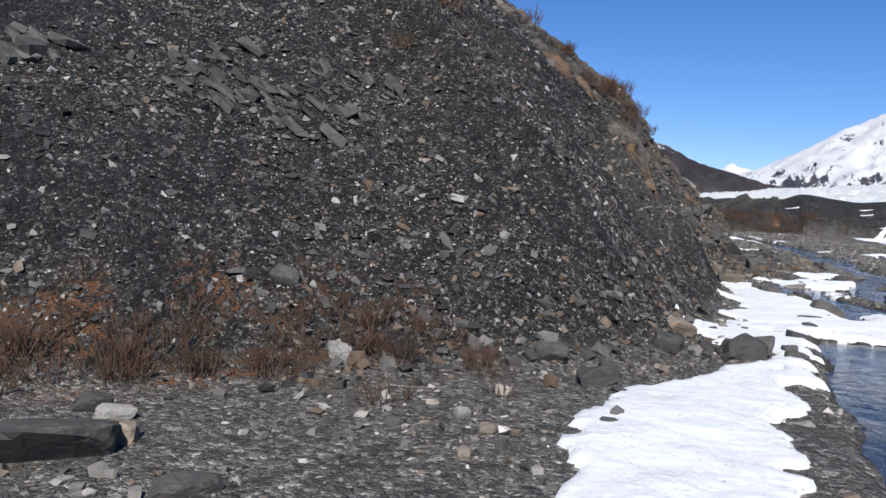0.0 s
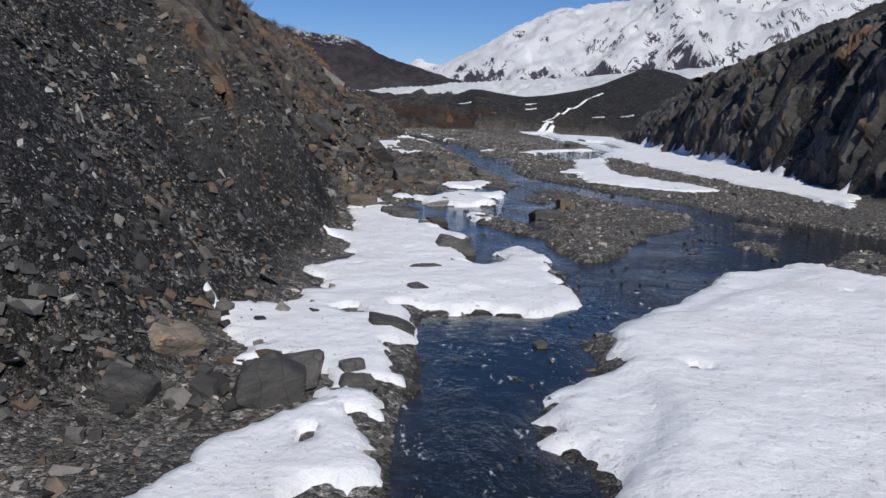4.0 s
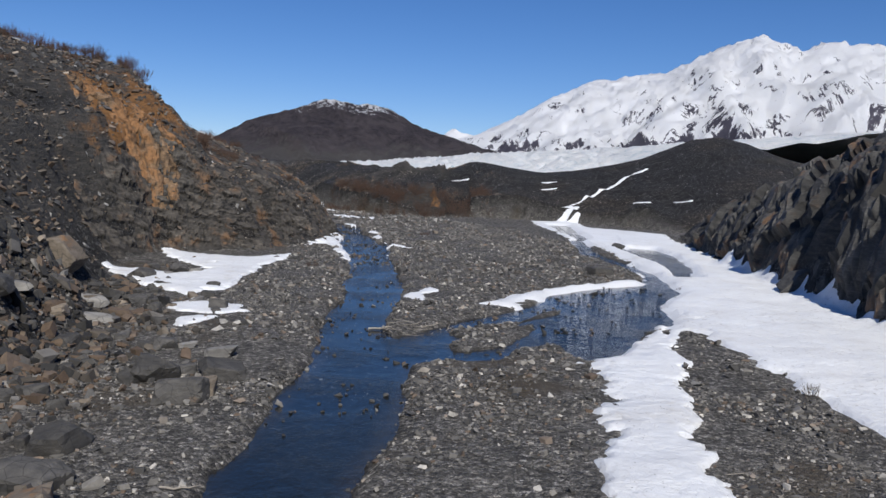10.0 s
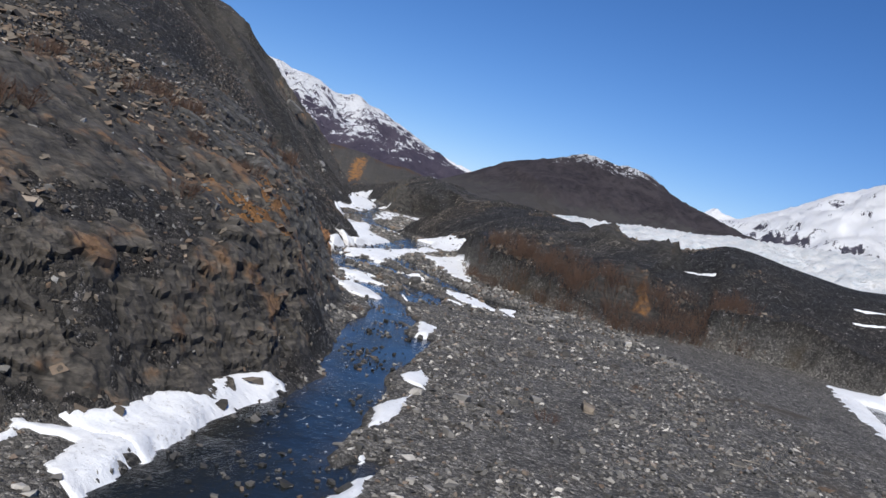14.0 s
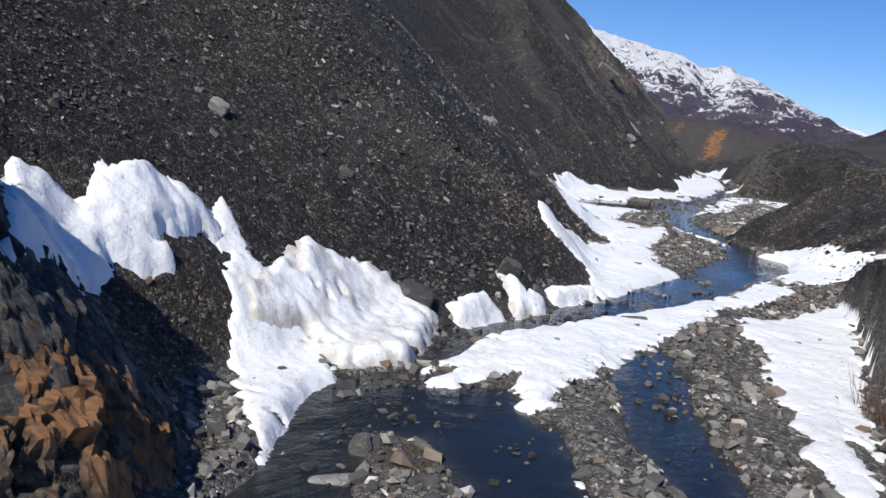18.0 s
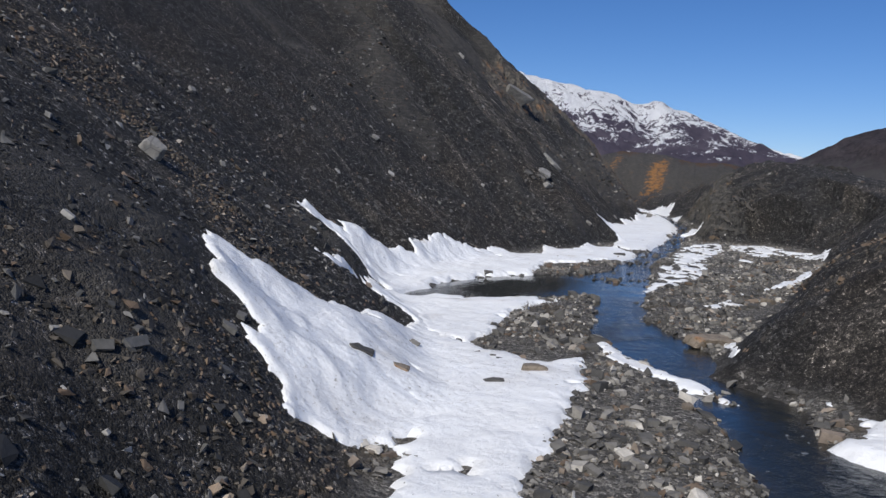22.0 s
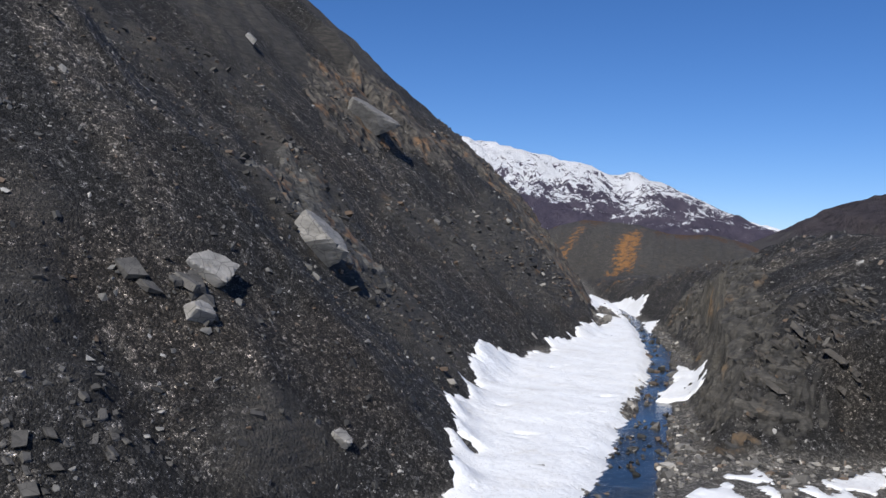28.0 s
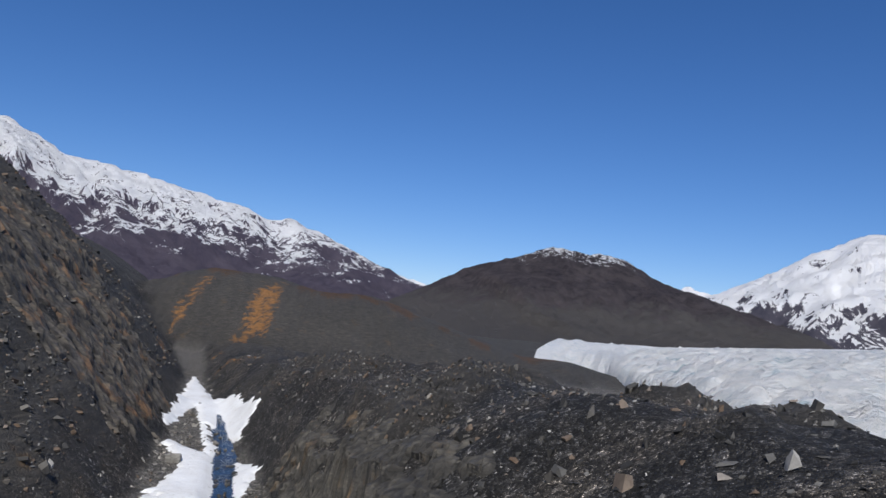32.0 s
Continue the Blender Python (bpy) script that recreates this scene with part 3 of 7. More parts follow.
old_snow(0.4, 0.1, [(48.5, 242.2), (56.9, 228.5), (51.4, 161.9), (49.8, 131.3), (47.7, 106.9), (46.3, 92.9), (39.5, 81.5), (40.5, 92.6), (38.1, 105.1), (37.2, 121.9), (36, 143.3), (37.1, 162.8)])
old_snow(0.3, 0.3, [(27.3, 136.3), (33.8, 145.7), (26.7, 112.1), (34.6, 96.1), (30.2, 92.8), (25.5, 96.4), (21.8, 99.2)])
old_snow(0.15, 0.1, [(0.1, 113.9), (0.1, 117.2), (2.2, 113.9), (2, 112.4), (0.6, 113.5)])
old_snow(0.35, 0.3, [(-26.8, 313), (-24, 314.3), (-25.1, 321.1), (-23.1, 324.9), (-17.2, 305), (-16.7, 304.6), (-13.6, 295), (-9.6, 288), (-14.2, 291.3), (-19.7, 301.3)])
old_snow(0.45, 0.5, [(-31.6, 291.3), (-31.6, 303.4), (-31.1, 317), (-31.1, 331.7), (-28.2, 302.2), (-23.6, 287.3), (-22.3, 283.5), (-24.4, 284.8), (-26, 289), (-28.7, 282.7)], True)
old_snow(0.3, 0.2, [(-42.5, 353.8), (-35.1, 351.2), (-34.4, 348.2), (-25.6, 343.3), (-25.2, 342.4), (-29.5, 340.6), (-31.9, 333.8)])
old_snow(1.3, 0.6, [(-35, 275.8), (-36.7, 279.9), (-38.2, 282.8), (-37.9, 286.2), (-35.7, 288), (-34.2, 289.4), (-29.6, 282.8), (-30.3, 279.1), (-32.9, 279), (-33.4, 275.9), (-34.1, 277)])
old_snow(0.9, 0.2, [(-37.1, 266.8), (-38, 268.3), (-37.1, 270.3), (-38.3, 270.7), (-39.3, 272.1), (-39.5, 275), (-39.1, 276.3), (-37.8, 276.9), (-35.5, 272.4), (-34.7, 273.1), (-34.8, 270.4), (-25, 263.2)])
old_snow(0.9, 0.2, [(-34.9, 290.3), (-35.5, 292.7), (-35.9, 294.5), (-33.8, 294.8), (-33.5, 292.9), (-33.3, 290.7), (-33.7, 289.7)])
old_snow(0.9, 0.5, [(-37.3, 297.7), (-35.7, 298.6), (-34.6, 300.3), (-33.8, 299.4), (-33.6, 296.9), (-33.4, 295.7), (-35.1, 296.1), (-35.4, 296.7)])
old_snow(0.8, 0.2, [(-37.1, 302.4), (-36.2, 305.3), (-36.1, 307.6), (-34.7, 306.7), (-34.7, 300.9)])
old_snow(0.5, 0.2, [(-45.5, 311), (-47.4, 318.6), (-50.1, 329), (-51.7, 334.3), (-59.4, 343.2), (-63.8, 356), (-55.3, 353.6), (-48.4, 337), (-41, 326.4), (-37.7, 324.8), (-36.3, 318.1), (-34.8, 310), (-35.5, 307.8), (-37, 307.1), (-37.5, 309.3), (-41.3, 313.3), (-42.9, 311.5)])
old_snow(0.4, 0.5, [(-30.7, 295.3), (-31, 297.1), (-31, 300.1), (-30, 306), (-30.1, 310.8), (-30.9, 318.1), (-33, 330.5), (-29.4, 330), (-28.3, 321), (-28.8, 315.5), (-27.8, 306.5), (-27.6, 300.9)], True)
old_snow(0.35, 0.3, [(-25.7, 310), (-24.3, 311.1), (-21.5, 310.9), (-23.3, 306.3)], True)
old_snow(0.35, 0.3, [(-44.6, 359.1), (-37.8, 355.3), (-34.2, 350.1), (-33.7, 342.9), (-33, 330.5), (-35.2, 343.6), (-38.4, 351.1)])
old_snow(0.5, 0.3, [(-63.5, 332.5), (-64.1, 333.9), (-64.6, 335.5), (-68.1, 337.1), (-68.9, 338.4), (-68.1, 340), (-67.8, 342.7), (-67.9, 347.3), (-70.3, 355.2), (-64.7, 354.9), (-60.7, 353.7), (-58.1, 357.2), (-55, 352.7), (-53.3, 347.7), (-56.6, 333.6), (-58.7, 334.5), (-60.6, 334.2), (-61.4, 336), (-63.5, 334.6)])
old_snow(0.45, 0.2, [(-45.7, 311.4), (-45.3, 312.5), (-47.4, 315.6), (-46.6, 316.7), (-46.9, 318.4), (-47.6, 321.2), (-48, 324.1), (-48.1, 327.2), (-45.7, 328.2), (-43.2, 328.7), (-40.2, 324.2), (-42.5, 310.7), (-44.4, 311.3), (-44, 312.7), (-45.1, 311.5)])
old_snow(0.6, 0.2, [(-93.9, 363.7), (-98.3, 368.8), (-96.7, 372.4), (-94.9, 377), (-96.6, 381.8), (-87.3, 375.7), (-83.7, 373.4), (-82.6, 366.9), (-76.9, 370.6), (-72.8, 377), (-71.6, 367.4), (-67.4, 361), (-65.6, 355.8), (-70.2, 356), (-77.8, 362.9), (-79, 359), (-86.1, 367.9), (-88.7, 365.9)])
old_snow(0.6, 0.2, [(-102.1, 394.5), (-100.6, 397.2), (-101.2, 400.3), (-99.5, 404.7), (-92.3, 404.2), (-87, 394), (-88.7, 387.2), (-88.3, 380), (-87.8, 377), (-88, 373.6), (-85.7, 369.8), (-93.5, 372.4), (-95.7, 371.7), (-98.4, 372.8), (-97.6, 375.1), (-97.7, 380.2), (-97.5, 384), (-99, 384.7), (-100.9, 389.9)], True)
old_snow(0.6, 0.2, [(-101.3, 399.8), (-103.6, 408.1), (-100.2, 410.3), (-98.6, 412.9), (-103.3, 420.4), (-98.9, 420.5), (-101.5, 422.9), (-98.8, 424.6), (-103, 432.1), (-97.1, 431.1), (-92.6, 429.5), (-89.4, 423.5), (-89.3, 418.9), (-89.3, 411.2), (-89.4, 407.9), (-97.8, 398)])
old_snow(0.6, 0.2, [(-127.9, 477.3), (-128.7, 490.1), (-137.3, 503.1), (-130.6, 500.8), (-110.9, 475), (-102.6, 461.4), (-98.6, 455.6), (-95.2, 443.4), (-96.1, 435.5), (-100.4, 436.2), (-104, 446.2), (-110.9, 453.4), (-108.1, 453.9), (-116, 459.6), (-117.7, 468.1)])
old_snow(0.6, 0.2, [(-129.6, 481), (-133.3, 487.5), (-133.4, 494.1), (-130.8, 496.4), (-138, 505.1), (-128.5, 501.5), (-140, 512.1), (-140.6, 518.3), (-130.9, 514.5), (-143, 528.2), (-134.9, 526.6), (-131.6, 526.5), (-122.3, 515), (-120.8, 504.7), (-116, 493.6), (-117, 488.4), (-112, 481.2), (-109.2, 474.4), (-115.1, 458.1), (-118.4, 462.1), (-118, 465.2), (-124.2, 471.1), (-122.4, 471.7), (-122.9, 475.9), (-118.7, 475.5), (-126.3, 480.8)])
old_snow(0.5, 0.1, [(-110.5, 485.5), (-113.7, 497.1), (-118.4, 509.3), (-112.6, 504.1), (-106.9, 488.1), (-105.5, 485.3), (-108.7, 485.6)], True)
old_snow(0.6, 0.2, [(-140.9, 513.8), (-136.6, 515), (-141.4, 521.1), (-131.5, 516.7), (-143.8, 529.5), (-135.6, 528), (-149.9, 549.5), (-152.8, 559.3), (-166.5, 575.4), (-156.3, 571.1), (-147, 564.5), (-141.7, 551.9), (-141.7, 547.1), (-133, 533.1), (-124.8, 521.4), (-121.8, 513), (-134.7, 506.6)])
old_snow(0.6, 0.2, [(-169.8, 578.7), (-211.3, 653.1), (-187, 620.7), (-177.7, 613.3), (-162.8, 593.9), (-159.1, 582.1), (-169.6, 591.4), (-163.4, 581), (-146.4, 564.8), (-143.2, 555.7), (-144.4, 552.8), (-140.5, 542.7), (-143.8, 540.5), (-151.7, 552.8), (-144.5, 545.8), (-151.8, 556.5), (-148, 554.5), (-167, 576.9), (-156.7, 569.8), (-182.9, 609.2)])
old_snow(0.2, 0.5, [(-96.4, 457.5), (-94, 467.8), (-86.5, 451), (-81.8, 431.5), (-73.9, 414.3), (-71.9, 405.6), (-70.6, 397.2), (-71.5, 396.2), (-71.1, 391.3), (-71.6, 390), (-74.9, 402), (-81.1, 412.1), (-81.1, 419.4), (-89, 435.8)])
old_snow(0.2, 0.4, [(-90.7, 462.9), (-88.4, 474.9), (-80.2, 463.4), (-72.7, 463.2), (-69.7, 447.5), (-78.6, 455), (-85.6, 452.4)])
old_snow(0.25, 0.2, [(-68, 438.8), (-65.4, 419.1), (-63.8, 404.3), (-62.7, 410.2), (-63.5, 420.5)])
old_snow(0.2, 0.6, [(-64.3, 400.2), (-63.4, 393.2), (-62.9, 386.1), (-61.8, 385.9), (-60.5, 390.7), (-62.3, 390.9)])
old_snow(0.2, 0.5, [(-96.2, 460.6), (-93.6, 461.4), (-88.4, 454.1), (-87.6, 445.3), (-84.1, 439.9), (-83.2, 434.1), (-83.5, 429), (-86.2, 428.8), (-87.3, 435.7), (-91.1, 446.3)])
old_snow(0.2, 0.4, [(-90.7, 462.6), (-86.5, 471.1), (-80.2, 458.1), (-78, 445.9), (-81.2, 448), (-86.3, 456.7)])
old_snow(0.2, 0.4, [(-80.2, 440), (-76.6, 438.2), (-76.1, 435.3), (-78, 434.3)])
old_snow(0.3, 0.1, [(-62.5, 365.7), (-61.1, 365.6), (-58.2, 362.5), (-54.2, 360.4), (-51.8, 359.5), (-48.3, 356.2), (-50.8, 357.1), (-54, 358.2), (-57, 359.1)], True)
old_snow(0.3, 0.1, [(-54.8, 370.4), (-53.9, 371.4), (-51.3, 364.2), (-52.6, 366.2)])
old_snow(0.3, 0.1, [(-44.4, 351.9), (-39.6, 356.2), (-25.1, 344.3), (-28.5, 343.9), (-34.8, 335.7)])
old_snow(0.3, 0.1, [(-25.6, 310.1), (-25.1, 331.8), (-11.2, 291.5), (-17.6, 298.9)])
old_snow(0.35, 0.2, [(-27.7, 281.2), (-26.6, 282.6), (-26.0, 286.9), (-23.2, 283.2), (-21.9, 283.9), (-23.6, 287.3), (-25.5, 296.7), (-27.8, 311.0), (-29.3, 314.5), (-30.6, 308.4), (-30.5, 300.4), (-31.5, 294.8), (-30.8, 290.0), (-28.5, 288.5)], True)
old_snow(0.3, 0.1, [(-26.9, 312.1), (-23.3, 312.1), (-22.8, 325.2), (-19.9, 312.2), (-17.0, 303.0), (-15.9, 302.7), (-13.5, 293.9), (-11.6, 290.7), (-8.9, 286.2), (-10.1, 286.4), (-11.6, 287.0), (-14.1, 290.8), (-18.0, 297.9), (-21.9, 304.8)])
old_snow(0.3, 0.1, [(-18.6, 280.7), (-16.5, 278.4), (-14.2, 276.8), (-12.4, 276.6), (-11.4, 276.9), (-13.3, 278.4), (-15.6, 279.3), (-16.7, 279.3)])
old_snow(0.35, 0.1, [(-19.8, 262.9), (-19.1, 264.2), (-20.6, 266.4), (-18.9, 266.5), (-17.2, 266.3), (-15.6, 265.5), (-16.3, 264.2), (-17.5, 264.3), (-16.7, 263.7), (-17.7, 262.0)], True)
old_snow(0.35, 0.5, [(-39.7, 277.8), (-36.0, 278.4), (-33.5, 280.1), (-29.3, 278.5), (-27.6, 275.4), (-26.4, 274.0), (-24.1, 271.1), (-27.9, 272.5), (-31.1, 274.0)])
old_snow(0.4, 0.1, [(-15.5, 252.4), (-14.5, 253.9), (-14.7, 256.3), (-12.8, 256.5), (-10.9, 254.6), (-9.3, 252.8), (-8.9, 251.5), (-9.2, 250.0), (-10.2, 248.4), (-13.4, 251.3)], True)
old_snow(0.3, 0.1, [(-20.6, 265.9), (-18.3, 265.6), (-15.9, 265.0), (-12.2, 261.6), (-14.7, 260.8), (-14.9, 259.0), (-14.6, 257.1), (-16.8, 257.9), (-16.7, 260.5), (-15.4, 260.9)], True)
old_snow(0.25, 0.1, [(-20.9, 267.8), (-18.3, 267.9), (-15.0, 266.9), (-10.5, 264.9), (-12.5, 265.3), (-16.1, 266.5), (-18.3, 266.6)], True)
old_snow(0.3, 0.1, [(-8.7, 256.7), (-8.3, 257.7), (-7.1, 255.6), (-6.6, 254.4), (-7.5, 255.0)])
old_snow(0.3, 0.2, [(-5.7, 262.4), (-3.5, 262.8), (-2.4, 260.8), (-4.0, 261.2)])
old_snow(0.3, 0.2, [(-4.8, 257.2), (-4.8, 259.5), (-4.2, 258.7), (-4.1, 257.4), (-4.6, 256.8)])
old_snow(0.3, 0.4, [(-8.5, 271.0), (-5.5, 271.1), (-1.7, 270.1), (1.1, 269.3), (1.8, 266.4), (0.5, 264.9), (-1.0, 263.7), (-2.2, 262.6), (-5.0, 265.7)])
old_snow(0.4, 0.1, [(-17.2, 186.2), (-9.7, 174.4), (-3.6, 167.3), (-5.2, 162.8), (-9.6, 164.9), (-13.4, 166.2), (-15.5, 167.8), (-7.5, 158.6), (-3.5, 154.3), (-0.4, 152.1), (-0.9, 155.1), (1.1, 155.8), (0.3, 166.1), (-0.1, 173.2), (1.6, 185.7), (-3.0, 178.5), (-9.1, 179.7)])
old_snow(0.25, 0.2, [(-1.1, 148.4), (0.0, 150.7), (4.3, 148.7), (5.2, 146.1), (3.8, 144.7), (2.1, 145.3), (0.4, 145.9)])
old_snow(0.25, 0.2, [(1.9, 140.6), (1.1, 143.0), (2.9, 144.0), (4.0, 143.8), (3.5, 141.4), (2.7, 140.4)])
old_snow(0.2, 0.1, [(14.9, 157.6), (17.2, 162.9), (18.0, 161.3), (16.8, 159.1), (17.1, 155.1), (15.5, 156.2)])
old_snow(0.2, 0.1, [(-0.4, 196.9), (2.4, 206.4), (8.8, 182.5), (6.0, 183.3), (5.3, 195.1), (1.3, 199.0)])
old_snow(0.35, 0.1, [(-0.1, 199.7), (0.0, 205.5), (-0.1, 211.0), (2.0, 214.1), (4.1, 207.2), (4.5, 202.6), (4.6, 200.1), (2.7, 200.6), (1.8, 200.0)])
old_snow(0.35, 0.1, [(4.9, 188.4), (4.7, 190.4), (4.2, 192.4), (4.8, 195.4), (4.8, 199.7), (5.6, 197.9), (5.3, 193.8), (6.4, 191.1), (8.1, 188.1), (8.5, 186.1), (7.5, 185.4), (7.0, 186.4), (7.1, 188.6), (6.0, 187.4)])
old_snow(0.3, 0.1, [(10.0, 198.1), (9.3, 201.7), (9.5, 205.1), (8.6, 209.4), (10.4, 206.4), (11.6, 202.0), (13.5, 197.3), (12.6, 198.4), (10.8, 200.3)])
old_snow(0.25, 0.1, [(6.4, 215.4), (7.1, 219.6), (8.3, 214.7), (7.9, 211.4)])
old_snow(0.25, 0.1, [(10.6, 190.8), (10.1, 193.1), (10.9, 194.9), (11.0, 192.8), (11.1, 190.3)])
old_snow(0.25, 0.1, [(11.0, 187.3), (10.7, 188.5), (11.1, 189.5), (11.5, 188.4)])
old_snow(0.25, 0.1, [(-1.9, 244.3), (0.4, 243.8), (1.8, 233.9)])
old_snow(0.25, 0.1, [(5.0, 222.4), (5.3, 226.4), (7.6, 220.7), (6.1, 221.1)])
old_snow(0.5, 0.3, [(-86.2, 368.0), (-86.6, 369.4), (-85.8, 370.1), (-83.7, 372.7), (-81.3, 373.1), (-77.1, 370.3), (-81.6, 366.1)])
old_snow(0.5, 0.2, [(-76.0, 351.1), (-75.0, 352.4), (-78.0, 357.0), (-73.5, 355.9), (-72.2, 356.7), (-71.0, 356.1), (-69.7, 353.3), (-66.2, 349.4), (-63.6, 353.1), (-67.3, 356.4), (-69.5, 356.7), (-66.3, 358.8), (-68.9, 362.6), (-72.2, 369.0), (-74.0, 378.2), (-79.6, 368.9), (-83.8, 367.4), (-83.9, 365.9), (-78.7, 357.8), (-77.9, 355.0)])
old_snow(0.6, 0.2, [(-98.8, 413.7), (-103.1, 420.4), (-100.9, 422.4), (-101.3, 428.0), (-103.2, 433.1), (-97.8, 433.9), (-93.4, 430.5), (-90.9, 424.9), (-90.5, 423.3)])
old_snow(0.6, 0.2, [(-129.6, 481.3), (-124.7, 475.6), (-112.4, 455.7), (-109.4, 455.0), (-104.6, 445.4), (-101.6, 439.1), (-97.2, 435.5), (-96.7, 444.0), (-103.3, 463.3), (-111.1, 480.4), (-127.3, 524.1), (-158.6, 571.1), (-134.8, 504.7)])
# snow left in hollows of the moraine
old_snow(0.3, 0.1, [(45.9, 284.2), (57.7, 294.2), (67.5, 300.0), (67.9, 299.2), (58.5, 293.2), (47.0, 284.4)])
old_snow(0.4, 0.1, [(17.7, 302.9), (22.3, 301.0), (22.3, 300.2), (18.2, 302.1)])
old_snow(0.4, 0.1, [(40.6, 300.4), (45.1, 300.6), (45.0, 300.0), (40.9, 299.7)])
old_snow(0.4, 0.1, [(40.1, 295.6), (44.7, 296.6), (44.5, 296.0), (40.5, 295.0)])
old_snow(0.4, 0.1, [(59.3, 278.6), (63.8, 276.9), (63.4, 276.2), (60.0, 277.8)])
old_snow(0.4, 0.1, [(68.2, 276.6), (72.4, 273.9), (72.0, 273.2), (68.9, 275.8)])
# gravel bars that stand out of the water, and open water
BARS.append([(12.3, 70.6), (12.9, 73.3), (16, 78.6), (17.3, 87.3), (18.6, 87.7), (21.2, 81.3), (24.2, 75.1), (22.5, 70.7), (19.4, 67.5), (19.3, 68.5), (18.4, 67.3), (18, 64.5), (14.9, 64), (14.3, 67.5), (13.3, 69.2)])
BARS.append([(8.7, 69.8), (8.2, 75.9), (10.4, 72.7), (11.2, 70.3), (11.8, 68.3), (11.1, 65.9), (9.8, 66.8)])
BARS.append([(11.4, 100.1), (13, 102.9), (14.4, 96.9), (12.9, 93.9), (10.8, 93.4), (10.1, 91.4)])
BARS.append([(15.1, 91.9), (16.7, 93), (16.7, 88.7), (15.9, 87.3), (15.2, 82.9), (14.2, 82.6), (13.7, 84.1), (14.1, 86.3), (15.3, 87.3)])
BARS.append([(22.6, 64.4), (24.9, 65.3), (25.5, 63.3), (23.8, 59.9), (23.3, 61.9)])
BARS.append([(27, 73.8), (29.7, 71.3), (28.3, 68.7), (25.8, 70.2)])
BARS.append([(19.5, 139), (20.3, 142.5), (24.5, 148), (25, 146.7), (22.3, 141.1)])
WET.append([(11.1, 48.8), (12.1, 56.1), (15.6, 58.1), (16.8, 61.1), (19.2, 67), (22.9, 71.1), (25.4, 78.7), (22.4, 84.6), (19.1, 87.3), (16.5, 99), (19.4, 101.8), (23.5, 88.6), (27.3, 77.7), (30, 72.1), (21.5, 55.4), (17.5, 52.8), (15.2, 49.4)])
WET.append([(7.5, 63), (7, 56.6), (8.9, 56.6), (9.2, 58.6), (8.6, 59.9), (10.2, 62), (11.4, 58.8), (11.8, 53.9), (12.5, 56.2), (11.1, 64.3), (8.2, 68.7), (7.9, 74.9), (10.5, 77.2), (11.7, 68.5), (13, 69.9), (12.3, 74.3), (13, 82), (16.9, 89), (11.1, 88.6), (10.6, 79.3), (3.7, 78.3), (3.9, 73), (6.5, 70.8), (7.4, 65)])
WET.append([(5.3, 72.1), (6.6, 72.4), (5.6, 75.4), (8.6, 70.2), (9.9, 66.5), (11.6, 66.8), (12.8, 69.2), (12.1, 73.2), (10, 77.9), (14.8, 80.3), (15.3, 86.8), (14.3, 90.5), (10.6, 89), (12.1, 86.9), (10.9, 79.4), (8.7, 77.5), (6.3, 78.3), (4.2, 80.8), (3.5, 77)])
WET.append([(-85, 370), (-86.1, 376.2), (-88.6, 378.4), (-88.6, 387.5), (-86.7, 393.7), (-82.9, 398.4), (-84.2, 408.7), (-79, 405.3), (-74.1, 396.9), (-72.8, 388.7), (-73.6, 385), (-74.8, 380.8), (-76.1, 376.7), (-77.5, 373.5), (-80.2, 371.4)])
WET.append([(-61.5, 365), (-65.4, 373.1), (-62.4, 374.8), (-56.6, 368.9), (-52.9, 366.3), (-51.5, 362.1), (-49.7, 360.7), (-51.1, 360.5), (-54.7, 361.4), (-58.5, 363)])
WET.append([(-33.4, 293.3), (-33.6, 296.9), (-33.8, 300), (-34.2, 306.1), (-34.5, 310.1), (-35.7, 317.1), (-37.2, 324.3), (-37.9, 332.9), (-42.6, 351.9), (-38.4, 351.1), (-35.5, 343.1), (-33.9, 332.6), (-34.3, 327.5), (-32.5, 315.1), (-30.3, 307.3), (-30.7, 303.2), (-31.1, 298.6), (-30.9, 295.8), (-32.3, 292.5)])
WET.append([(11.2, 165.1), (10.7, 168.4), (10.4, 172.7), (8.8, 179.1), (6.4, 193.1), (3.7, 204.3), (-0.6, 226.7), (-5.5, 245.7), (-3, 245.1), (5.4, 217), (9.8, 197.4), (10.8, 186.5), (12.4, 177.2), (13.2, 170.3), (14.1, 166)])
WET.append([(-21.6, 268.0), (-23.9, 271.0), (-27.6, 275.4), (-29.3, 278.5), (-28.9, 282.4), (-26.9, 283.0), (-24.5, 284.9), (-21.8, 282.2), (-18.3, 279.2), (-15.2, 277.4), (-11.6, 276.9), (-9.5, 276.4), (-11.5, 273.1), (-14.3, 274.0), (-16.6, 274.8), (-19.9, 276.1), (-23.1, 277.4), (-24.5, 276.2), (-21.4, 273.1), (-17.4, 269.6), (-14.7, 267.9), (-16.0, 265.9), (-18.0, 266.8), (-19.4, 267.0)])
WET.append([(-29.7, 283.3), (-33.1, 288.6), (-34.2, 295.2), (-34.7, 306.2), (-36.9, 319.4), (-39.7, 339.9), (-37.1, 344.9), (-32.4, 323.0), (-31.4, 309.5), (-31.1, 301.4), (-31.5, 291.2), (-29.3, 289.6)])
WET.append([(-21.0, 283.0), (-14.9, 277.4), (-11.1, 277.7), (-7.1, 275.5), (-4.1, 275.0), (-0.1, 275.3), (1.0, 270.2), (-1.9, 271.0), (-5.9, 272.5), (-9.6, 273.0), (-13.2, 275.1), (-17.3, 275.7), (-22.3, 278.9)])
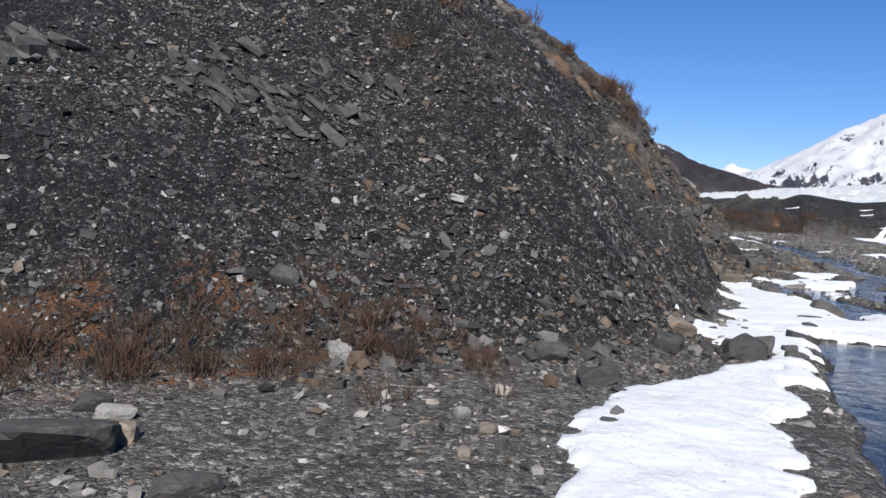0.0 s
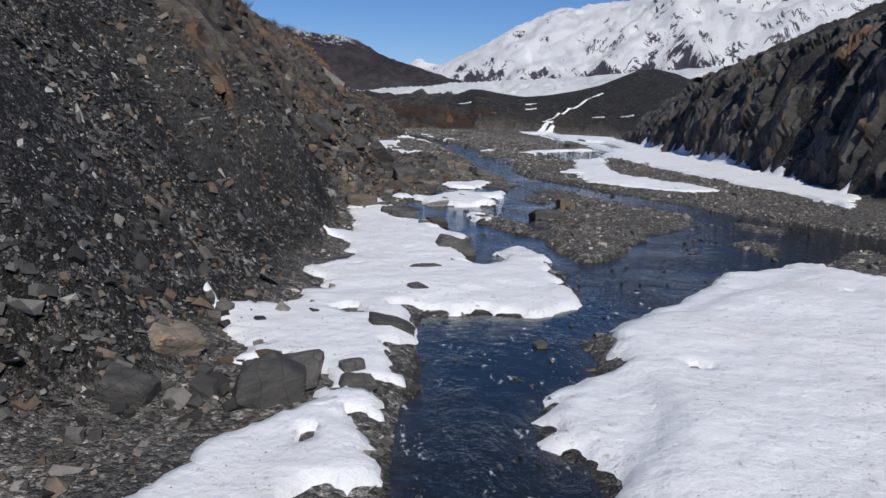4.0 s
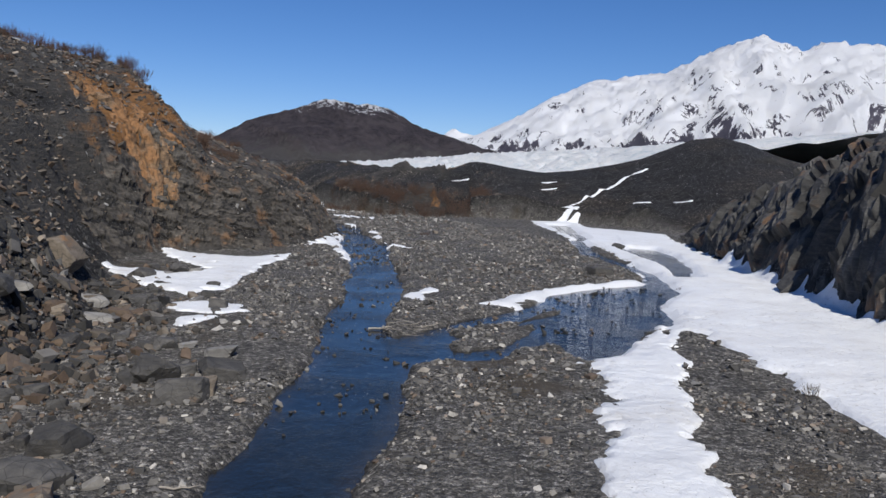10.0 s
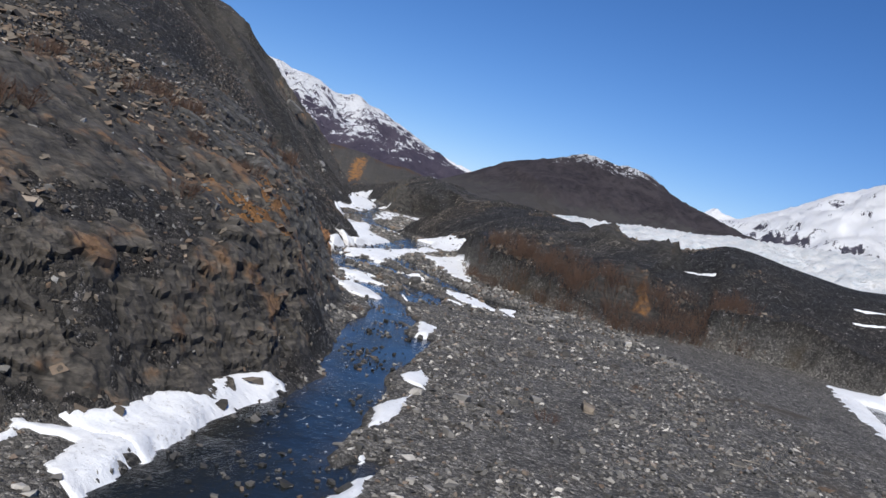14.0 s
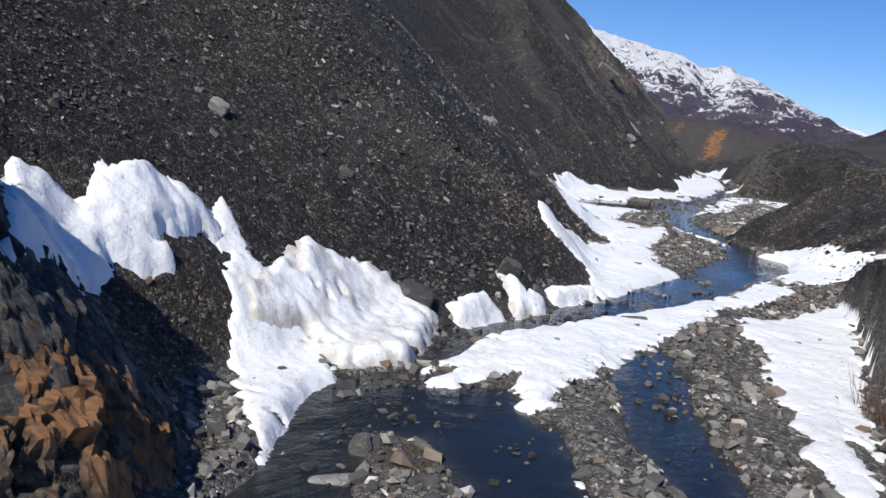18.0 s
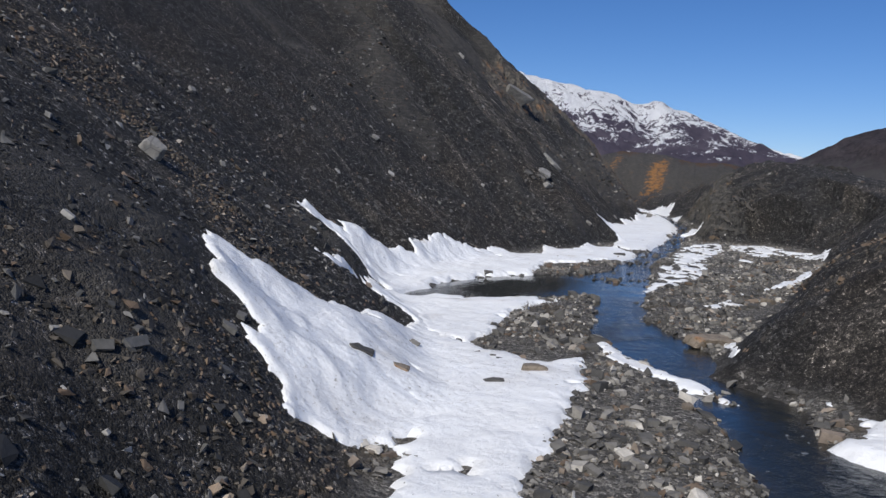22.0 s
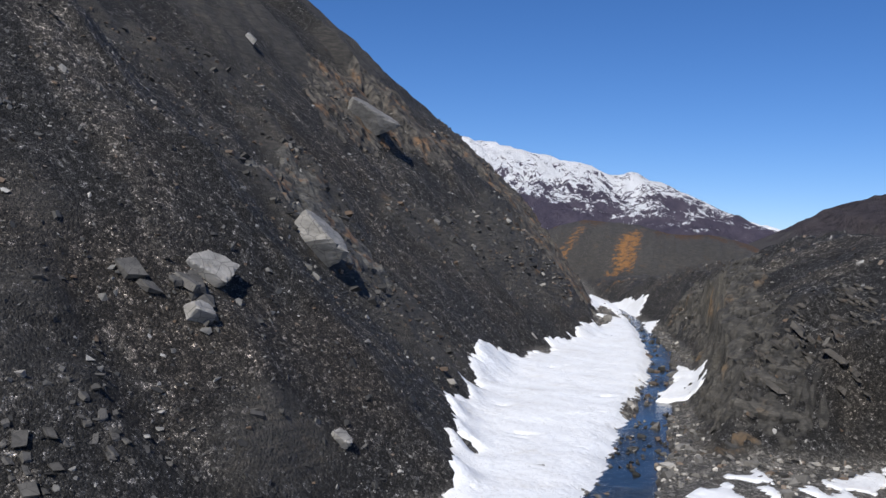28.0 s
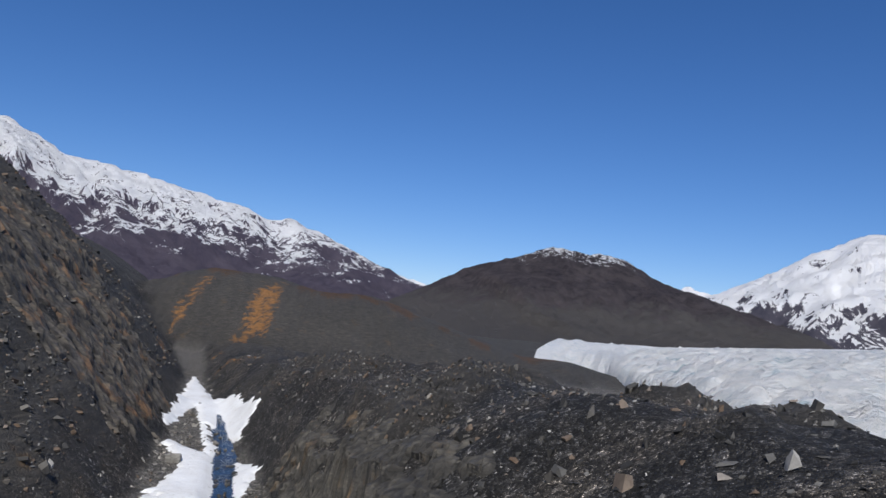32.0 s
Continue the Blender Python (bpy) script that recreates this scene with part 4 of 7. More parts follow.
WET.append([(-28.7, 277.0), (-25.3, 278.4), (-18.8, 271.7), (-14.7, 269.6), (-10.3, 267.0), (-8.0, 266.0), (-6.3, 263.6), (-5.9, 260.8), (-5.1, 259.7), (-4.9, 257.2), (-6.5, 254.8), (-8.3, 257.6), (-11.2, 261.4), (-10.7, 263.5), (-10.5, 265.1), (-13.6, 266.4), (-18.3, 268.0), (-21.9, 269.4)])
BARS.append([(-24.3, 276.0), (-22.9, 277.2), (-19.8, 275.8), (-16.5, 274.6), (-14.2, 273.8), (-11.4, 272.9), (-14.5, 267.8), (-17.2, 269.4), (-21.2, 272.9)])
WET.append([(12.1, 134.2), (11.8, 138.3), (11.2, 145.8), (11.1, 152.6), (10.9, 162.5), (9.7, 174.5), (4.8, 197.7), (-3.3, 234.9), (1.5, 238.4), (10.4, 185.6), (13.7, 167.8), (14.6, 153.6), (14.5, 147.6), (14.6, 143.2), (15.8, 142.3), (18.0, 145.2), (20.0, 149.1), (22.8, 152.1), (26.3, 158.5), (28.6, 163.4), (33.3, 168.8), (39.1, 173.1), (40.7, 170.2), (35.6, 162.9), (36.2, 155.7), (35.6, 152.1), (33.4, 146.0), (31.9, 142.8), (30.0, 138.3), (26.6, 137.2), (26.1, 142.2), (24.5, 141.1), (22.7, 138.4), (21.5, 136.1)])
WET.append([(44.3, 221.4), (47.2, 207.0), (48.5, 191.6), (45.3, 179.1), (43.3, 178.3), (45.5, 194.4), (44.3, 208.4)])
WET.append([(40.0, 273.5), (44.5, 273.3), (42.6, 245.7), (42.5, 231.0), (40.3, 228.8), (40.0, 242.9)])
WET.append([(46.3, 218.5), (49.9, 217.1), (50.4, 208.0), (49.2, 198.3), (45.6, 189.6), (45.1, 195.8), (44.8, 204.1)])
BARS.append([(19.0, 144.7), (21.4, 146.6), (24.1, 149.8), (27.2, 154.8), (27.3, 153.5), (24.1, 148.2), (21.9, 145.0), (20.3, 143.0), (19.1, 143.1)])
BARS.append([(19.4, 140.3), (20.3, 142.3), (22.6, 143.9), (24.4, 144.8), (23.7, 143.1), (21.5, 140.2), (19.7, 138.3)])
BARS.append([(21.5, 135.9), (23.8, 140.1), (25.8, 141.8), (26.5, 136.9)])
BARS.append([(14.8, 142.5), (14.6, 147.3), (15.1, 152.0), (15.4, 159.6), (17.8, 160.4), (20.7, 156.4), (26.6, 161.4), (25.8, 156.4), (22.8, 151.7), (19.6, 147.6), (17.2, 143.4), (15.6, 141.7)])
WET.append([(9.6, 208.1), (12.8, 158.2), (14.3, 142.0), (15.8, 124.1), (15.6, 108.2), (16.4, 102.6), (18.5, 95.8), (21.2, 90.7), (23.5, 87.4), (24.6, 83.0), (25.6, 82.9), (25.3, 82.2), (22.3, 81.3), (20.2, 85.3), (18.6, 90.4), (17.0, 92.7), (15.6, 93.7), (14.6, 96.1), (14.0, 101.4), (12.6, 106.5), (12.1, 124.5), (11.7, 150.4), (7.5, 190.1)])


def floor_height(x, y):
    """Gravel flat with the channels cut into it."""
    base = water_level(y) + 0.32 + 0.28 * fbm(x, y, 17.0, 4) + 0.10 * fbm(x + 50, y, 3.1, 3)
    cut = np.full(np.shape(x), -9.0)
    wob = 1.3 * fbm(x, y + 80, 7.0, 4)
    for line in CHANNELS:
        d, s, _ = along(line, x, y)
        k = np.arange(len(line))
        half, deep = np.interp(s, k, [r[2] for r in line]), np.interp(s, k, [r[3] for r in line])
        cut = np.maximum(cut, (half - d + wob * np.minimum(1, half / 3)) / 2.2)
    cut = np.clip(cut + 0.35, 0, 1)
    cut = cut * cut * (3 - 2 * cut)
    out = base * (1 - cut) + (water_level(y) - 0.55) * cut
    for polys, level in ((WET, -0.5), (BARS, 0.16), (SNOW_BEDS, 0.10)):
        for poly in polys:
            px, py = [p[0] for p in poly], [p[1] for p in poly]
            box = (x > min(px) - 2) & (x < max(px) + 2) & (y > min(py) - 2) & (y < max(py) + 2)
            if box.any():
                sd = within(poly, x[box], y[box]) + 0.5 * wob[box]
                k = smooth(-0.9, 0.3, sd)
                goal = water_level(y[box]) + level + 0.12 * fbm(x[box], y[box], 2.2, 3)
                out[box] = out[box] * (1 - k) + (np.minimum if level < 0 else np.maximum)(out[box], goal) * k
    return out


def centre(y):
    return np.interp(y, [-60, 0, 60, 130, 190, 240, 300, 360, 420, 500, 600, 800], [4, 3, 8, 14, 12, -2, -30, -66, -92, -116, -170, -260])


def land(x, y):
    """Height of the ground, and what it is made of."""
    f = floor_height(x, y)
    wob = 1.6 * fbm(x, y, 9.0, 4)
    lh, ld, ls = side_height(LEFT, x + wob, y + 0.4 * wob, 1.0)
    rh, rd, rs = side_height(RIGHT, x + wob, y - 0.4 * wob, -1.0)
    zl = lh + water_level(np.minimum(y, 640.0)) + 0.3
    cap = 29 + 16 * smooth(262, 315, y) + 60 * smooth(310, 360, y) + 40 * smooth(160, 120, y)
    zl = softmin(zl, cap, 4.0)
    zr = rh + water_level(np.minimum(y, 640.0)) + 0.3
    for hx, hy, hh, hr in HILLS:
        zr = zr + hh * np.exp(-((x - hx) ** 2 + (y - hy) ** 2) / hr**2) * smooth(4, 20, rd)
    zr = zr - 5.0 * smooth(14, 70, rd) * smooth(325, 365, y)
    md, ms, _ = along(MORAINE, x, y)
    crest_m = np.interp(ms, np.arange(len(MORAINE)), [q[2] for q in MORAINE])
    bank = crest_m + 1.2 - np.sqrt((0.34 * md) ** 2 + 1.44) + 0.5 * fbm(x, y, 13.0, 4) * smooth(1, 9, md)
    zr = np.where((rd > 0) & (md < 70), softmax(zr, bank, 1.5), zr)
    sd_, ss, left = along(SHOULDER, x, y)
    bank = np.interp(ss, np.arange(len(SHOULDER)), [q[2] for q in SHOULDER]) + 1.0 - np.sqrt((np.where(left > 0, 0.62, 0.17) * sd_) ** 2 + 1.0) + 0.35 * fbm(x, y, 8.0, 4)
    sunk = smooth(495, 560, y + 0.10 * (x + 100)) * smooth(16, 60, rd) * smooth(-190, -140, x)
    zr = zr * (1 - sunk) + 6.0 * sunk
    zr = np.where((rd > 3) & (sd_ < 60), softmax(zr, bank, 1.2), zr)
    # bedded crags stand out of the loose slopes
    lcrag = smooth(0.0, 0.35, fbm(x, y, 24.0, 4) + np.interp(ls, [0, 4, 6, 7, 9, 12, 14, 17, 23, 24, 28, 31, 36, 38, 42], [-.35, -.3, -.2, .12, .3, .2, .2, .4, .4, -.25, -.3, -.25, -.1, .1, .2]))
    lcrag = lcrag * smooth(1.0, 5.0, ld)
    rcrag = smooth(0.0, 0.35, fbm(x + 90, y, 20.0, 4) + np.interp(rs, [0, 6, 7, 11, 12, 14, 17, 20, 23, 31], [.4, .4, -.5, -.4, .15, -.2, -.35, -.4, -.35, .1]))
    rcrag = rcrag * smooth(0.3, 3.0, rd)
    beds = 1.5 * ridged(x * 0.9 + y * 0.35, y * 0.5 - x * 0.2, 6.0, 4) + 0.55 * ridged(x, y, 1.7, 3)
    rib = ridged(rs * 16.0 + 0.4 * wob, rd * 0.10, 7.0, 4) * smooth(12, 14, rs)
    runs = fbm(ls * 15.0, ld * 0.06, 5.0, 4) * smooth(24, 27, ls)
    gully = 0.9 * fbm(y + 0.3 * x, x * 0.2, 6.0, 4)
    zl = zl + smooth(0, 6, ld) * (lcrag * beds + (1 - lcrag) * (0.35 * gully + 0.8 * runs + 0.12 * fbm(x, y, 1.6, 3)))
    zr = zr + smooth(0, 5, rd) * (rcrag * beds * 1.3 + (1 - rcrag) * (0.5 * gully + 1.5 * (rib - 0.4) * smooth(13, 7, rd) + 0.12 * fbm(x, y, 1.6, 3)))
    z = softmax(softmax(zl, f, 0.9), zr, 0.9)
    onleft, onright = smooth(-0.4, 0.8, zl - f), smooth(-0.4, 0.8, zr - f)
    steep = np.maximum(onleft, onright)
    return z, dict(ld=ld, rd=rd, ls=ls, rs=rs, lcrag=lcrag * onleft, rcrag=rcrag * onright, flat=1 - steep, f=f)


def spread(start, step_, stop, ratio):
    out, v, s = [], start, step_
    while v < stop:
        out.append(v)
        s *= ratio
        v += s
    out.append(stop)
    return out


us = np.array([-v for v in reversed(spread(52.0, .5, 4600, 1.07))] + list(np.arange(-51.4, 46.0, .6)) + spread(46.0, .5, 4600, 1.07))
ys = np.array([-v for v in reversed(spread(12.0, .6, 900, 1.12))] + list(np.arange(-11.4, 500, .65)) + spread(500.0, .55, 4700, 1.05))
U, Y = np.meshgrid(us, ys)
X = centre(Y) + U
Z, info = land(X, Y)
# weathering evens out breaks high on the slopes
high_up = smooth(9, 20, info["ld"]) * smooth(100, 140, Y) * smooth(420, 380, Y)
for _ in range(60):
    even = Z.copy()
    even[1:-1] = (Z[:-2] + Z[1:-1] + Z[2:]) / 3
    Z = Z * (1 - high_up) + even * high_up
# beyond the near ground the plain runs out level under the mountains
away = smooth(250, 700, np.hypot(np.maximum(np.abs(U) - 100, 0), np.maximum(Y - 560, 0) + np.maximum(-20 - Y, 0)))
Z = Z * (1 - away) + (1.0 + 5.0 * fbm(X, Y, 160.0, 3)) * away

# brown hill that closes the gorge: x, y, height
END_HILL = [(-380, 800, 12), (-330, 800, 28), (-312, 800, 36), (-294, 800, 40), (-271, 800, 38.5), (-250, 800, 33.5), (-225, 800, 33.5), (-205, 800, 28), (-160, 805, 14)]
hd, hs, _ = along(END_HILL, X, Y)
crest_h = np.interp(hs, np.arange(len(END_HILL)), [q[2] for q in END_HILL])
hill = crest_h * smooth(1.0, 0.0, hd / 95.0) + (3.0 * (ridged(X, Y * 0.35, 22.0, 4) - 0.35) + 0.5 * fbm(X, Y, 5.0, 3)) * smooth(2, 25, hd) * smooth(95, 60, hd)
hill = np.where(hd < 95, hill, -50)
Z = np.maximum(Z, hill)
on_hill = smooth(-1, 1, hill - Z + 1.0)


def sheet(name, verts, rows, cols, mat, masks=()):
    """A mesh of a grid of points."""
    n = np.arange(rows * cols).reshape(rows, cols)
    quads = np.stack([n[:-1, :-1], n[:-1, 1:], n[1:, 1:], n[1:, :-1]], -1).reshape(-1, 4)
    return grid_mesh(name, verts, quads, mat, masks)


def grid_mesh(name, verts, quads, mat, masks=()):
    verts, quads = np.asarray(verts, np.float32), np.asarray(quads, np.int32)
    k = quads.shape[1]
    me = bpy.data.meshes.new(name)
    me.vertices.add(len(verts))
    me.vertices.foreach_set("co", verts.ravel())
    me.loops.add(quads.size)
    me.loops.foreach_set("vertex_index", quads.ravel())
    me.polygons.add(len(quads))
    me.polygons.foreach_set("loop_start", np.arange(0, quads.size, k, dtype=np.int32))
    me.polygons.foreach_set("use_smooth", np.ones(len(quads), bool))
    for key, values in dict(masks).items():
        a = me.attributes.new(key, "FLOAT", "POINT")
        a.data.foreach_set("value", np.asarray(values, np.float32).ravel())
    me.materials.append(mat)
    me.update(calc_edges=True)
    return new(name, me)


over = Z - water_level(Y)
RUST = [(-17, 184, 9), (-12, 176, 5), (-6, 208, 7), (-21, 264, 5), (-2, 296, 4), (16, 284, 4), (-8, 220, 8), (-200, 640, 14), (-225, 680, 6)]
rust = np.zeros_like(Z)
for rx, ry, rr in RUST:
    rust = np.maximum(rust, 1.0 - np.hypot(X - rx, Y - ry) / rr * 0.6)
rust = np.clip(rust, 0, 1) * np.maximum(info["lcrag"], info["rcrag"]) + 0.25 * info["lcrag"] * smooth(.1, .5, fbm(X, Y, 12, 3)) * smooth(8, 14, info["ls"]) * (1 - smooth(23, 24, info["ls"]))
rust = np.maximum(rust, 0.66 * on_hill * smooth(12, 2, np.abs(X + 265 - 0.30 * (800 - Y) + 3 * fbm(X, Y, 14.0, 3))) * smooth(798, 788, Y))
rust = np.maximum(rust, 0.55 * on_hill * smooth(9, 1, np.abs(X + 292 - 0.2 * (800 - Y))) * smooth(795, 780, Y))
brush = smooth(0.15, 0.5, fbm(X + 40, Y, 8.0, 3)) * smooth(8, 12, info["ls"]) * (1 - smooth(20, 22, info["ls"])) * smooth(9, 16, info["ld"])
brush = np.maximum(brush, on_hill * smooth(-.2, .3, fbm(X, Y, 20.0, 3)) * smooth(30, 10, hd))
brush = np.maximum(brush, smooth(3.5, 0.5, np.abs(info["ld"] - 1.5)) * smooth(30, 24, Y) * smooth(-.4, .2, fbm(X, Y, 5, 3)))
foot = np.concatenate([[0], np.cumsum([math.hypot(b[0] - a[0], b[1] - a[1]) for a, b in zip(LEFT, LEFT[1:])])])
run = np.interp(info["ls"], np.arange(len(LEFT)), foot) + 1.2 * fbm(X, Y, 14.0, 3)
fine_run = smooth(0.08, 0.40, fbm(run, info["ld"] * 0.05, 2.4, 4) + 0.35 * fbm(run, info["ld"] * 0.02, 17.0, 3)) * smooth(1, 7, info["ld"]) * smooth(24, 30, info["ls"])
foot_r = np.concatenate([[0], np.cumsum([math.hypot(b[0] - a[0], b[1] - a[1]) for a, b in zip(RIGHT, RIGHT[1:])])])
run_r = np.interp(info["rs"], np.arange(len(RIGHT)), foot_r) + 1.0 * fbm(X, Y, 14.0, 3)
fine_run = np.maximum(fine_run, smooth(-0.05, 0.3, fbm(run_r + 40, info["rd"] * 0.06, 3.6, 4)) * smooth(0.5, 3, info["rd"]) * smooth(30, 14, info["rd"]) * smooth(12, 14, info["rs"]))
leaves = smooth(4.2, 1.2, np.abs(info["ld"] - 1.2)) * smooth(33, 26, Y) * smooth(-.1, .35, fbm(X + 7, Y, 2.4, 4))
ground = sheet("ground", np.stack([X, Y, Z], -1).reshape(-1, 3), len(ys), len(us), GROUND,
               dict(gravel=info["flat"] * (1 - on_hill), rock=np.maximum(np.maximum(info["lcrag"], info["rcrag"]), 0.75 * on_hill), rust=rust, brush=brush, streak=fine_run, leaves=leaves, wet=smooth(0.16, 0.02, over) * info["flat"]))
tagged(ground, "dark shale slopes and grey river gravel of a mountain valley", "ground", kind="structure")


class Lookup:
    """Height of the built ground at any plan point."""

    def __call__(self, x, y):
        x, y = np.asarray(x, float), np.asarray(y, float)
        u = x - centre(y)
        i = np.clip(np.searchsorted(ys, y) - 1, 0, len(ys) - 2)
        j = np.clip(np.searchsorted(us, u) - 1, 0, len(us) - 2)
        a, b = np.clip((y - ys[i]) / (ys[i + 1] - ys[i]), 0, 1), np.clip((u - us[j]) / (us[j + 1] - us[j]), 0, 1)
        return (Z[i, j] * (1 - a) * (1 - b) + Z[i, j + 1] * (1 - a) * b + Z[i + 1, j] * a * (1 - b) + Z[i + 1, j + 1] * a * b)


ground_at = Lookup()

# ---- water ----
wu, wy = np.arange(-40.0, 60.0, 1.4), np.arange(-60.0, 700.0, 1.4)
WU, WY = np.meshgrid(wu, wy)
WX = centre(WY) + WU
deep = np.clip((water_level(WY) - ground_at(WX, WY)) / 0.6, 0, 1)
riffle = smooth(0.35, 0.6, 0.5 + fbm(WX, WY, 16.0, 3)) * np.interp(WY, [0, 60, 70, 165, 180, 270, 290, 640], [1, 1, .25, .25, 1, 1, .3, .5])
calm = np.clip(1 - np.hypot(WX + 83, WY - 386) / 20, 0, 1) ** 0.5
river = sheet("water", np.stack([WX, WY, water_level(WY)], -1).reshape(-1, 3), len(wy), len(wu), WATER, dict(deep=deep, riffle=riffle, calm=np.clip(calm, 0, 1)))
tagged(river, "shallow dark blue braided river with small riffles", "river", kind="structure")

# ---- solid crags ----
def cell_noise(p, seed):
    """Nearest of scattered cells, one a unit: a random value for each cell, and how near its edge is."""
    base = np.floor(p).astype(np.int64)
    near, second, value = np.full(len(p), 9.0), np.full(len(p), 9.0), np.zeros(len(p))
    for dx in (-1, 0, 1):
        for dy in (-1, 0, 1):
            for dz in (-1, 0, 1):
                c = base + (dx, dy, dz)
                h = (c[:, 0] * 73856093 ^ c[:, 1] * 19349663 ^ c[:, 2] * 83492791 ^ seed * 2654435) & 0x7FFFFFFF
                h = (h * 1103515245 + 12345) & 0x7FFFFFFF
                r1, r2, r3, r4 = ((h >> k) % 1021 / 1021.0 for k in (3, 8, 13, 18))
                d = np.sqrt((c[:, 0] + 0.1 + 0.8 * r1 - p[:, 0]) ** 2 + (c[:, 1] + 0.1 + 0.8 * r2 - p[:, 1]) ** 2 + (c[:, 2] + 0.1 + 0.8 * r3 - p[:, 2]) ** 2)
                closer = d < near
                second = np.where(closer, near, np.minimum(second, d))
                value = np.where(closer, r4, value)
                near = np.where(closer, d, near)
    return value, second - near


def crag_material(name, dark, mid_, light, rust, rusty):
    """Fractured rock: each block its own shade, with rust on some faces."""
    m, t, b = material(name)
    p = place(t)
    tone = mask(t, "tone")
    c = ramp(t, tone, [(0.05, dark), (0.5, mid_), (0.95, light)])
    beds = noise_of(t, stretched(t, p, 0.8, 0.8, 4.0, 20, 24), 1.6, 7, 0.7, 0.4)
    c = mix(t, 0.85, c, ramp(t, beds, [(0.28, grey(0.35)), (0.5, grey(0.95)), (0.72, grey(1.9))]), "MULTIPLY")
    stain = calc(t, "ADD", noise_of(t, p, 0.22, 6, 0.65), calc(t, "MULTIPLY", calc(t, "SUBTRACT", tone, 0.5), 0.16))
    c = mix(t, step(t, stain, rusty, rusty + 0.13, 0.0, 0.85), c, mix(t, noise_of(t, p, 2.4, 6, 0.7), tuple(0.45 * v for v in rust), tuple(1.35 * v for v in rust)))
    c = mix(t, step(t, noise_of(t, p, 6.0, 6, 0.75), 0.60, 0.72, 0.0, 0.55), c, tuple(1.9 * v for v in light))
    c = mix(t, step(t, mask(t, "seam"), 0.0, 0.10, 0.75, 0.0), c, tuple(0.5 * v for v in dark))
    t.links.new(c, b.inputs["Base Color"])
    b.inputs["Roughness"].default_value = 0.74
    bump(t, b, calc(t, "ADD", beds, calc(t, "MULTIPLY", noise_of(t, p, 9.0, 6, 0.75), 0.6)), 0.9, 0.12)
    return m


BLACKROCK = crag_material("black crag", (0.024, 0.0235, 0.023), (0.060, 0.058, 0.054), (0.125, 0.119, 0.108), (0.19, 0.105, 0.052), 0.55)
BROWNROCK = crag_material("brown crag", (0.024, 0.022, 0.0195), (0.062, 0.055, 0.046), (0.135, 0.118, 0.096), (0.20, 0.11, 0.052), 0.54)
GULLYROCK = crag_material("gullied dark rock", (0.020, 0.019, 0.0175), (0.046, 0.043, 0.038), (0.10, 0.092, 0.078), (0.15, 0.10, 0.055), 0.58)
ORANGEROCK = crag_material("orange crag", (0.075, 0.050, 0.032), (0.20, 0.125, 0.065), (0.30, 0.20, 0.12), (0.34, 0.165, 0.06), 0.42)
ORANGEROCK_BLACK = crag_material("rust edged crag", (0.034, 0.028, 0.023), (0.095, 0.070, 0.048), (0.18, 0.135, 0.09), (0.30, 0.14, 0.055), 0.42)


def crag_face(label, outline, step_, beds, blocks, mat, ragged=1.2, strength=1.0, seed=1):
    """Broken bedrock in one sheet that stands proud of the slope, stepped block by block."""
    px, py = [q[0] for q in outline], [q[1] for q in outline]
    gx_, gy_ = np.meshgrid(np.arange(min(px) - 1, max(px) + 1, step_), np.arange(min(py) - 1, max(py) + 1, step_))
    sd = within(outline, gx_, gy_) + ragged * (fbm(gx_, gy_ + seed, 4.0, 4) + 0.5 * fbm(gx_ + 7, gy_, 1.2, 2))
    keep = sd > -0.35
    ij = np.argwhere(keep)
    x, y, edge = gx_[keep], gy_[keep], sd[keep]
    z = ground_at(x, y)
    e = 1.0
    nx, ny = -(ground_at(x + e, y) - ground_at(x - e, y)) / (2 * e), -(ground_at(x, y + e) - ground_at(x, y - e)) / (2 * e)
    n = np.stack([nx, ny, np.ones_like(nx)], -1)
    n /= np.linalg.norm(n, axis=1)[:, None]
    p = np.stack([x, y, z], -1)
    turn_ = np.array(Matrix.Rotation(radians(beds[0]), 3, "Z") @ Matrix.Rotation(radians(beds[1]), 3, "Y")).T
    q = p @ turn_.T
    q = q + 0.25 * np.stack([fbm(q[:, 1], q[:, 2], 2.2, 3), fbm(q[:, 2] + 5, q[:, 0], 2.2, 3), 0.6 * fbm(q[:, 0], q[:, 1] + 9, 2.2, 3)], -1)
    rise, tone, seam = np.zeros(len(x)), np.zeros(len(x)), np.ones(len(x))
    for k, (sx, sy, sz, amp) in enumerate(blocks):
        value, gap = cell_noise(q / np.array([sx, sy, sz]), seed + 11 * k)
        rise += amp * (value - 0.35)
        tone += (0.45, 0.4, 0.25)[min(k, 2)] * value
        if k < 2:
            seam = np.minimum(seam, gap)
    fade = smooth(-0.2, 1.4, edge)
    p = p + n * (rise * strength * fade - 0.28 * smooth(0.5, -0.35, edge) + 0.04)[:, None]
    index = np.full(gx_.shape, -1)
    index[keep] = np.arange(len(x))
    quads = np.stack([index[:-1, :-1], index[:-1, 1:], index[1:, 1:], index[1:, :-1]], -1).reshape(-1, 4)
    quads = quads[(quads >= 0).all(1)]
    ob = grid_mesh("crag", p, quads, mat, dict(tone=np.clip(tone * 0.95, 0, 1), seam=seam))
    ob.data.polygons.foreach_set("use_smooth", np.zeros(len(quads), bool))
    return tagged(ob, label, "rock face", "solid crags of the valley sides")


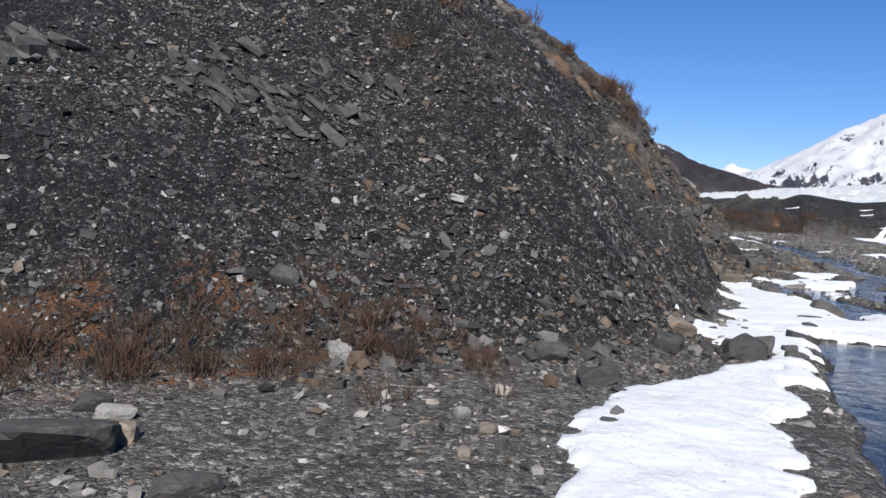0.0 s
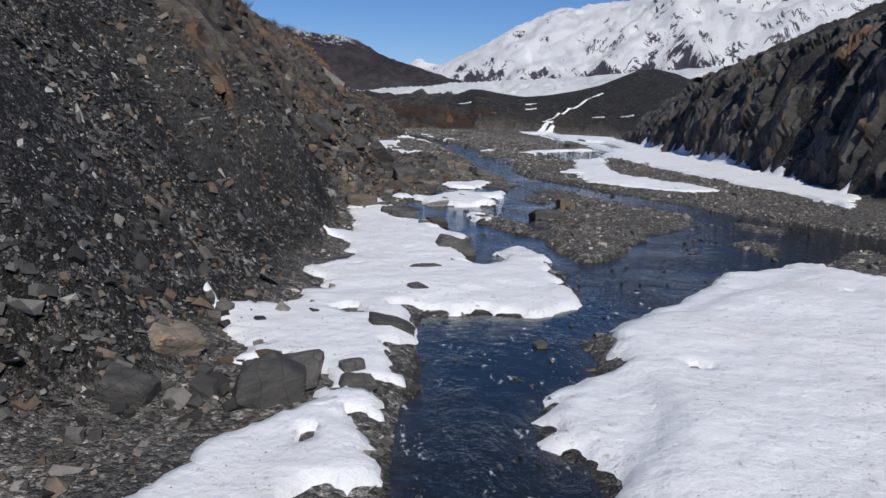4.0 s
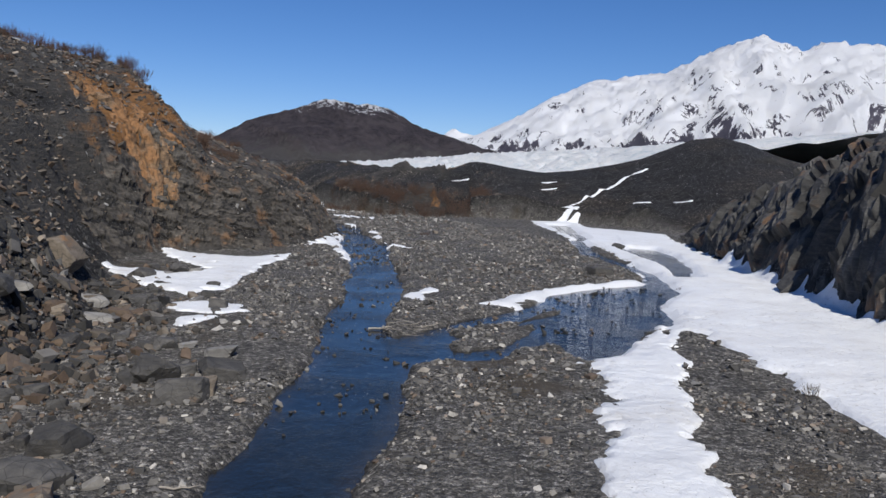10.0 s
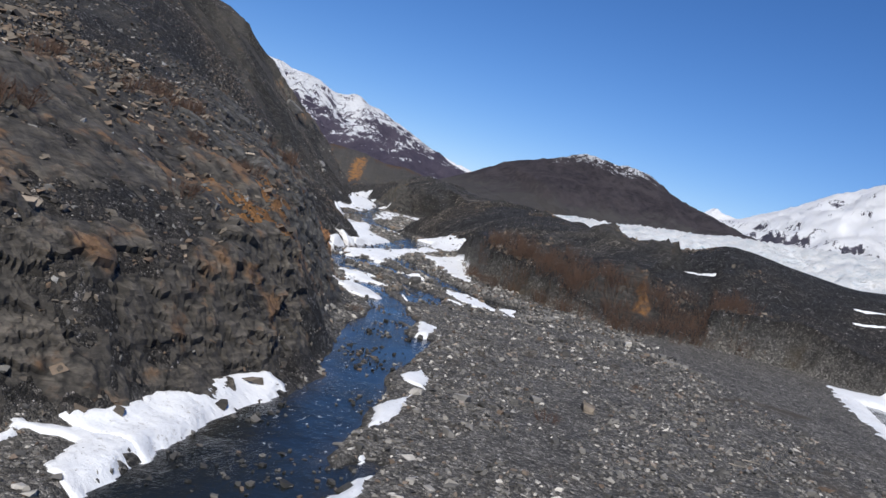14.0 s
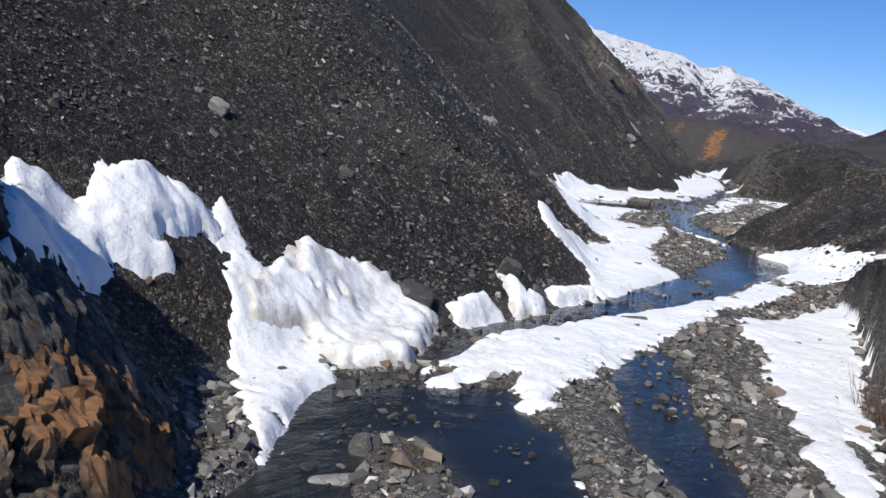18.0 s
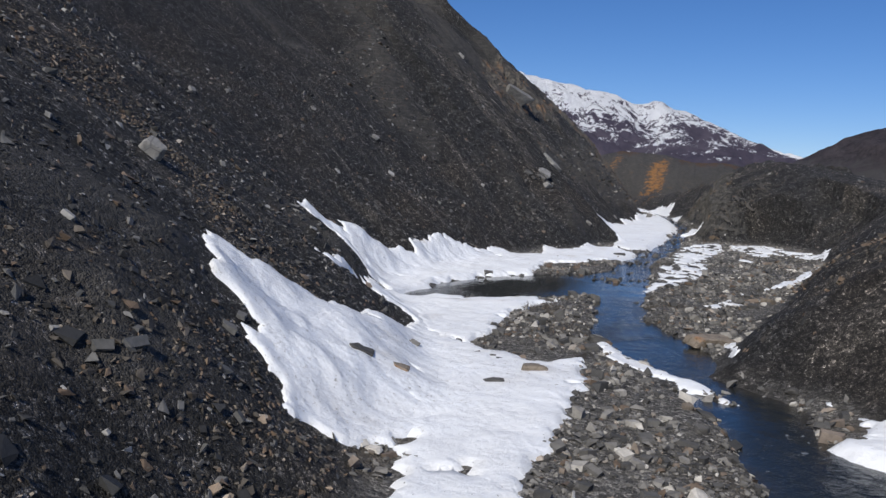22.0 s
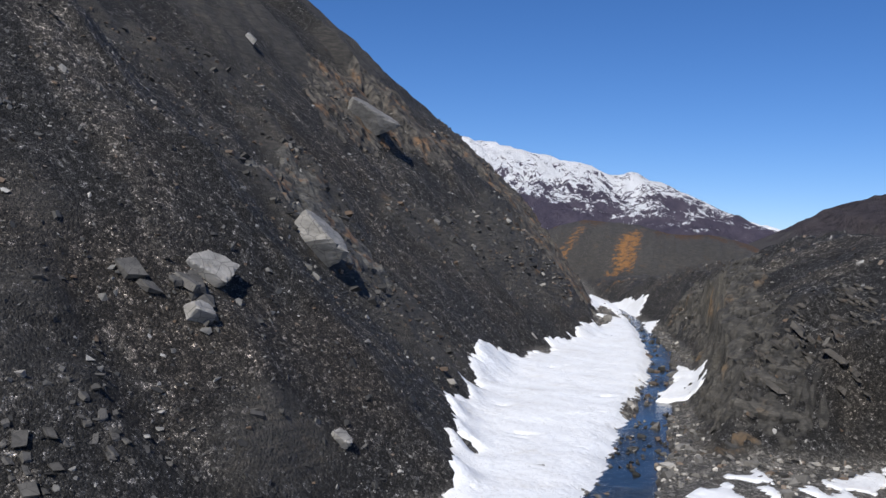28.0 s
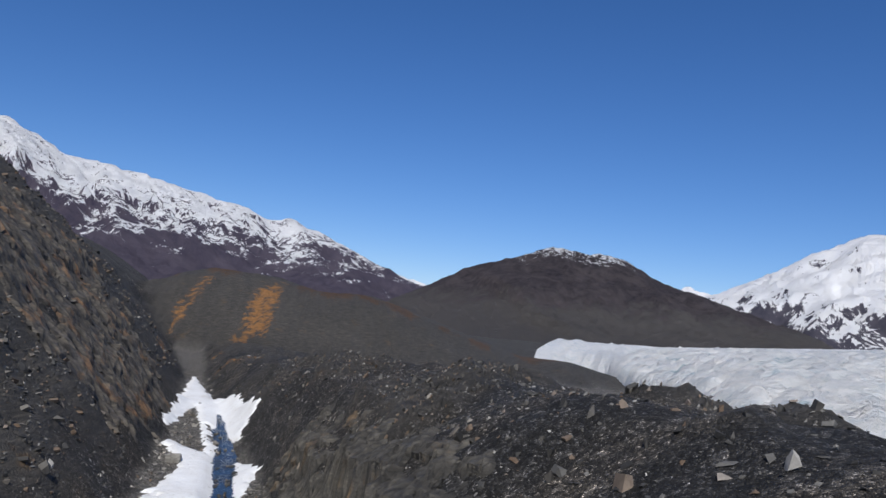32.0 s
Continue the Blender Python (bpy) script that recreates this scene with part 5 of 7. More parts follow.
FLAGS = [(3.0, 2.2, 0.8, 0.62), (1.1, 0.9, 0.30, 0.30), (0.5, 0.42, 0.2, 0.13)]
COLUMNS = [(5.5, 4.5, 9.0, 2.4), (2.0, 1.7, 3.0, 0.8), (0.9, 0.8, 0.9, 0.3)]
RUBBLY = [(2.4, 1.8, 0.8, 0.45), (0.9, 0.8, 0.35, 0.28), (0.5, 0.42, 0.22, 0.15)]
crag_face("black broken rock spur standing over the river", [(-1.5, 224), (-7.5, 240), (-15.5, 255), (-21, 264.5), (-23, 268), (-28, 270), (-37, 267), (-35, 255), (-28, 242), (-19, 226)], 0.115, (25, 20), FLAGS, BLACKROCK, 2.2, 0.65, 3)
crag_face("orange weathered rib at the tip of a black spur", [(-20.2, 261), (-21.4, 265), (-23.5, 268.2), (-26, 268.5), (-24.5, 264), (-22.6, 260)], 0.11, (25, 70), [(1.1, 0.8, 0.9, 0.8), (0.5, 0.4, 0.4, 0.4), (0.25, 0.2, 0.2, 0.15)], ORANGEROCK_BLACK, 0.5, 1.0, 5)
crag_face("dark jointed rock bluff above the gravel flat", [(-14.5, 170), (-12.2, 181), (-4.2, 188), (0.2, 199), (2.2, 213), (-1.4, 224), (-5.5, 224), (-4, 212), (-6, 201), (-9, 193.5), (-16, 187), (-19, 172)], 0.12, (10, 12), FLAGS, BROWNROCK, 1.4, 0.9, 7)
crag_face("brown slope of broken ledges above the bluff", [(-10, 196), (-7, 204), (-5, 214), (-7, 224), (-14, 228), (-20, 216), (-22, 204), (-18, 194)], 0.24, (10, 18), RUBBLY, BROWNROCK, 3.5, 0.6, 8)
crag_face("orange rusty rock face with upright joints", [(-26, 182), (-22, 184.8), (-14.8, 188), (-12.5, 187), (-12.6, 183.2), (-14.2, 181.6), (-18, 180.6), (-22.5, 180)], 0.15, (15, 75), [(2.4, 1.6, 1.2, 0.8), (0.9, 0.7, 0.5, 0.35), (0.4, 0.3, 0.25, 0.12)], ORANGEROCK, 0.7, 0.9, 9)
crag_face("dark crag of tilted broken beds over a rubble apron", [(-5, 58), (-4, 70), (-6, 84), (-4, 96), (-4, 110), (-6, 124), (-9, 138), (-16, 138), (-19, 118), (-20, 96), (-20, 78), (-17, 60)], 0.22, (35, 40), FLAGS, BROWNROCK, 3.0, 0.9, 13)
crag_face("black cliff of upright blocks above old snow", [(43.5, 10), (46.5, 83), (48.5, 117), (50.5, 145), (51.5, 166), (53.5, 190), (56.5, 214), (58.5, 231), (66, 232), (66, 205), (64, 170), (63, 130), (61, 83), (57, 10)], 0.30, (5, 0), COLUMNS, BLACKROCK, 1.5, 1.0, 17)
crag_face("band of dark bedded crag across a scree slope", [(-141, 457), (-150, 470), (-146, 473), (-140, 473), (-134, 471.5), (-132, 468), (-130.5, 461.5), (-129.5, 457), (-128.5, 453), (-131, 451)], 0.24, (40, 30), FLAGS, BLACKROCK, 2.2, 0.9, 19)
crag_face("brown crag along the upper edge of a scree slope", [(-174, 492), (-190, 510), (-186, 526), (-178, 534), (-171, 525), (-172, 512), (-165, 498), (-163, 488)], 0.34, (40, 35), FLAGS, BROWNROCK, 3.0, 0.9, 23)
crag_face("brown bedded crag at the mouth of a gorge", [(-190, 540), (-176, 545), (-165, 548), (-160, 556), (-166, 570), (-180, 596), (-196, 606), (-200, 570)], 0.34, (40, 45), FLAGS, BROWNROCK, 3.0, 1.0, 29)
crag_face("ribbed brown rock on the gorge side", [(-97, 467), (-105.5, 483), (-112.5, 502), (-124.5, 528), (-142, 558), (-137.5, 559.5), (-119, 529.5), (-107, 503.5), (-99.5, 486), (-93, 475)], 0.2, (30, 18), FLAGS, GULLYROCK, 3.5, 0.8, 31)

# ---- mountains ----
def mountain(name, label, ridge, reach, mat, floor=0.0, rough=0.16, seed=0.0, cells=150, power=1.15, size=420.0):
    """A range whose crest follows a ridge line (x, y, z)."""
    xs_, ys_ = [r[0] for r in ridge], [r[1] for r in ridge]
    gx = np.linspace(min(xs_) - reach, max(xs_) + reach, cells)
    gy = np.linspace(min(ys_) - reach, max(ys_) + reach, cells)
    gx, gy = np.meshgrid(gx, gy)
    wob = 0.16 * reach * fbm(gx + seed, gy, reach * 0.9, 3)
    d, s, _ = along(ridge, gx, gy)
    crest = np.interp(s, np.arange(len(ridge)), [r[2] for r in ridge])
    fall = np.clip(1 - (d + wob * smooth(0, reach * .3, d)) / reach, -0.2, 1)
    h = np.sign(fall) * np.abs(fall) ** power * (crest - floor)
    h = h + rough * crest * (ridged(gx + seed, gy, size, 6, 0.52) - 0.35) * smooth(0.0, 0.35, 1 - fall) * smooth(-.1, .3, fall) * 1.3
    h = h + 0.05 * crest * (ridged(gx, gy + seed, size * .25, 4) - .4) * smooth(-.1, .3, fall)
    ob = sheet(name, np.stack([gx, gy, h + floor], -1).reshape(-1, 3), cells, cells, mat)
    return tagged(ob, label, "mountain", kind="structure")


# SNOWY and STREAKED: distance haze is put into the rock colours as violet-blue
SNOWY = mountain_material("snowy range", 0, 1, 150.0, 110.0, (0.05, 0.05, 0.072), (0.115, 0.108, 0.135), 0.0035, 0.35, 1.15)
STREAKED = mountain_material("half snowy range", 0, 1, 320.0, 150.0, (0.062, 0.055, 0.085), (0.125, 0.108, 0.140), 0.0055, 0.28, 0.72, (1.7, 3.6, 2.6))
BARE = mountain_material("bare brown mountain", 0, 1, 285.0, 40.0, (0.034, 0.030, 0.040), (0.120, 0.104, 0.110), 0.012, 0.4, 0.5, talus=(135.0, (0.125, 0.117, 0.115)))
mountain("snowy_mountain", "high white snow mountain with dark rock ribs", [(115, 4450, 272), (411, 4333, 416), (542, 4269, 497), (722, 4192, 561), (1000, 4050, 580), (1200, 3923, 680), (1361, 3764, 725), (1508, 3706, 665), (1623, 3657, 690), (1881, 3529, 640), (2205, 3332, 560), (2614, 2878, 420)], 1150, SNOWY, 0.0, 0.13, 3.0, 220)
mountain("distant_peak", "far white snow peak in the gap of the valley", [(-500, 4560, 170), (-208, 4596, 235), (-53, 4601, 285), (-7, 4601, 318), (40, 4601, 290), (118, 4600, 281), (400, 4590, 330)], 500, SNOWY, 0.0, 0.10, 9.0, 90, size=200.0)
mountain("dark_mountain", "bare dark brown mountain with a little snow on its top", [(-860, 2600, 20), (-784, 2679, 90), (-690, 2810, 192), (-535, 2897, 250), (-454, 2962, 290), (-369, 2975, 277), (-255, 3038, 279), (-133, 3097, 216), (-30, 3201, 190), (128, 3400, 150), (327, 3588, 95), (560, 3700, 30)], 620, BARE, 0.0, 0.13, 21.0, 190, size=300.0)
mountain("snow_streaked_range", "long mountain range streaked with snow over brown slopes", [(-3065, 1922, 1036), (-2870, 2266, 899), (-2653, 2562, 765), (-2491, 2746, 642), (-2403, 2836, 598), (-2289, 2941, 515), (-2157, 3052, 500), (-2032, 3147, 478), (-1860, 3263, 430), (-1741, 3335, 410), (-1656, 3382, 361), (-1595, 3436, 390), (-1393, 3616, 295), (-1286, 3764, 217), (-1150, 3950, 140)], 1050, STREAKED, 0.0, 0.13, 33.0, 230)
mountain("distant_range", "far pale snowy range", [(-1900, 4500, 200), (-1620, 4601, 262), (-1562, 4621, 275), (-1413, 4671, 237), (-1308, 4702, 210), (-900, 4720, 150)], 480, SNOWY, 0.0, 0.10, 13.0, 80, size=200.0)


# ---- glacier ----
def ice_material():
    m, t, b = material("glacier ice")
    p = place(t)
    n = noise_of(t, stretched(t, p, 1, 2.2, 1, 25), 0.09, 9, 0.7, 0.6)
    c = ramp(t, n, [(0.32, (0.46, 0.57, 0.62)), (0.40, (0.76, 0.80, 0.82)), (0.60, (0.90, 0.90, 0.89)), (0.76, (0.70, 0.69, 0.67))])
    cracks = noise_of(t, stretched(t, p, 1, 2.6, 0.6, 35), 0.33, 8, 0.75, 0.8)
    c = mix(t, 0.7, c, ramp(t, cracks, [(0.33, (0.42, 0.55, 0.62)), (0.42, grey(0.95)), (0.62, grey(1.08)), (0.74, (0.74, 0.72, 0.69))]), "MULTIPLY")
    t.links.new(c, b.inputs["Base Color"])
    b.inputs["Roughness"].default_value = 0.6
    bump(t, b, calc(t, "ADD", n, calc(t, "MULTIPLY", cracks, 0.7)), 0.9, 3.5)
    return m


gx, gy = np.meshgrid(np.concatenate([np.linspace(-170, 120, 180), np.linspace(123, 1100, 100)]), np.concatenate([np.linspace(600, 830, 140), np.linspace(833, 2600, 60)]))
front = gy - (655 + 9 * fbm(gx, gy * 0, 34.0, 4) - 0.22 * (gx + 98) - 60 * smooth(0, 300, gx)) - 230 * smooth(-72, -150, gx) ** 1.2
rise = np.clip(front, 0, None)
top_z = 24.0 + 0.085 * np.clip(gx + 30, -90, 600)
crev = ridged(gx * 0.8 + gy * 0.5, gy - gx * 0.35, 20.0, 5, 0.6)
gz = 4 + 5.0 * smooth(0, 5, rise) + (top_z - 9.0) * smooth(-10, 95, rise) ** 0.8 - 0.002 * np.clip(rise - 100, 0, None)
gz = gz + (2.8 * crev + 2.4 * ridged(gx * 0.9 - gy * 0.5, gy * 0.45 + gx * 0.3, 7.0, 4, 0.6)) * smooth(-2, 10, rise) * (1 - smooth(200, 900, rise) * 0.7) - 8 * smooth(0, -10, front)
gz = gz + 2 * fbm(gx, gy, 90.0, 3) * smooth(0, 60, rise)
glacier = sheet("glacier", np.stack([gx, gy, gz], -1).reshape(-1, 3), gx.shape[0], gx.shape[1], ice_material())
tagged(glacier, "broad crevassed glacier tongue of white and pale blue ice", "glacier", kind="structure")

# ---- old snow ----
def islands(cells):
    """The connected pieces of a map of cells."""
    left = {(int(i), int(j)) for i, j in np.argwhere(cells)}
    while left:
        todo, got = [left.pop()], np.zeros(cells.shape, bool)
        while todo:
            i, j = todo.pop()
            got[i, j] = True
            for q in ((i + 1, j), (i - 1, j), (i, j + 1), (i, j - 1)):
                if q in left:
                    left.remove(q)
                    todo.append(q)
        yield got


def snow_patch(thick, dirt, poly):
    px, py = [p[0] for p in poly], [p[1] for p in poly]
    w, h = max(px) - min(px), max(py) - min(py)
    step_ = min(0.6, max(0.22, math.sqrt(w * h) / 110))
    gx_, gy_ = np.meshgrid(np.arange(min(px) - 0.8, max(px) + 0.8, step_), np.arange(min(py) - 0.8, max(py) + 0.8, step_))
    base = ground_at(gx_, gy_)
    if thick < 0.7:
        thick = 0.55 * thick
    rim = min(1.6, 0.16 * min(w, h) + 0.3) if min(px) < 15 or min(py) < 272 else 0.3
    sd = within(poly, gx_, gy_) + rim * (0.55 * fbm(gx_, gy_, 2.6, 4) + 0.35 * fbm(gx_ + 9, gy_, 0.8, 2))
    sd = np.minimum(sd, (base - water_level(gy_) + 0.22) * 5.0)
    if thick < 0.3 and 60 < min(py) and max(py) < 360 and min(px) < 15 and max(px) > -22:
        sd = np.minimum(sd, (water_level(gy_) + 0.95 - base) * 1.5)
    holes = fbm(gx_ + 30, gy_, 3.4, 4) + 0.4 * fbm(gx_, gy_, 0.9, 2)
    if dirt > 0.35 and thick <= 0.14:
        streaks = fbm(gx_ * 0.8 + gy_ * 0.3, gy_ * 0.5, 1.9, 4)
        sd = np.where(streaks < -0.06, np.minimum(sd, 3.0 * (streaks + 0.06)), sd)
    sd = np.where(holes < -0.50 - 0.25 * (1 - dirt), np.minimum(sd, 0.5 * (holes + 0.5)), sd)
    top = base + min(thick, 0.75) * smooth(0.0, 0.25 + 0.5 * thick, sd) * (1 + 0.3 * fbm(gx_, gy_, 4.0, 3)) + 0.07 * fbm(gx_, gy_, 1.1, 3) * smooth(0, 1, sd) - 0.4 * smooth(0.10, -0.12, sd)
    if thick > 0.7:
        top = top + (0.22 * (ridged(gx_, gy_, 1.9, 3) - 0.3) + 0.16 * fbm(gx_, gy_, 0.9, 2)) * smooth(0.1, 1.2, sd)
    top = np.where(sd > 0.1, np.maximum(top, water_level(gy_) + 0.04), top)
    top = np.maximum(top, water_level(gy_) - 0.10)
    keep = sd > 0.0
    n = np.arange(gx_.size).reshape(gx_.shape)
    full = keep[:-1, :-1] | keep[:-1, 1:] | keep[1:, 1:] | keep[1:, :-1]
    kind_ = "deep white avalanche snow drift, rough and gritty" if thick > 0.7 else ("thin patch of dirty old snow on gravel" if dirt > 0.35 else "patch of smooth white old snow")
    verts_all, sd_all = np.stack([gx_, gy_, top], -1).reshape(-1, 3), sd.ravel()
    for piece in islands(full):
        if piece.sum() < 14:
            continue
        used, quads = np.unique(np.stack([n[:-1, :-1], n[:-1, 1:], n[1:, 1:], n[1:, :-1]], -1)[piece], return_inverse=True)
        ob = grid_mesh("snow_patch", verts_all[used], quads.reshape(-1, 4), SNOW, dict(dirt=np.full(len(used), dirt + (0.22 if thick > 0.7 else 0.0)) + 0.25 * smooth(0.8, 0.0, sd_all[used]) - 0.15))
        tagged(ob, kind_, "snow", "snow patches in the valley")


for row in SNOW_PATCHES:
    snow_patch(*row)


# ---- loose rock ----
def ico(level):
    bm = bmesh.new()
    bmesh.ops.create_icosphere(bm, subdivisions=level, radius=1.0)
    v = np.array([p.co[:] for p in bm.verts])
    f = np.array([[p.index for p in q.verts] for q in bm.faces])
    bm.free()
    return v, f


ICO1, ICO2, ICO3 = ico(1), ico(2), ico(3)


def rough_stone(rng, level, cuts=9, rounded=0.0):
    """A block: a ball cut by planes."""
    v, f = level
    normals = rng.normal(size=(cuts, 3))
    normals /= np.linalg.norm(normals, axis=1)[:, None]
    reach = rng.uniform(0.55, 0.95, cuts)
    dots = v @ normals.T
    r = np.where(dots > 0.05, reach / np.maximum(dots, 0.05), 9.0).min(1)
    r = np.minimum(r, 1.15)
    r = r * (1 - rounded) + rounded * 0.8
    return v * r[:, None], f


def hull(points):
    bm = bmesh.new()
    for p in points:
        bm.verts.new(p)
    out = bmesh.ops.convex_hull(bm, input=bm.verts)
    bmesh.ops.delete(bm, geom=[q for q in set(out["geom_interior"]) | set(out["geom_unused"]) if isinstance(q, bmesh.types.BMVert)], context="VERTS")
    bmesh.ops.recalc_face_normals(bm, faces=bm.faces)
    bm.verts.index_update()
    v = np.array([p.co[:] for p in bm.verts])
    f = np.array([[p.index for p in q.verts] for q in bm.faces])
    bm.free()
    return v, f


def chip(rng, points=9, boxy=0.0):
    """A sharp-edged splinter: the hull of a few scattered points, or of a knocked box."""
    if rng.uniform() < boxy:
        p = np.array([(a, b, c) for a in (-1, 1) for b in (-1, 1) for c in (-1, 1)], float) * 0.82
        p[:, 0] += 0.35 * rng.uniform(-1, 1) * p[:, 2]
        p[:, 1] += 0.35 * rng.uniform(-1, 1) * p[:, 0]
        return hull(p + rng.uniform(-0.26, 0.26, p.shape))
    p = rng.normal(size=(points, 3))
    return hull(p / np.linalg.norm(p, axis=1)[:, None] ** 0.85)


def turn_matrix(yaw, tilt, way):
    """Rows of turns: a yaw about the up axis, then a tilt towards a way."""
    c, s = np.cos(yaw), np.sin(yaw)
    o, z = np.ones_like(c), np.zeros_like(c)
    a = np.stack([np.stack([c, -s, z], -1), np.stack([s, c, z], -1), np.stack([z, z, o], -1)], -2)
    kx, ky = -np.sin(way), np.cos(way)
    ct, st = np.cos(tilt), np.sin(tilt)
    k = np.stack([np.stack([z, z, ky], -1), np.stack([z, z, -kx], -1), np.stack([-ky, kx, z], -1)], -2)
    b = np.eye(3) + st[:, None, None] * k + (1 - ct)[:, None, None] * (k @ k)
    return b @ a


def slope_at(x, y, e=0.6):
    gx_, gy_ = (ground_at(x + e, y) - ground_at(x - e, y)) / (2 * e), (ground_at(x, y + e) - ground_at(x, y - e)) / (2 * e)
    return np.arctan(np.hypot(gx_, gy_)), np.arctan2(-gy_, -gx_)


def strew(name, label, category, x, y, size, flat, mat, seed, boxy=0.0, points=9, sink=0.3, kinds=16, lean=0.25, round_=0.0, beds=None, single=120, piece="stone", rest=None):
    """Thousands of stones on the ground in one mesh; the largest are pieces of their own."""
    rng = np.random.RandomState(seed)
    n = len(x)
    forms = [rough_stone(rng, ICO1, 8, round_) if rng.uniform() < round_ else chip(rng, points, boxy) for _ in range(kinds)]
    scale = np.stack([size * rng.uniform(0.7, 1.5, n), size * rng.uniform(0.55, 1.1, n), size * flat * rng.uniform(0.6, 1.4, n)], -1) * 0.5
    tilt, way = slope_at(x, y)
    yaw = rng.uniform(0, 6.283, n)
    tilt, way = tilt + rng.normal(0, lean, n), way + rng.normal(0, 0.3, n)
    if beds:
        yaw, tilt, way = rng.normal(beds[0], 0.35, n), rng.normal(beds[1], 0.2, n), rng.normal(beds[2], 0.25, n)
    m = turn_matrix(yaw, tilt, way)
    at = np.stack([x, y, (ground_at(x, y) if rest is None else rest) + scale[:, 2] * (1 - 2 * sink)], -1)
    alone = np.zeros(n, bool)
    alone[np.argsort(-size)[:single]] = True
    which = rng.randint(0, kinds, n)
    allv, allf, start = [], [], 0
    for k, (v, f) in enumerate(forms):
        i = np.nonzero((which == k) & ~alone)[0]
        w = np.einsum("nij,nkj->nki", m[i], v[None] * scale[i][:, None, :]) + at[i][:, None, :]
        allv.append(w.reshape(-1, 3))
        allf.append((f[None] + (start + np.arange(len(i)) * len(v))[:, None, None]).reshape(-1, 3))
        start += len(i) * len(v)
    ob = grid_mesh(name, np.concatenate(allv), np.concatenate(allf), mat)
    ob.data.polygons.foreach_set("use_smooth", np.zeros(len(ob.data.polygons), bool))
    shapes = {}
    for i in np.nonzero(alone)[0]:
        k = int(which[i])
        if k not in shapes:
            first = grid_mesh(piece, *forms[k], mat)
            first.data.polygons.foreach_set("use_smooth", np.zeros(len(forms[k][1]), bool))
            shapes[k] = first.data
            bpy.data.objects.remove(first)
        one = new(piece, shapes[k])
        one.parent = ob
        one.matrix_local = Matrix.Translation(at[i]) @ Matrix(m[i].tolist()).to_4x4() @ Matrix.Diagonal((*scale[i], 1.0))
    return tagged(ob, label, category, kind="stuff")


def sample(rng, n, ylo, yhi, ulo, uhi, weight):
    """Random plan points where the weight allows."""
    y = rng.uniform(ylo, yhi, n * 4)
    x = centre(y) + rng.uniform(ulo, uhi, n * 4)
    i = np.clip(np.searchsorted(ys, y), 0, len(ys) - 1)
    j = np.clip(np.searchsorted(us, x - centre(y)), 0, len(us) - 1)
    got = rng.uniform(0, 1, n * 4) < weight(x, y, i, j)
    return x[got][:n], y[got][:n]


def dry(x, y):
    return smooth(-0.12, 0.05, ground_at(x, y) - water_level(y))


FLAT, CRAG = info["flat"], np.maximum(info["lcrag"], info["rcrag"])
SNOWY_GROUND = np.zeros_like(Z, bool)
for _, _, poly in SNOW_PATCHES:
    px, py = [q[0] for q in poly], [q[1] for q in poly]
    box = (X > min(px)) & (X < max(px)) & (Y > min(py)) & (Y < max(py))
    SNOWY_GROUND[box] |= within(poly, X[box], Y[box]) > 0.2
BARE_GROUND = np.where(SNOWY_GROUND, 0.06, 1.0)
rng = np.random.RandomState(11)


def sizes(rng, n, lo, hi, power=2.2):
    u = rng.uniform(0, 1, n)
    return (lo ** -power + u * (hi ** -power - lo ** -power)) ** (-1 / power)


# river stones on the gravel flats
for k, (ylo, yhi, ulo, uhi, n, lo, hi) in enumerate([(-2, 60, -24, 34, 7500, .11, .6), (60, 130, -14, 30, 14000, .09, .45), (125, 260, -12, 34, 22000, .15, .6), (258, 350, -14, 34, 10000, .19, .9), (350, 480, -12, 40, 9000, .22, 1.0), (480, 660, -10, 12, 1500, .3, 1.2)]):
    x, y = sample(rng, n, ylo, yhi, ulo, uhi, lambda x, y, i, j: FLAT[i, j] * BARE_GROUND[i, j] * (0.25 + 0.75 * dry(x, y)) * smooth(-.35, .25, fbm(x, y, 6.0, 3) + .1))
    strew("river_stones", "rounded grey river stones and cobbles on gravel", "stones", x, y, sizes(rng, len(x), lo, hi, 2.4), 0.66, PEBBLES, 40 + k, sink=0.30, points=8, boxy=0.3)
# stones that break the water of the shallows
for k, (ylo, yhi, ulo, uhi, n, lo, hi) in enumerate([(20, 100, -8, 22, 500, .15, .5), (120, 180, -10, 26, 500, .2, .6), (180, 290, -12, 16, 2400, .16, .6), (290, 360, -10, 10, 900, .22, .8), (395, 640, -10, 10, 1500, .3, 1.1)]):
    x, y = sample(rng, n, ylo, yhi, ulo, uhi, lambda x, y, i, j: FLAT[i, j] * (ground_at(x, y) < water_level(y) - 0.05) * smooth(-.2, .3, fbm(x + 20, y, 5.0, 3)))
    size_ = sizes(rng, len(x), lo, hi, 2.4)
    strew("wet_stones", "wet dark cobbles breaking the surface of the stream", "stones", x, y, size_, 0.6, BOULDERS_WET, 50 + k, sink=0.35, points=8, boxy=0.2, single=60, rest=water_level(y) - 0.04 * size_)
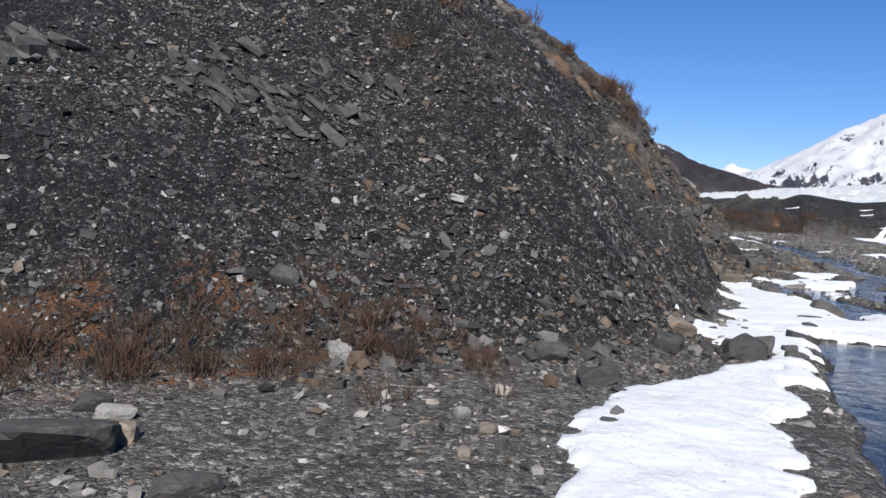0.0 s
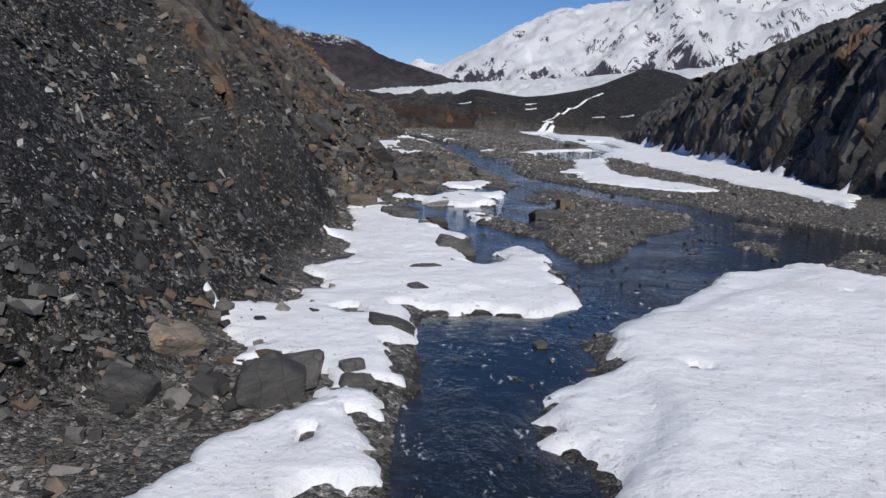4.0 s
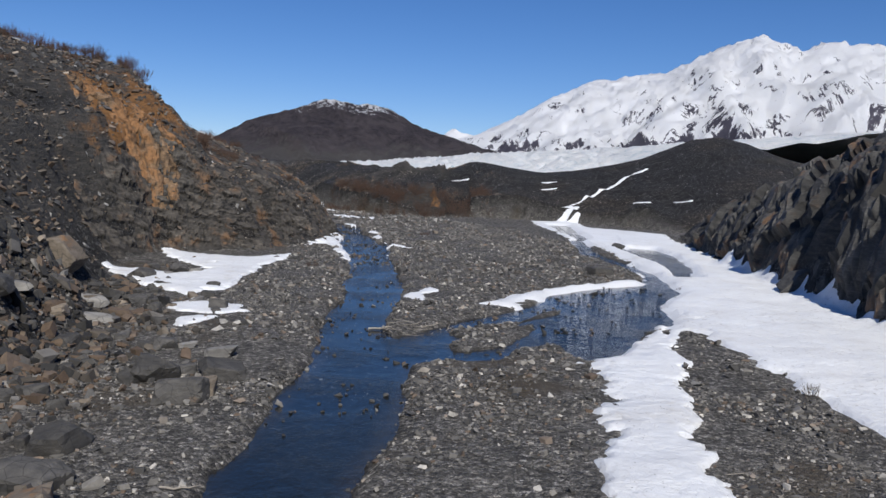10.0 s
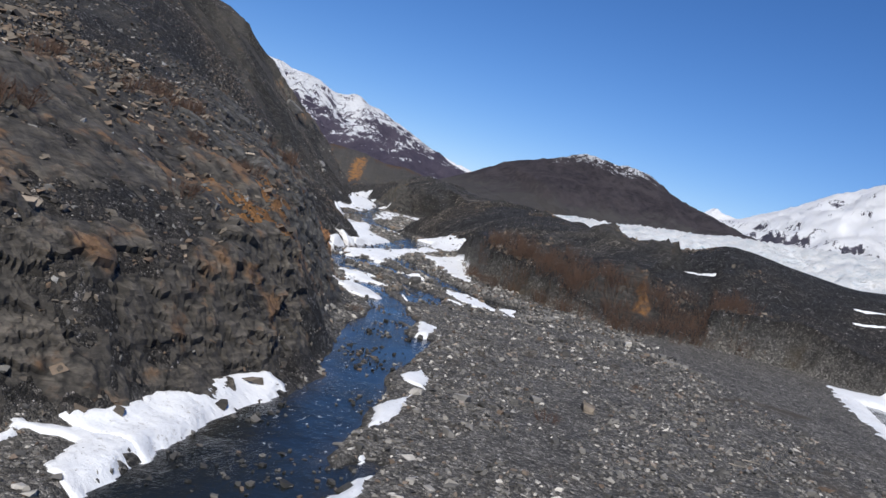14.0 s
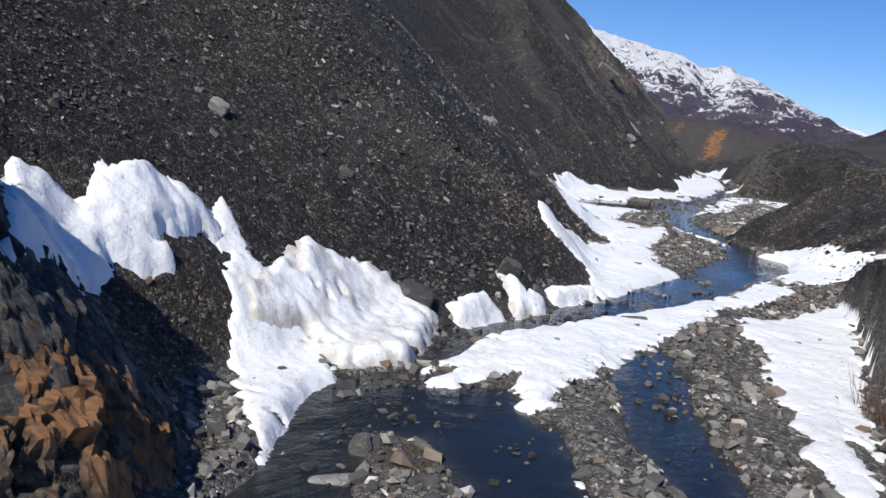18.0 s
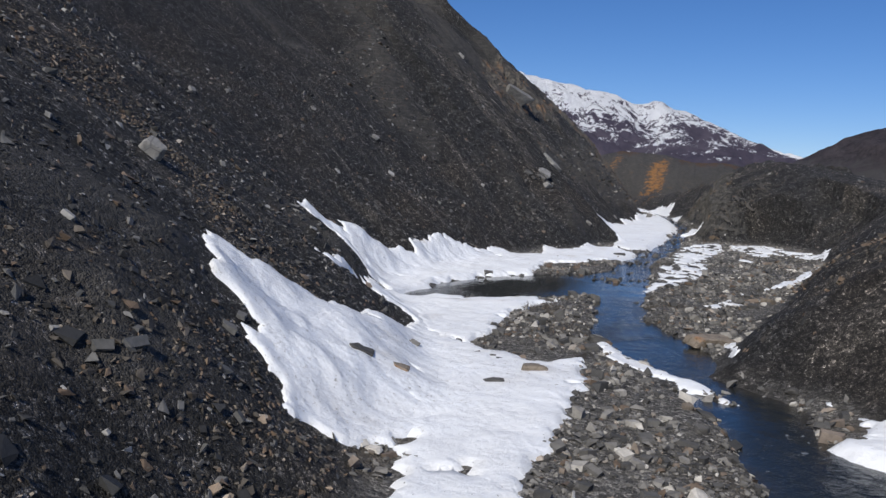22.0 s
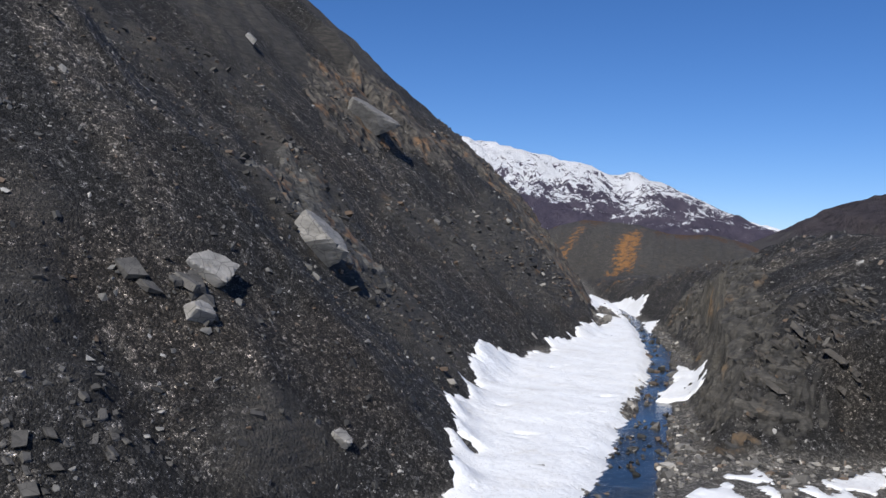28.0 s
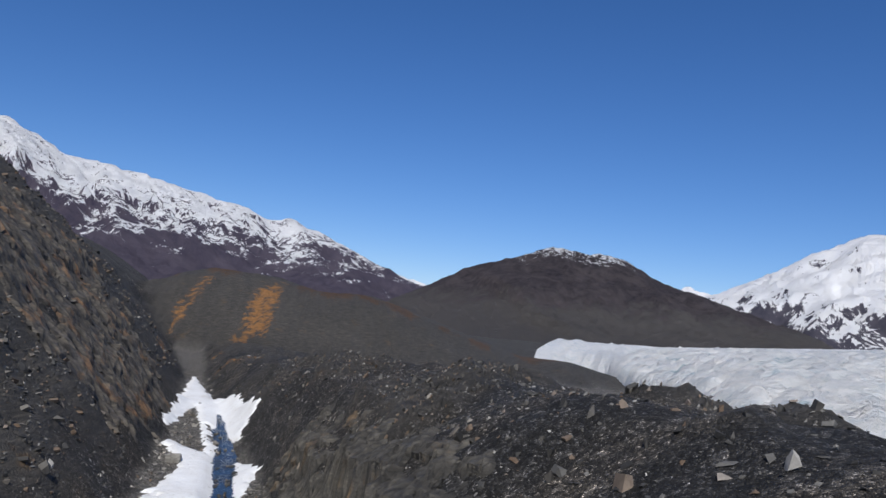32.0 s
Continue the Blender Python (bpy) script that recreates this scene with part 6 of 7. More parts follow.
# shale on the loose slopes
for k, (ylo, yhi, ulo, uhi, n, lo, hi) in enumerate([(2, 50, -36, 0, 32000, .09, .7), (45, 90, -30, 2, 18000, .11, .6), (70, 190, -60, 4, 10000, .2, 1.1), (185, 300, -48, 0, 10000, .14, .7), (285, 400, -48, 0, 14000, .14, .8), (395, 560, -55, 0, 14000, .16, .9), (410, 640, 6, 60, 22000, .12, .7)]):
    x, y = sample(rng, n, ylo, yhi, ulo, uhi, lambda x, y, i, j: (1 - FLAT[i, j]) * BARE_GROUND[i, j] * (0.35 + 0.65 * smooth(-.4, .3, fbm(x, y, 9.0, 4))))
    strew("shale_chips", "angular dark shale chips on the scree", "scree", x, y, sizes(rng, len(x), lo, hi, 2.3), 0.42, SHALE, 60 + k, sink=0.15, lean=0.5, boxy=0.15, points=7)
for k, (ylo, yhi, ulo, uhi, n, lo, hi) in enumerate([(255, 345, -50, -3, 11000, .14, .55), (130, 260, -40, 0, 6000, .22, 1.2), (270, 430, 8, 60, 6000, .25, 1.0)]):
    x, y = sample(rng, n, ylo, yhi, ulo, uhi, lambda x, y, i, j: (1 - FLAT[i, j]) * smooth(0.0, .4, fbm(x + 70, y, 16.0, 3)))
    strew("brown_rubble", "brown weathered rubble on the slope", "scree", x, y, sizes(rng, len(x), lo, hi, 2.4), 0.55, BROWNS, 80 + k, sink=0.2, lean=0.45, boxy=0.1, points=7)
# fallen blocks below the crags
x, y = sample(rng, 15000, 82, 175, -22, 4, lambda x, y, i, j: smooth(7, 2, np.abs(info["ld"][i, j] - 2.0)) * smooth(-.6, .3, fbm(x + 5, y, 7.0, 3)))
strew("fallen_blocks", "heap of fallen dark angular blocks below a crag", "rubble", x, y, sizes(rng, len(x), .17, 1.1, 2.1), 0.62, CRAGROCK, 85, sink=0.22, lean=0.5, boxy=0.7, points=11)
x, y = sample(rng, 1500, 82, 175, -22, 4, lambda x, y, i, j: smooth(9, 2, np.abs(info["ld"][i, j] - 1.0)))
strew("fallen_blocks", "brown fallen blocks among the dark ones", "rubble", x, y, sizes(rng, len(x), .22, 1.1, 2.1), 0.62, BROWNS, 86, sink=0.22, lean=0.5, boxy=0.7, points=11)
x, y = sample(rng, 600, 20, 46, -18, 6, lambda x, y, i, j: smooth(4, 1, np.abs(info["ld"][i, j] - 0.5)))
strew("fallen_blocks", "angular dark blocks rolled to the foot of the scree", "rubble", x, y, sizes(rng, len(x), .2, .8, 2.1), 0.6, CRAGROCK, 87, sink=0.25, lean=0.4, boxy=0.6, points=9)
# broken beds of the crags
BEDS_LEFT, BEDS_RIGHT = (0.6, 0.85, 2.6), (0.2, 1.25, 3.3)
for k, (ylo, yhi, ulo, uhi, n, lo, hi) in enumerate([(26, 130, -46, 2, 11000, .14, .8), (130, 238, -56, 2, 7000, .18, .8), (-10, 245, 26, 60, 1200, .3, 1.2), (300, 640, 4, 30, 4000, .2, 0.8), (400, 660, -60, 0, 4000, .25, 1.2), (234, 278, -36, 2, 3500, .12, .5)]):
    x, y = sample(rng, n, ylo, yhi, ulo, uhi, lambda x, y, i, j: np.maximum(CRAG[i, j], 0.5 * (y > 300) * smooth(1, 3, info["rd"][i, j]) * smooth(13, 8, info["rd"][i, j]) * smooth(-.1, .3, fbm(x, y, 8.0, 3))))
    strew("broken_crag", "jagged broken beds of dark rock", "crag", x, y, sizes(rng, len(x), lo, hi, 1.8), 0.5, BROWNS if k == 1 else CRAGROCK, 90 + k, sink=0.45, lean=0.5, boxy=0.35, points=8, beds=BEDS_RIGHT if k in (2, 3) else BEDS_LEFT)


# ---- boulders ----
ICO4 = ico(4)


def boulder(x, y, length, depth, height, yaw, mat, label):
    """A single block with broken faces, half bedded in what it lies on."""
    r = np.random.RandomState(int(abs(x * 131 + y * 17)) % 9999)
    v, f = ICO4 if length > 1.3 else ICO3
    box = np.concatenate([np.eye(3), -np.eye(3)]) + r.normal(0, 0.16, (6, 3))
    extra = r.normal(size=(7, 3))
    planes = np.concatenate([box, extra])
    planes /= np.linalg.norm(planes, axis=1)[:, None]
    reach = np.concatenate([r.uniform(0.62, 0.80, 6), r.uniform(0.78, 0.98, 7)])
    dots = v @ planes.T
    rad = np.where(dots > 0.05, reach / np.maximum(dots, 0.05), 9.0).min(1)
    v = v * rad[:, None]
    v = v + 0.035 * (fbm(v[:, 0] + x, v[:, 1] + v[:, 2], 0.5, 3) * 1.0)[:, None] * v
    v = v * np.array([length * 0.66, length * depth * 0.66, length * height * 0.66])
    tilt = r.uniform(-0.12, 0.12, 2)
    m = Matrix.Rotation(radians(yaw), 3, "Z") @ Matrix.Rotation(tilt[0], 3, "X") @ Matrix.Rotation(tilt[1], 3, "Y")
    v = v @ np.array(m).T
    steep, way = slope_at(np.array([x]), np.array([y]), 1.2)
    v = v @ turn_matrix(np.zeros(1), 0.85 * steep, way)[0].T
    ob = grid_mesh("boulder", v, f, mat)
    ob.data.polygons.foreach_set("use_smooth", np.zeros(len(f), bool))
    z = float(ground_at(x, y))
    ob.location = (x, y, z + length * height * (0.20 if steep[0] < 0.4 else 0.06))
    return tagged(ob, label, "boulder", "boulders of the valley")


boulder(-14.3, 14.3, 3.12, 0.45, 0.32, 44, BOULDER, "long dark grey boulder with a split face")
boulder(-16, 17.4, 1.03, 0.60, 0.70, 29, BOULDER, "upright dark slab beside a long boulder")
boulder(-13.5, 15.6, 0.83, 0.80, 0.80, 19, TAN, "cracked pale boulder on gravel")
boulder(-15, 17.1, 0.99, 0.70, 0.50, 59, PALE, "pale grey block on gravel")
boulder(-10.1, 13.6, 1.26, 0.60, 0.35, 24, BOULDER, "flat dark grey boulder on gravel")
boulder(-6.2, 31.2, 1.25, 0.80, 0.75, 19, BOULDER, "rounded dark boulder at the foot of the scree")
boulder(-4, 28.8, 1.67, 0.50, 0.50, 34, BOULDER, "long brown boulder at the edge of the snow")
boulder(-1.9, 38.7, 1.51, 0.80, 0.50, 39, TAN, "light tan slab on the scree")
boulder(-2.8, 22.8, 0.57, 0.80, 0.60, 19, BOULDER, "small dark boulder lying on snow")
boulder(-6.8, 21.7, 0.46, 0.90, 0.80, 19, PALE, "pale rounded cobble on gravel")
boulder(-12.8, 25.8, 0.82, 0.90, 0.70, 19, PALE, "pale grey boulder in dry brush")
boulder(-15.8, 27.1, 0.97, 0.80, 0.50, 19, BOULDER, "grey slab on the shale slope")
boulder(-5.5, 17.9, 0.36, 0.90, 0.90, 19, TAN, "rusty cobble on gravel")
boulder(-5.7, 20.5, 0.47, 0.80, 0.60, 19, TAN, "brown cobble on gravel")
boulder(1, 37.6, 1.82, 0.70, 0.50, 7, BOULDER, "dark boulder at the edge of the snow")
boulder(3.7, 43.1, 1.45, 0.60, 0.40, 4, BOULDER, "flat topped dark boulder on snow by the river")
boulder(2.9, 38.4, 0.72, 0.80, 0.80, 29, BOULDER, "dark angular boulder by the river")
boulder(3.1, 37.6, 0.94, 0.70, 0.40, -1, BOULDER, "brown flat boulder by the river")
boulder(1.1, 36.8, 1.85, 0.70, 0.50, 14, BOULDER, "big dark brown boulder at the edge of the snow")
boulder(-2.2, 36.1, 1.39, 0.80, 0.70, -1, BOULDER, "big dark boulder on the scree")
boulder(6.4, 59, 1.89, 0.80, 0.55, 6, BOULDER, "big rounded dark boulder on snow beside the river")
boulder(4.9, 53.3, 1.47, 0.50, 0.25, 6, BOULDER, "flat dark slab lying on snow")
boulder(4.6, 48.7, 0.71, 0.80, 0.60, 21, BOULDER, "dark boulder half buried in snow")
boulder(18.8, 57.1, 1.60, 0.50, 0.25, 6, TAN, "flat wet boulder in the river")
boulder(13.3, 72.3, 1.97, 0.70, 0.45, 1, BOULDER, "dark brown boulder at the water")
boulder(2.6, 71.3, 1.16, 0.50, 0.70, 34, BOULDER, "tilted dark slab on snow")
boulder(3.6, 71.3, 1.64, 0.80, 0.60, -1, BOULDER, "cracked dark boulder on snow")
boulder(0.3, 76, 2.06, 0.70, 0.45, 9, BOULDER, "grey boulder at the edge of the snow")
boulder(5.1, 68.1, 0.89, 0.70, 0.50, -1, BOULDER, "small dark boulder on snow")
boulder(5.9, 68.3, 1.20, 0.70, 0.50, 19, BOULDER, "wet mossy boulder in the shallows")
boulder(4, 74.6, 1.07, 0.80, 0.60, 19, TAN, "brown boulder in the shallows")
boulder(15.5, 77, 1.39, 0.70, 0.65, 9, TAN, "bright tan cracked boulder on a gravel bar")
boulder(13.6, 72.9, 1.57, 0.70, 0.45, -1, BOULDER, "dark brown boulder on a gravel bar")
boulder(10.6, 73.5, 0.72, 0.90, 0.70, -1, BOULDER, "dark rounded boulder in the water")
boulder(12.6, 73.6, 0.84, 0.60, 0.40, -1, BOULDER, "flat boulder in the water")
boulder(-5.3, 103, 2.47, 0.70, 0.70, 9, BOULDER, "huge dark block standing in the crag")
boulder(-4.3, 89.5, 2.32, 0.80, 0.80, 4, BOULDER, "big dark boulder with a lit brown face")
boulder(-4.2, 101.1, 0.57, 0.80, 2.00, 4, TAN, "upright tan block in the rubble")
boulder(3.3, 95.8, 2.42, 0.70, 0.80, 24, BOULDER, "big angular dark boulder in the boulder field")
boulder(8.1, 84.6, 0.87, 0.70, 0.40, 4, BOULDER, "flat boulder on a snow island")
boulder(-0.1, 109, 3.11, 0.80, 0.80, 13, BOULDER, "huge dark grey boulder in the boulder field")
boulder(6.6, 109.4, 2.19, 0.90, 0.70, 33, BOULDER, "big grey boulder in the boulder field")
boulder(6.6, 115.4, 1.79, 0.80, 0.60, 3, BOULDER, "grey boulder in the boulder field")
boulder(11.5, 109.4, 2.39, 0.60, 0.25, 3, BOULDER, "flat grey slab at the water")
boulder(12.1, 105.4, 3.36, 0.45, 0.22, 11, BOULDER, "long flat grey slab reaching into the water")
boulder(1.8, 104.3, 2.86, 0.80, 0.60, 3, BOULDER, "broad grey boulder with roots over it")
boulder(9.5, 112.1, 1.49, 0.70, 0.70, 3, TAN, "brown boulder by the water")
boulder(8.3, 126.5, 1.34, 0.80, 0.70, 18, TAN, "brown boulder in the boulder field")
boulder(8.6, 129.2, 2.00, 0.80, 0.50, 3, BOULDER, "dark boulder in the boulder field")
boulder(3, 147.2, 1.19, 0.80, 0.90, 3, BOULDER, "dark upright boulder by a snow patch")
boulder(34.9, 179.1, 2.57, 0.60, 0.40, 3, BOULDER, "dark flat boulder on the gravel flat")
boulder(51.7, 168.7, 3.15, 0.70, 0.70, 3, BOULDER, "grey boulder at the foot of the cliff")
boulder(-10.1, 151.4, 2.90, 0.70, 0.80, 3, TAN, "tan and grey block below the slope")
boulder(44.6, 217.7, 1.90, 0.90, 0.80, 6, BOULDER, "dark boulder standing in snow")
boulder(34.8, 177.5, 2.46, 0.60, 0.45, 26, BOULDER, "long grey boulder on the gravel flat")
boulder(10.6, 168.5, 1.34, 0.70, 0.50, 6, BOULDER, "flat grey boulder by the stream")
boulder(8.9, 178.3, 1.04, 0.80, 0.60, 6, TAN, "reddish boulder by the stream")
boulder(4.2, 215.4, 1.47, 0.60, 0.40, 22, TAN, "flat brown boulder in the stream")
boulder(-11.9, 269.6, 1.10, 0.80, 0.90, 44, BOULDER, "grey boulder standing on the gravel bar")
boulder(-22.5, 272.5, 1.72, 0.90, 0.50, 44, PALE, "pale pyramid shaped slab in the stream")
boulder(-19.7, 266.3, 0.58, 0.80, 0.80, 44, TAN, "orange boulder on snow")
boulder(-45.2, 280.5, 1.11, 0.70, 1.00, 44, PALE, "pale slab on the scree")
boulder(-37.1, 298.7, 1.74, 0.60, 0.60, 59, BOULDER, "dark grey slab sticking out of the scree")
boulder(-35.4, 288.3, 2.38, 0.70, 0.70, 44, BOULDER, "big dark rock at the stream between snow drifts")
boulder(-76.2, 338.9, 1.35, 0.80, 1.10, 44, PALE, "white boulder on the brown scree")
boulder(-30.1, 303.8, 1.85, 0.40, 0.30, 44, BOULDER, "flat dark boulder at the water")
boulder(-42.8, 288.3, 1.09, 0.60, 0.50, 44, BOULDER, "dark boulder on the scree")
boulder(-64.4, 324.9, 1.29, 0.70, 0.80, 41, PALE, "pale boulder on the brown scree")
boulder(-50.2, 317.5, 0.98, 0.70, 0.50, 41, BOULDER, "grey boulder on the scree")
boulder(-52.5, 319.3, 0.93, 0.70, 0.80, 41, BOULDER, "grey slab on the scree")
boulder(-60.7, 343.9, 1.02, 0.90, 0.60, 53, TAN, "brown boulder on snow")
boulder(-61.8, 342.3, 1.37, 0.80, 0.40, 43, BOULDER, "dark rocks melted out of the snow")
boulder(-58.3, 348.5, 1.08, 0.80, 0.50, 43, BOULDER, "dark boulder on snow")
boulder(-58.4, 352.4, 1.33, 0.80, 0.50, 43, TAN, "brown boulder at the edge of the snow")
boulder(-55.9, 350.3, 1.18, 0.60, 0.30, 43, TAN, "tan slab at the edge of the snow")
boulder(-55.5, 370.5, 3.30, 0.50, 0.25, 53, TAN, "low brown bank rock at the water")
boulder(-61.5, 365, 1.40, 0.80, 0.40, 43, BOULDER, "dark bank rock at the water")
boulder(-89.3, 388.2, 1.21, 0.80, 0.60, 39, BOULDER, "black boulder on snow by the pool")
boulder(-92.6, 396.3, 0.57, 0.80, 0.70, 39, BOULDER, "small dark boulder on snow")
boulder(-118.2, 397.2, 0.96, 0.80, 0.90, 39, PALE, "grey boulder on the dark scree")
boulder(-115.8, 437.2, 2.11, 0.80, 0.80, 40, PALE, "cluster of pale broken rock on the scree")
boulder(-113.1, 435.1, 1.32, 0.80, 1.00, 70, PALE, "broken pale rock on the scree")
boulder(-113.4, 416.9, 0.67, 0.80, 1.00, 40, PALE, "grey boulder on the scree")
boulder(-91.7, 423.1, 1.54, 0.80, 0.50, 40, BOULDER, "dark boulders between snow and river")
boulder(-107.5, 440.3, 1.11, 0.70, 0.70, 40, PALE, "grey boulder on the scree")
boulder(-171.6, 503.5, 6.6, 0.50, 0.80, 50, PALE, "huge pale slab high on the slope")
boulder(-126.1, 454.2, 4.4, 0.55, 0.85, 55, PALE, "big pale slab on the scree")
boulder(-174.6, 482.5, 1.66, 0.80, 0.80, 40, PALE, "white boulder high on the slope")
boulder(-153.8, 502.3, 0.95, 0.80, 0.80, 36, PALE, "grey boulder on the scree")
boulder(-116.9, 446.3, 0.66, 0.80, 0.80, 36, PALE, "pale boulder on the scree")
boulder(-162.2, 522.1, 0.88, 0.80, 0.80, 33, PALE, "pale boulder on the scree")
boulder(-152.8, 510.2, 0.80, 0.70, 0.90, 33, PALE, "pale slab on the scree")
boulder(-157, 508.4, 1.51, 0.70, 0.60, 33, BOULDER, "dark boulder on the scree")
boulder(-163.6, 534.7, 1.15, 0.80, 0.90, 22, PALE, "white boulder on the scree")
boulder(-152.5, 530, 0.86, 0.80, 0.80, 22, PALE, "grey boulder on the scree")
boulder(-157.8, 564.7, 1.81, 0.80, 0.90, 16, PALE, "grey boulder above the gorge")
boulder(-99.5, 512, 0.26, 0.80, 0.90, 22, PALE, "small white stone on the moraine")

# more loose boulders on the stony apron below the crags and on the flats
r_ = np.random.RandomState(23)
LOOSE = [boulder(0, -500 + 9 * k, 1.0, d, h, 0, mat, label) for k, (d, h, mat, label) in enumerate([
    (0.7, 0.55, BOULDER, "angular dark grey boulder on the stony apron"), (0.8, 0.6, BOULDER, "rough dark grey boulder among cobbles"),
    (0.6, 0.45, PALE, "pale grey boulder among darker stones"), (0.75, 0.6, TAN, "brown weathered boulder among grey stones")])]
spots = [(x, y) for x, y in zip(*sample(r_, 190, 74, 172, -22, 6, lambda x, y, i, j: smooth(10, 2, np.abs(info["ld"][i, j] + 1.0))))]
spots += [(x, y) for x, y in zip(*sample(r_, 60, 165, 420, -14, 24, lambda x, y, i, j: FLAT[i, j] * dry(x, y)))]
for k, (x, y) in enumerate(spots):
    s = float(sizes(r_, 1, 0.7, 2.4, 2.0)[0]) if y < 172 else float(sizes(r_, 1, 0.5, 1.3, 2.2)[0])
    source = LOOSE[[0, 1, 0, 1, 2, 3][r_.randint(6)]]
    m = Matrix.Translation((x, y, float(ground_at(x, y)) + 0.12 * s)) @ Matrix.Rotation(r_.uniform(0, 6.28), 4, "Z") @ Matrix.Rotation(r_.uniform(-.25, .25), 4, "X") @ Matrix.Scale(s, 4)
    copy_thing(source, m)
for ob in LOOSE:
    bpy.data.objects.remove(ob)


# ---- dry brush and driftwood ----
def twigs(rng, count, tall, wide, upright=0.75, thick=0.012, forks=4, lie=False):
    """A clump of thin forked stems."""
    verts, faces = [], []

    def stem(p, d, length, w, depth):
        seg = 2
        ring = []
        for k in range(seg + 1):
            side = d.orthogonal().normalized()
            up = d.cross(side)
            r = w * (1 - 0.75 * k / seg)
            base = len(verts)
            for a in (0, 2.094, 4.189):
                verts.append(p + (side * math.cos(a) + up * math.sin(a)) * r)
            ring.append(base)
            if k:
                a, b = ring[-2], ring[-1]
                for q in range(3):
                    faces.append((a + q, a + (q + 1) % 3, b + (q + 1) % 3, b + q))
            if k == seg:
                break
            if depth and k:
                for _ in range(forks):
                    stem(p.copy(), (d + Vector(rng.normal(0, 0.45, 3))).normalized(), length * rng.uniform(0.3, 0.6), r * 0.7, depth - 1)
            p = p + d * (length / seg)
            d = (d + Vector(rng.normal(0, 0.12, 3)) + Vector((0, 0, -0.04 if lie else 0.05))).normalized()

    for _ in range(count):
        a, rr = rng.uniform(0, 6.283), wide * rng.uniform(0, 0.5) ** 0.7
        p = Vector((rr * math.cos(a), rr * math.sin(a), -0.05))
        lean = rng.uniform(0, 1) * (1 - upright) * 2.4
        b = a + rng.normal(0, 0.5)
        d = Vector((lean * math.cos(b), lean * math.sin(b), 0.05 if lie else 1)).normalized()
        stem(p, d, tall * rng.uniform(0.55, 1.0), thick * rng.uniform(0.7, 1.3), 1)
    return np.array([v[:] for v in verts]), np.array(faces)


def brush_source(seed, count, tall, wide, mat, label, upright=0.72, thick=0.019):
    v, f = twigs(np.random.RandomState(seed), count, tall, wide, upright, thick)
    ob = grid_mesh("shrub", v, f, mat)
    return tagged(ob, label, "shrub", "dry shrubs on the slopes")


GREYTWIG = plain_material("grey twigs", (0.13, 0.11, 0.09), 0.9)
BRUSHES = [brush_source(1, 38, 0.9, 0.8, TWIG, "leafless reddish-brown shrub on dark scree"), brush_source(2, 26, 0.75, 1.1, TWIG, "low leafless brown bush of thin stems", 0.6),
           brush_source(3, 30, 1.2, 0.9, TWIG, "upright leafless brown shrub on a ridge"), brush_source(4, 22, 0.8, 0.6, GREYTWIG, "small grey dead shrub on gravel", 0.65)]


def brush_at(x, y, s, kinds):
    m = Matrix.Translation((x, y, float(ground_at(x, y)) - 0.03)) @ Matrix.Rotation(r_.uniform(0, 6.28), 4, "Z") @ Matrix.Scale(s, 4)
    copy_thing(BRUSHES[kinds[r_.randint(len(kinds))]], m)


for x, y in zip(*sample(r_, 130, 8, 29.5, -34, -6, lambda x, y, i, j: smooth(2.4, 0.6, np.abs(info["ld"][i, j] - 0.9)))):
    brush_at(x, y, r_.uniform(0.9, 1.6), [0, 0, 1])
for x, y in zip(*sample(r_, 60, 40, 190, -44, 0, lambda x, y, i, j: smooth(12, 17, info["ld"][i, j]) * smooth(32, 24, info["ld"][i, j]) * (0.2 + smooth(-.1, .3, fbm(x, y, 9.0, 2))))):
    brush_at(x, y, r_.uniform(0.9, 1.9), [0, 2, 2])
for x, y in zip(*sample(r_, 45, 185, 268, -30, 4, lambda x, y, i, j: smooth(4, 8, info["ld"][i, j]) * smooth(0.0, .3, fbm(x + 9, y, 8.0, 2)))):
    brush_at(x, y, r_.uniform(0.9, 1.8), [0, 1, 2])
for k in range(46):
    q = r_.uniform(0, 1)
    brush_at(-36 + 22 * q + r_.normal(0, 1.2), 190 + 17 * q + r_.normal(0, 1.5), r_.uniform(1.0, 2.0), [0, 2, 2])
for k in range(16):
    q = r_.uniform(0, 1)
    brush_at(-13 + 6 * q + r_.normal(0, 0.8), 62 + 5 * q + r_.normal(0, 1.2), r_.uniform(1.0, 1.7), [0, 2])
for x, y in zip(*sample(r_, 14, 130, 260, -12, 30, lambda x, y, i, j: FLAT[i, j] * dry(x, y))):
    brush_at(x, y, r_.uniform(0.7, 1.2), [1, 3])
for x, y, s in [(-70, 372, 1.6), (-71.5, 371, 1.2), (-69, 370.5, 1.0), (-9.5, 22.5, 1.3), (-6.5, 25, 1.0)]:
    brush_at(x, y, s, [1, 3])
for ob in BRUSHES:
    bpy.data.objects.remove(ob)
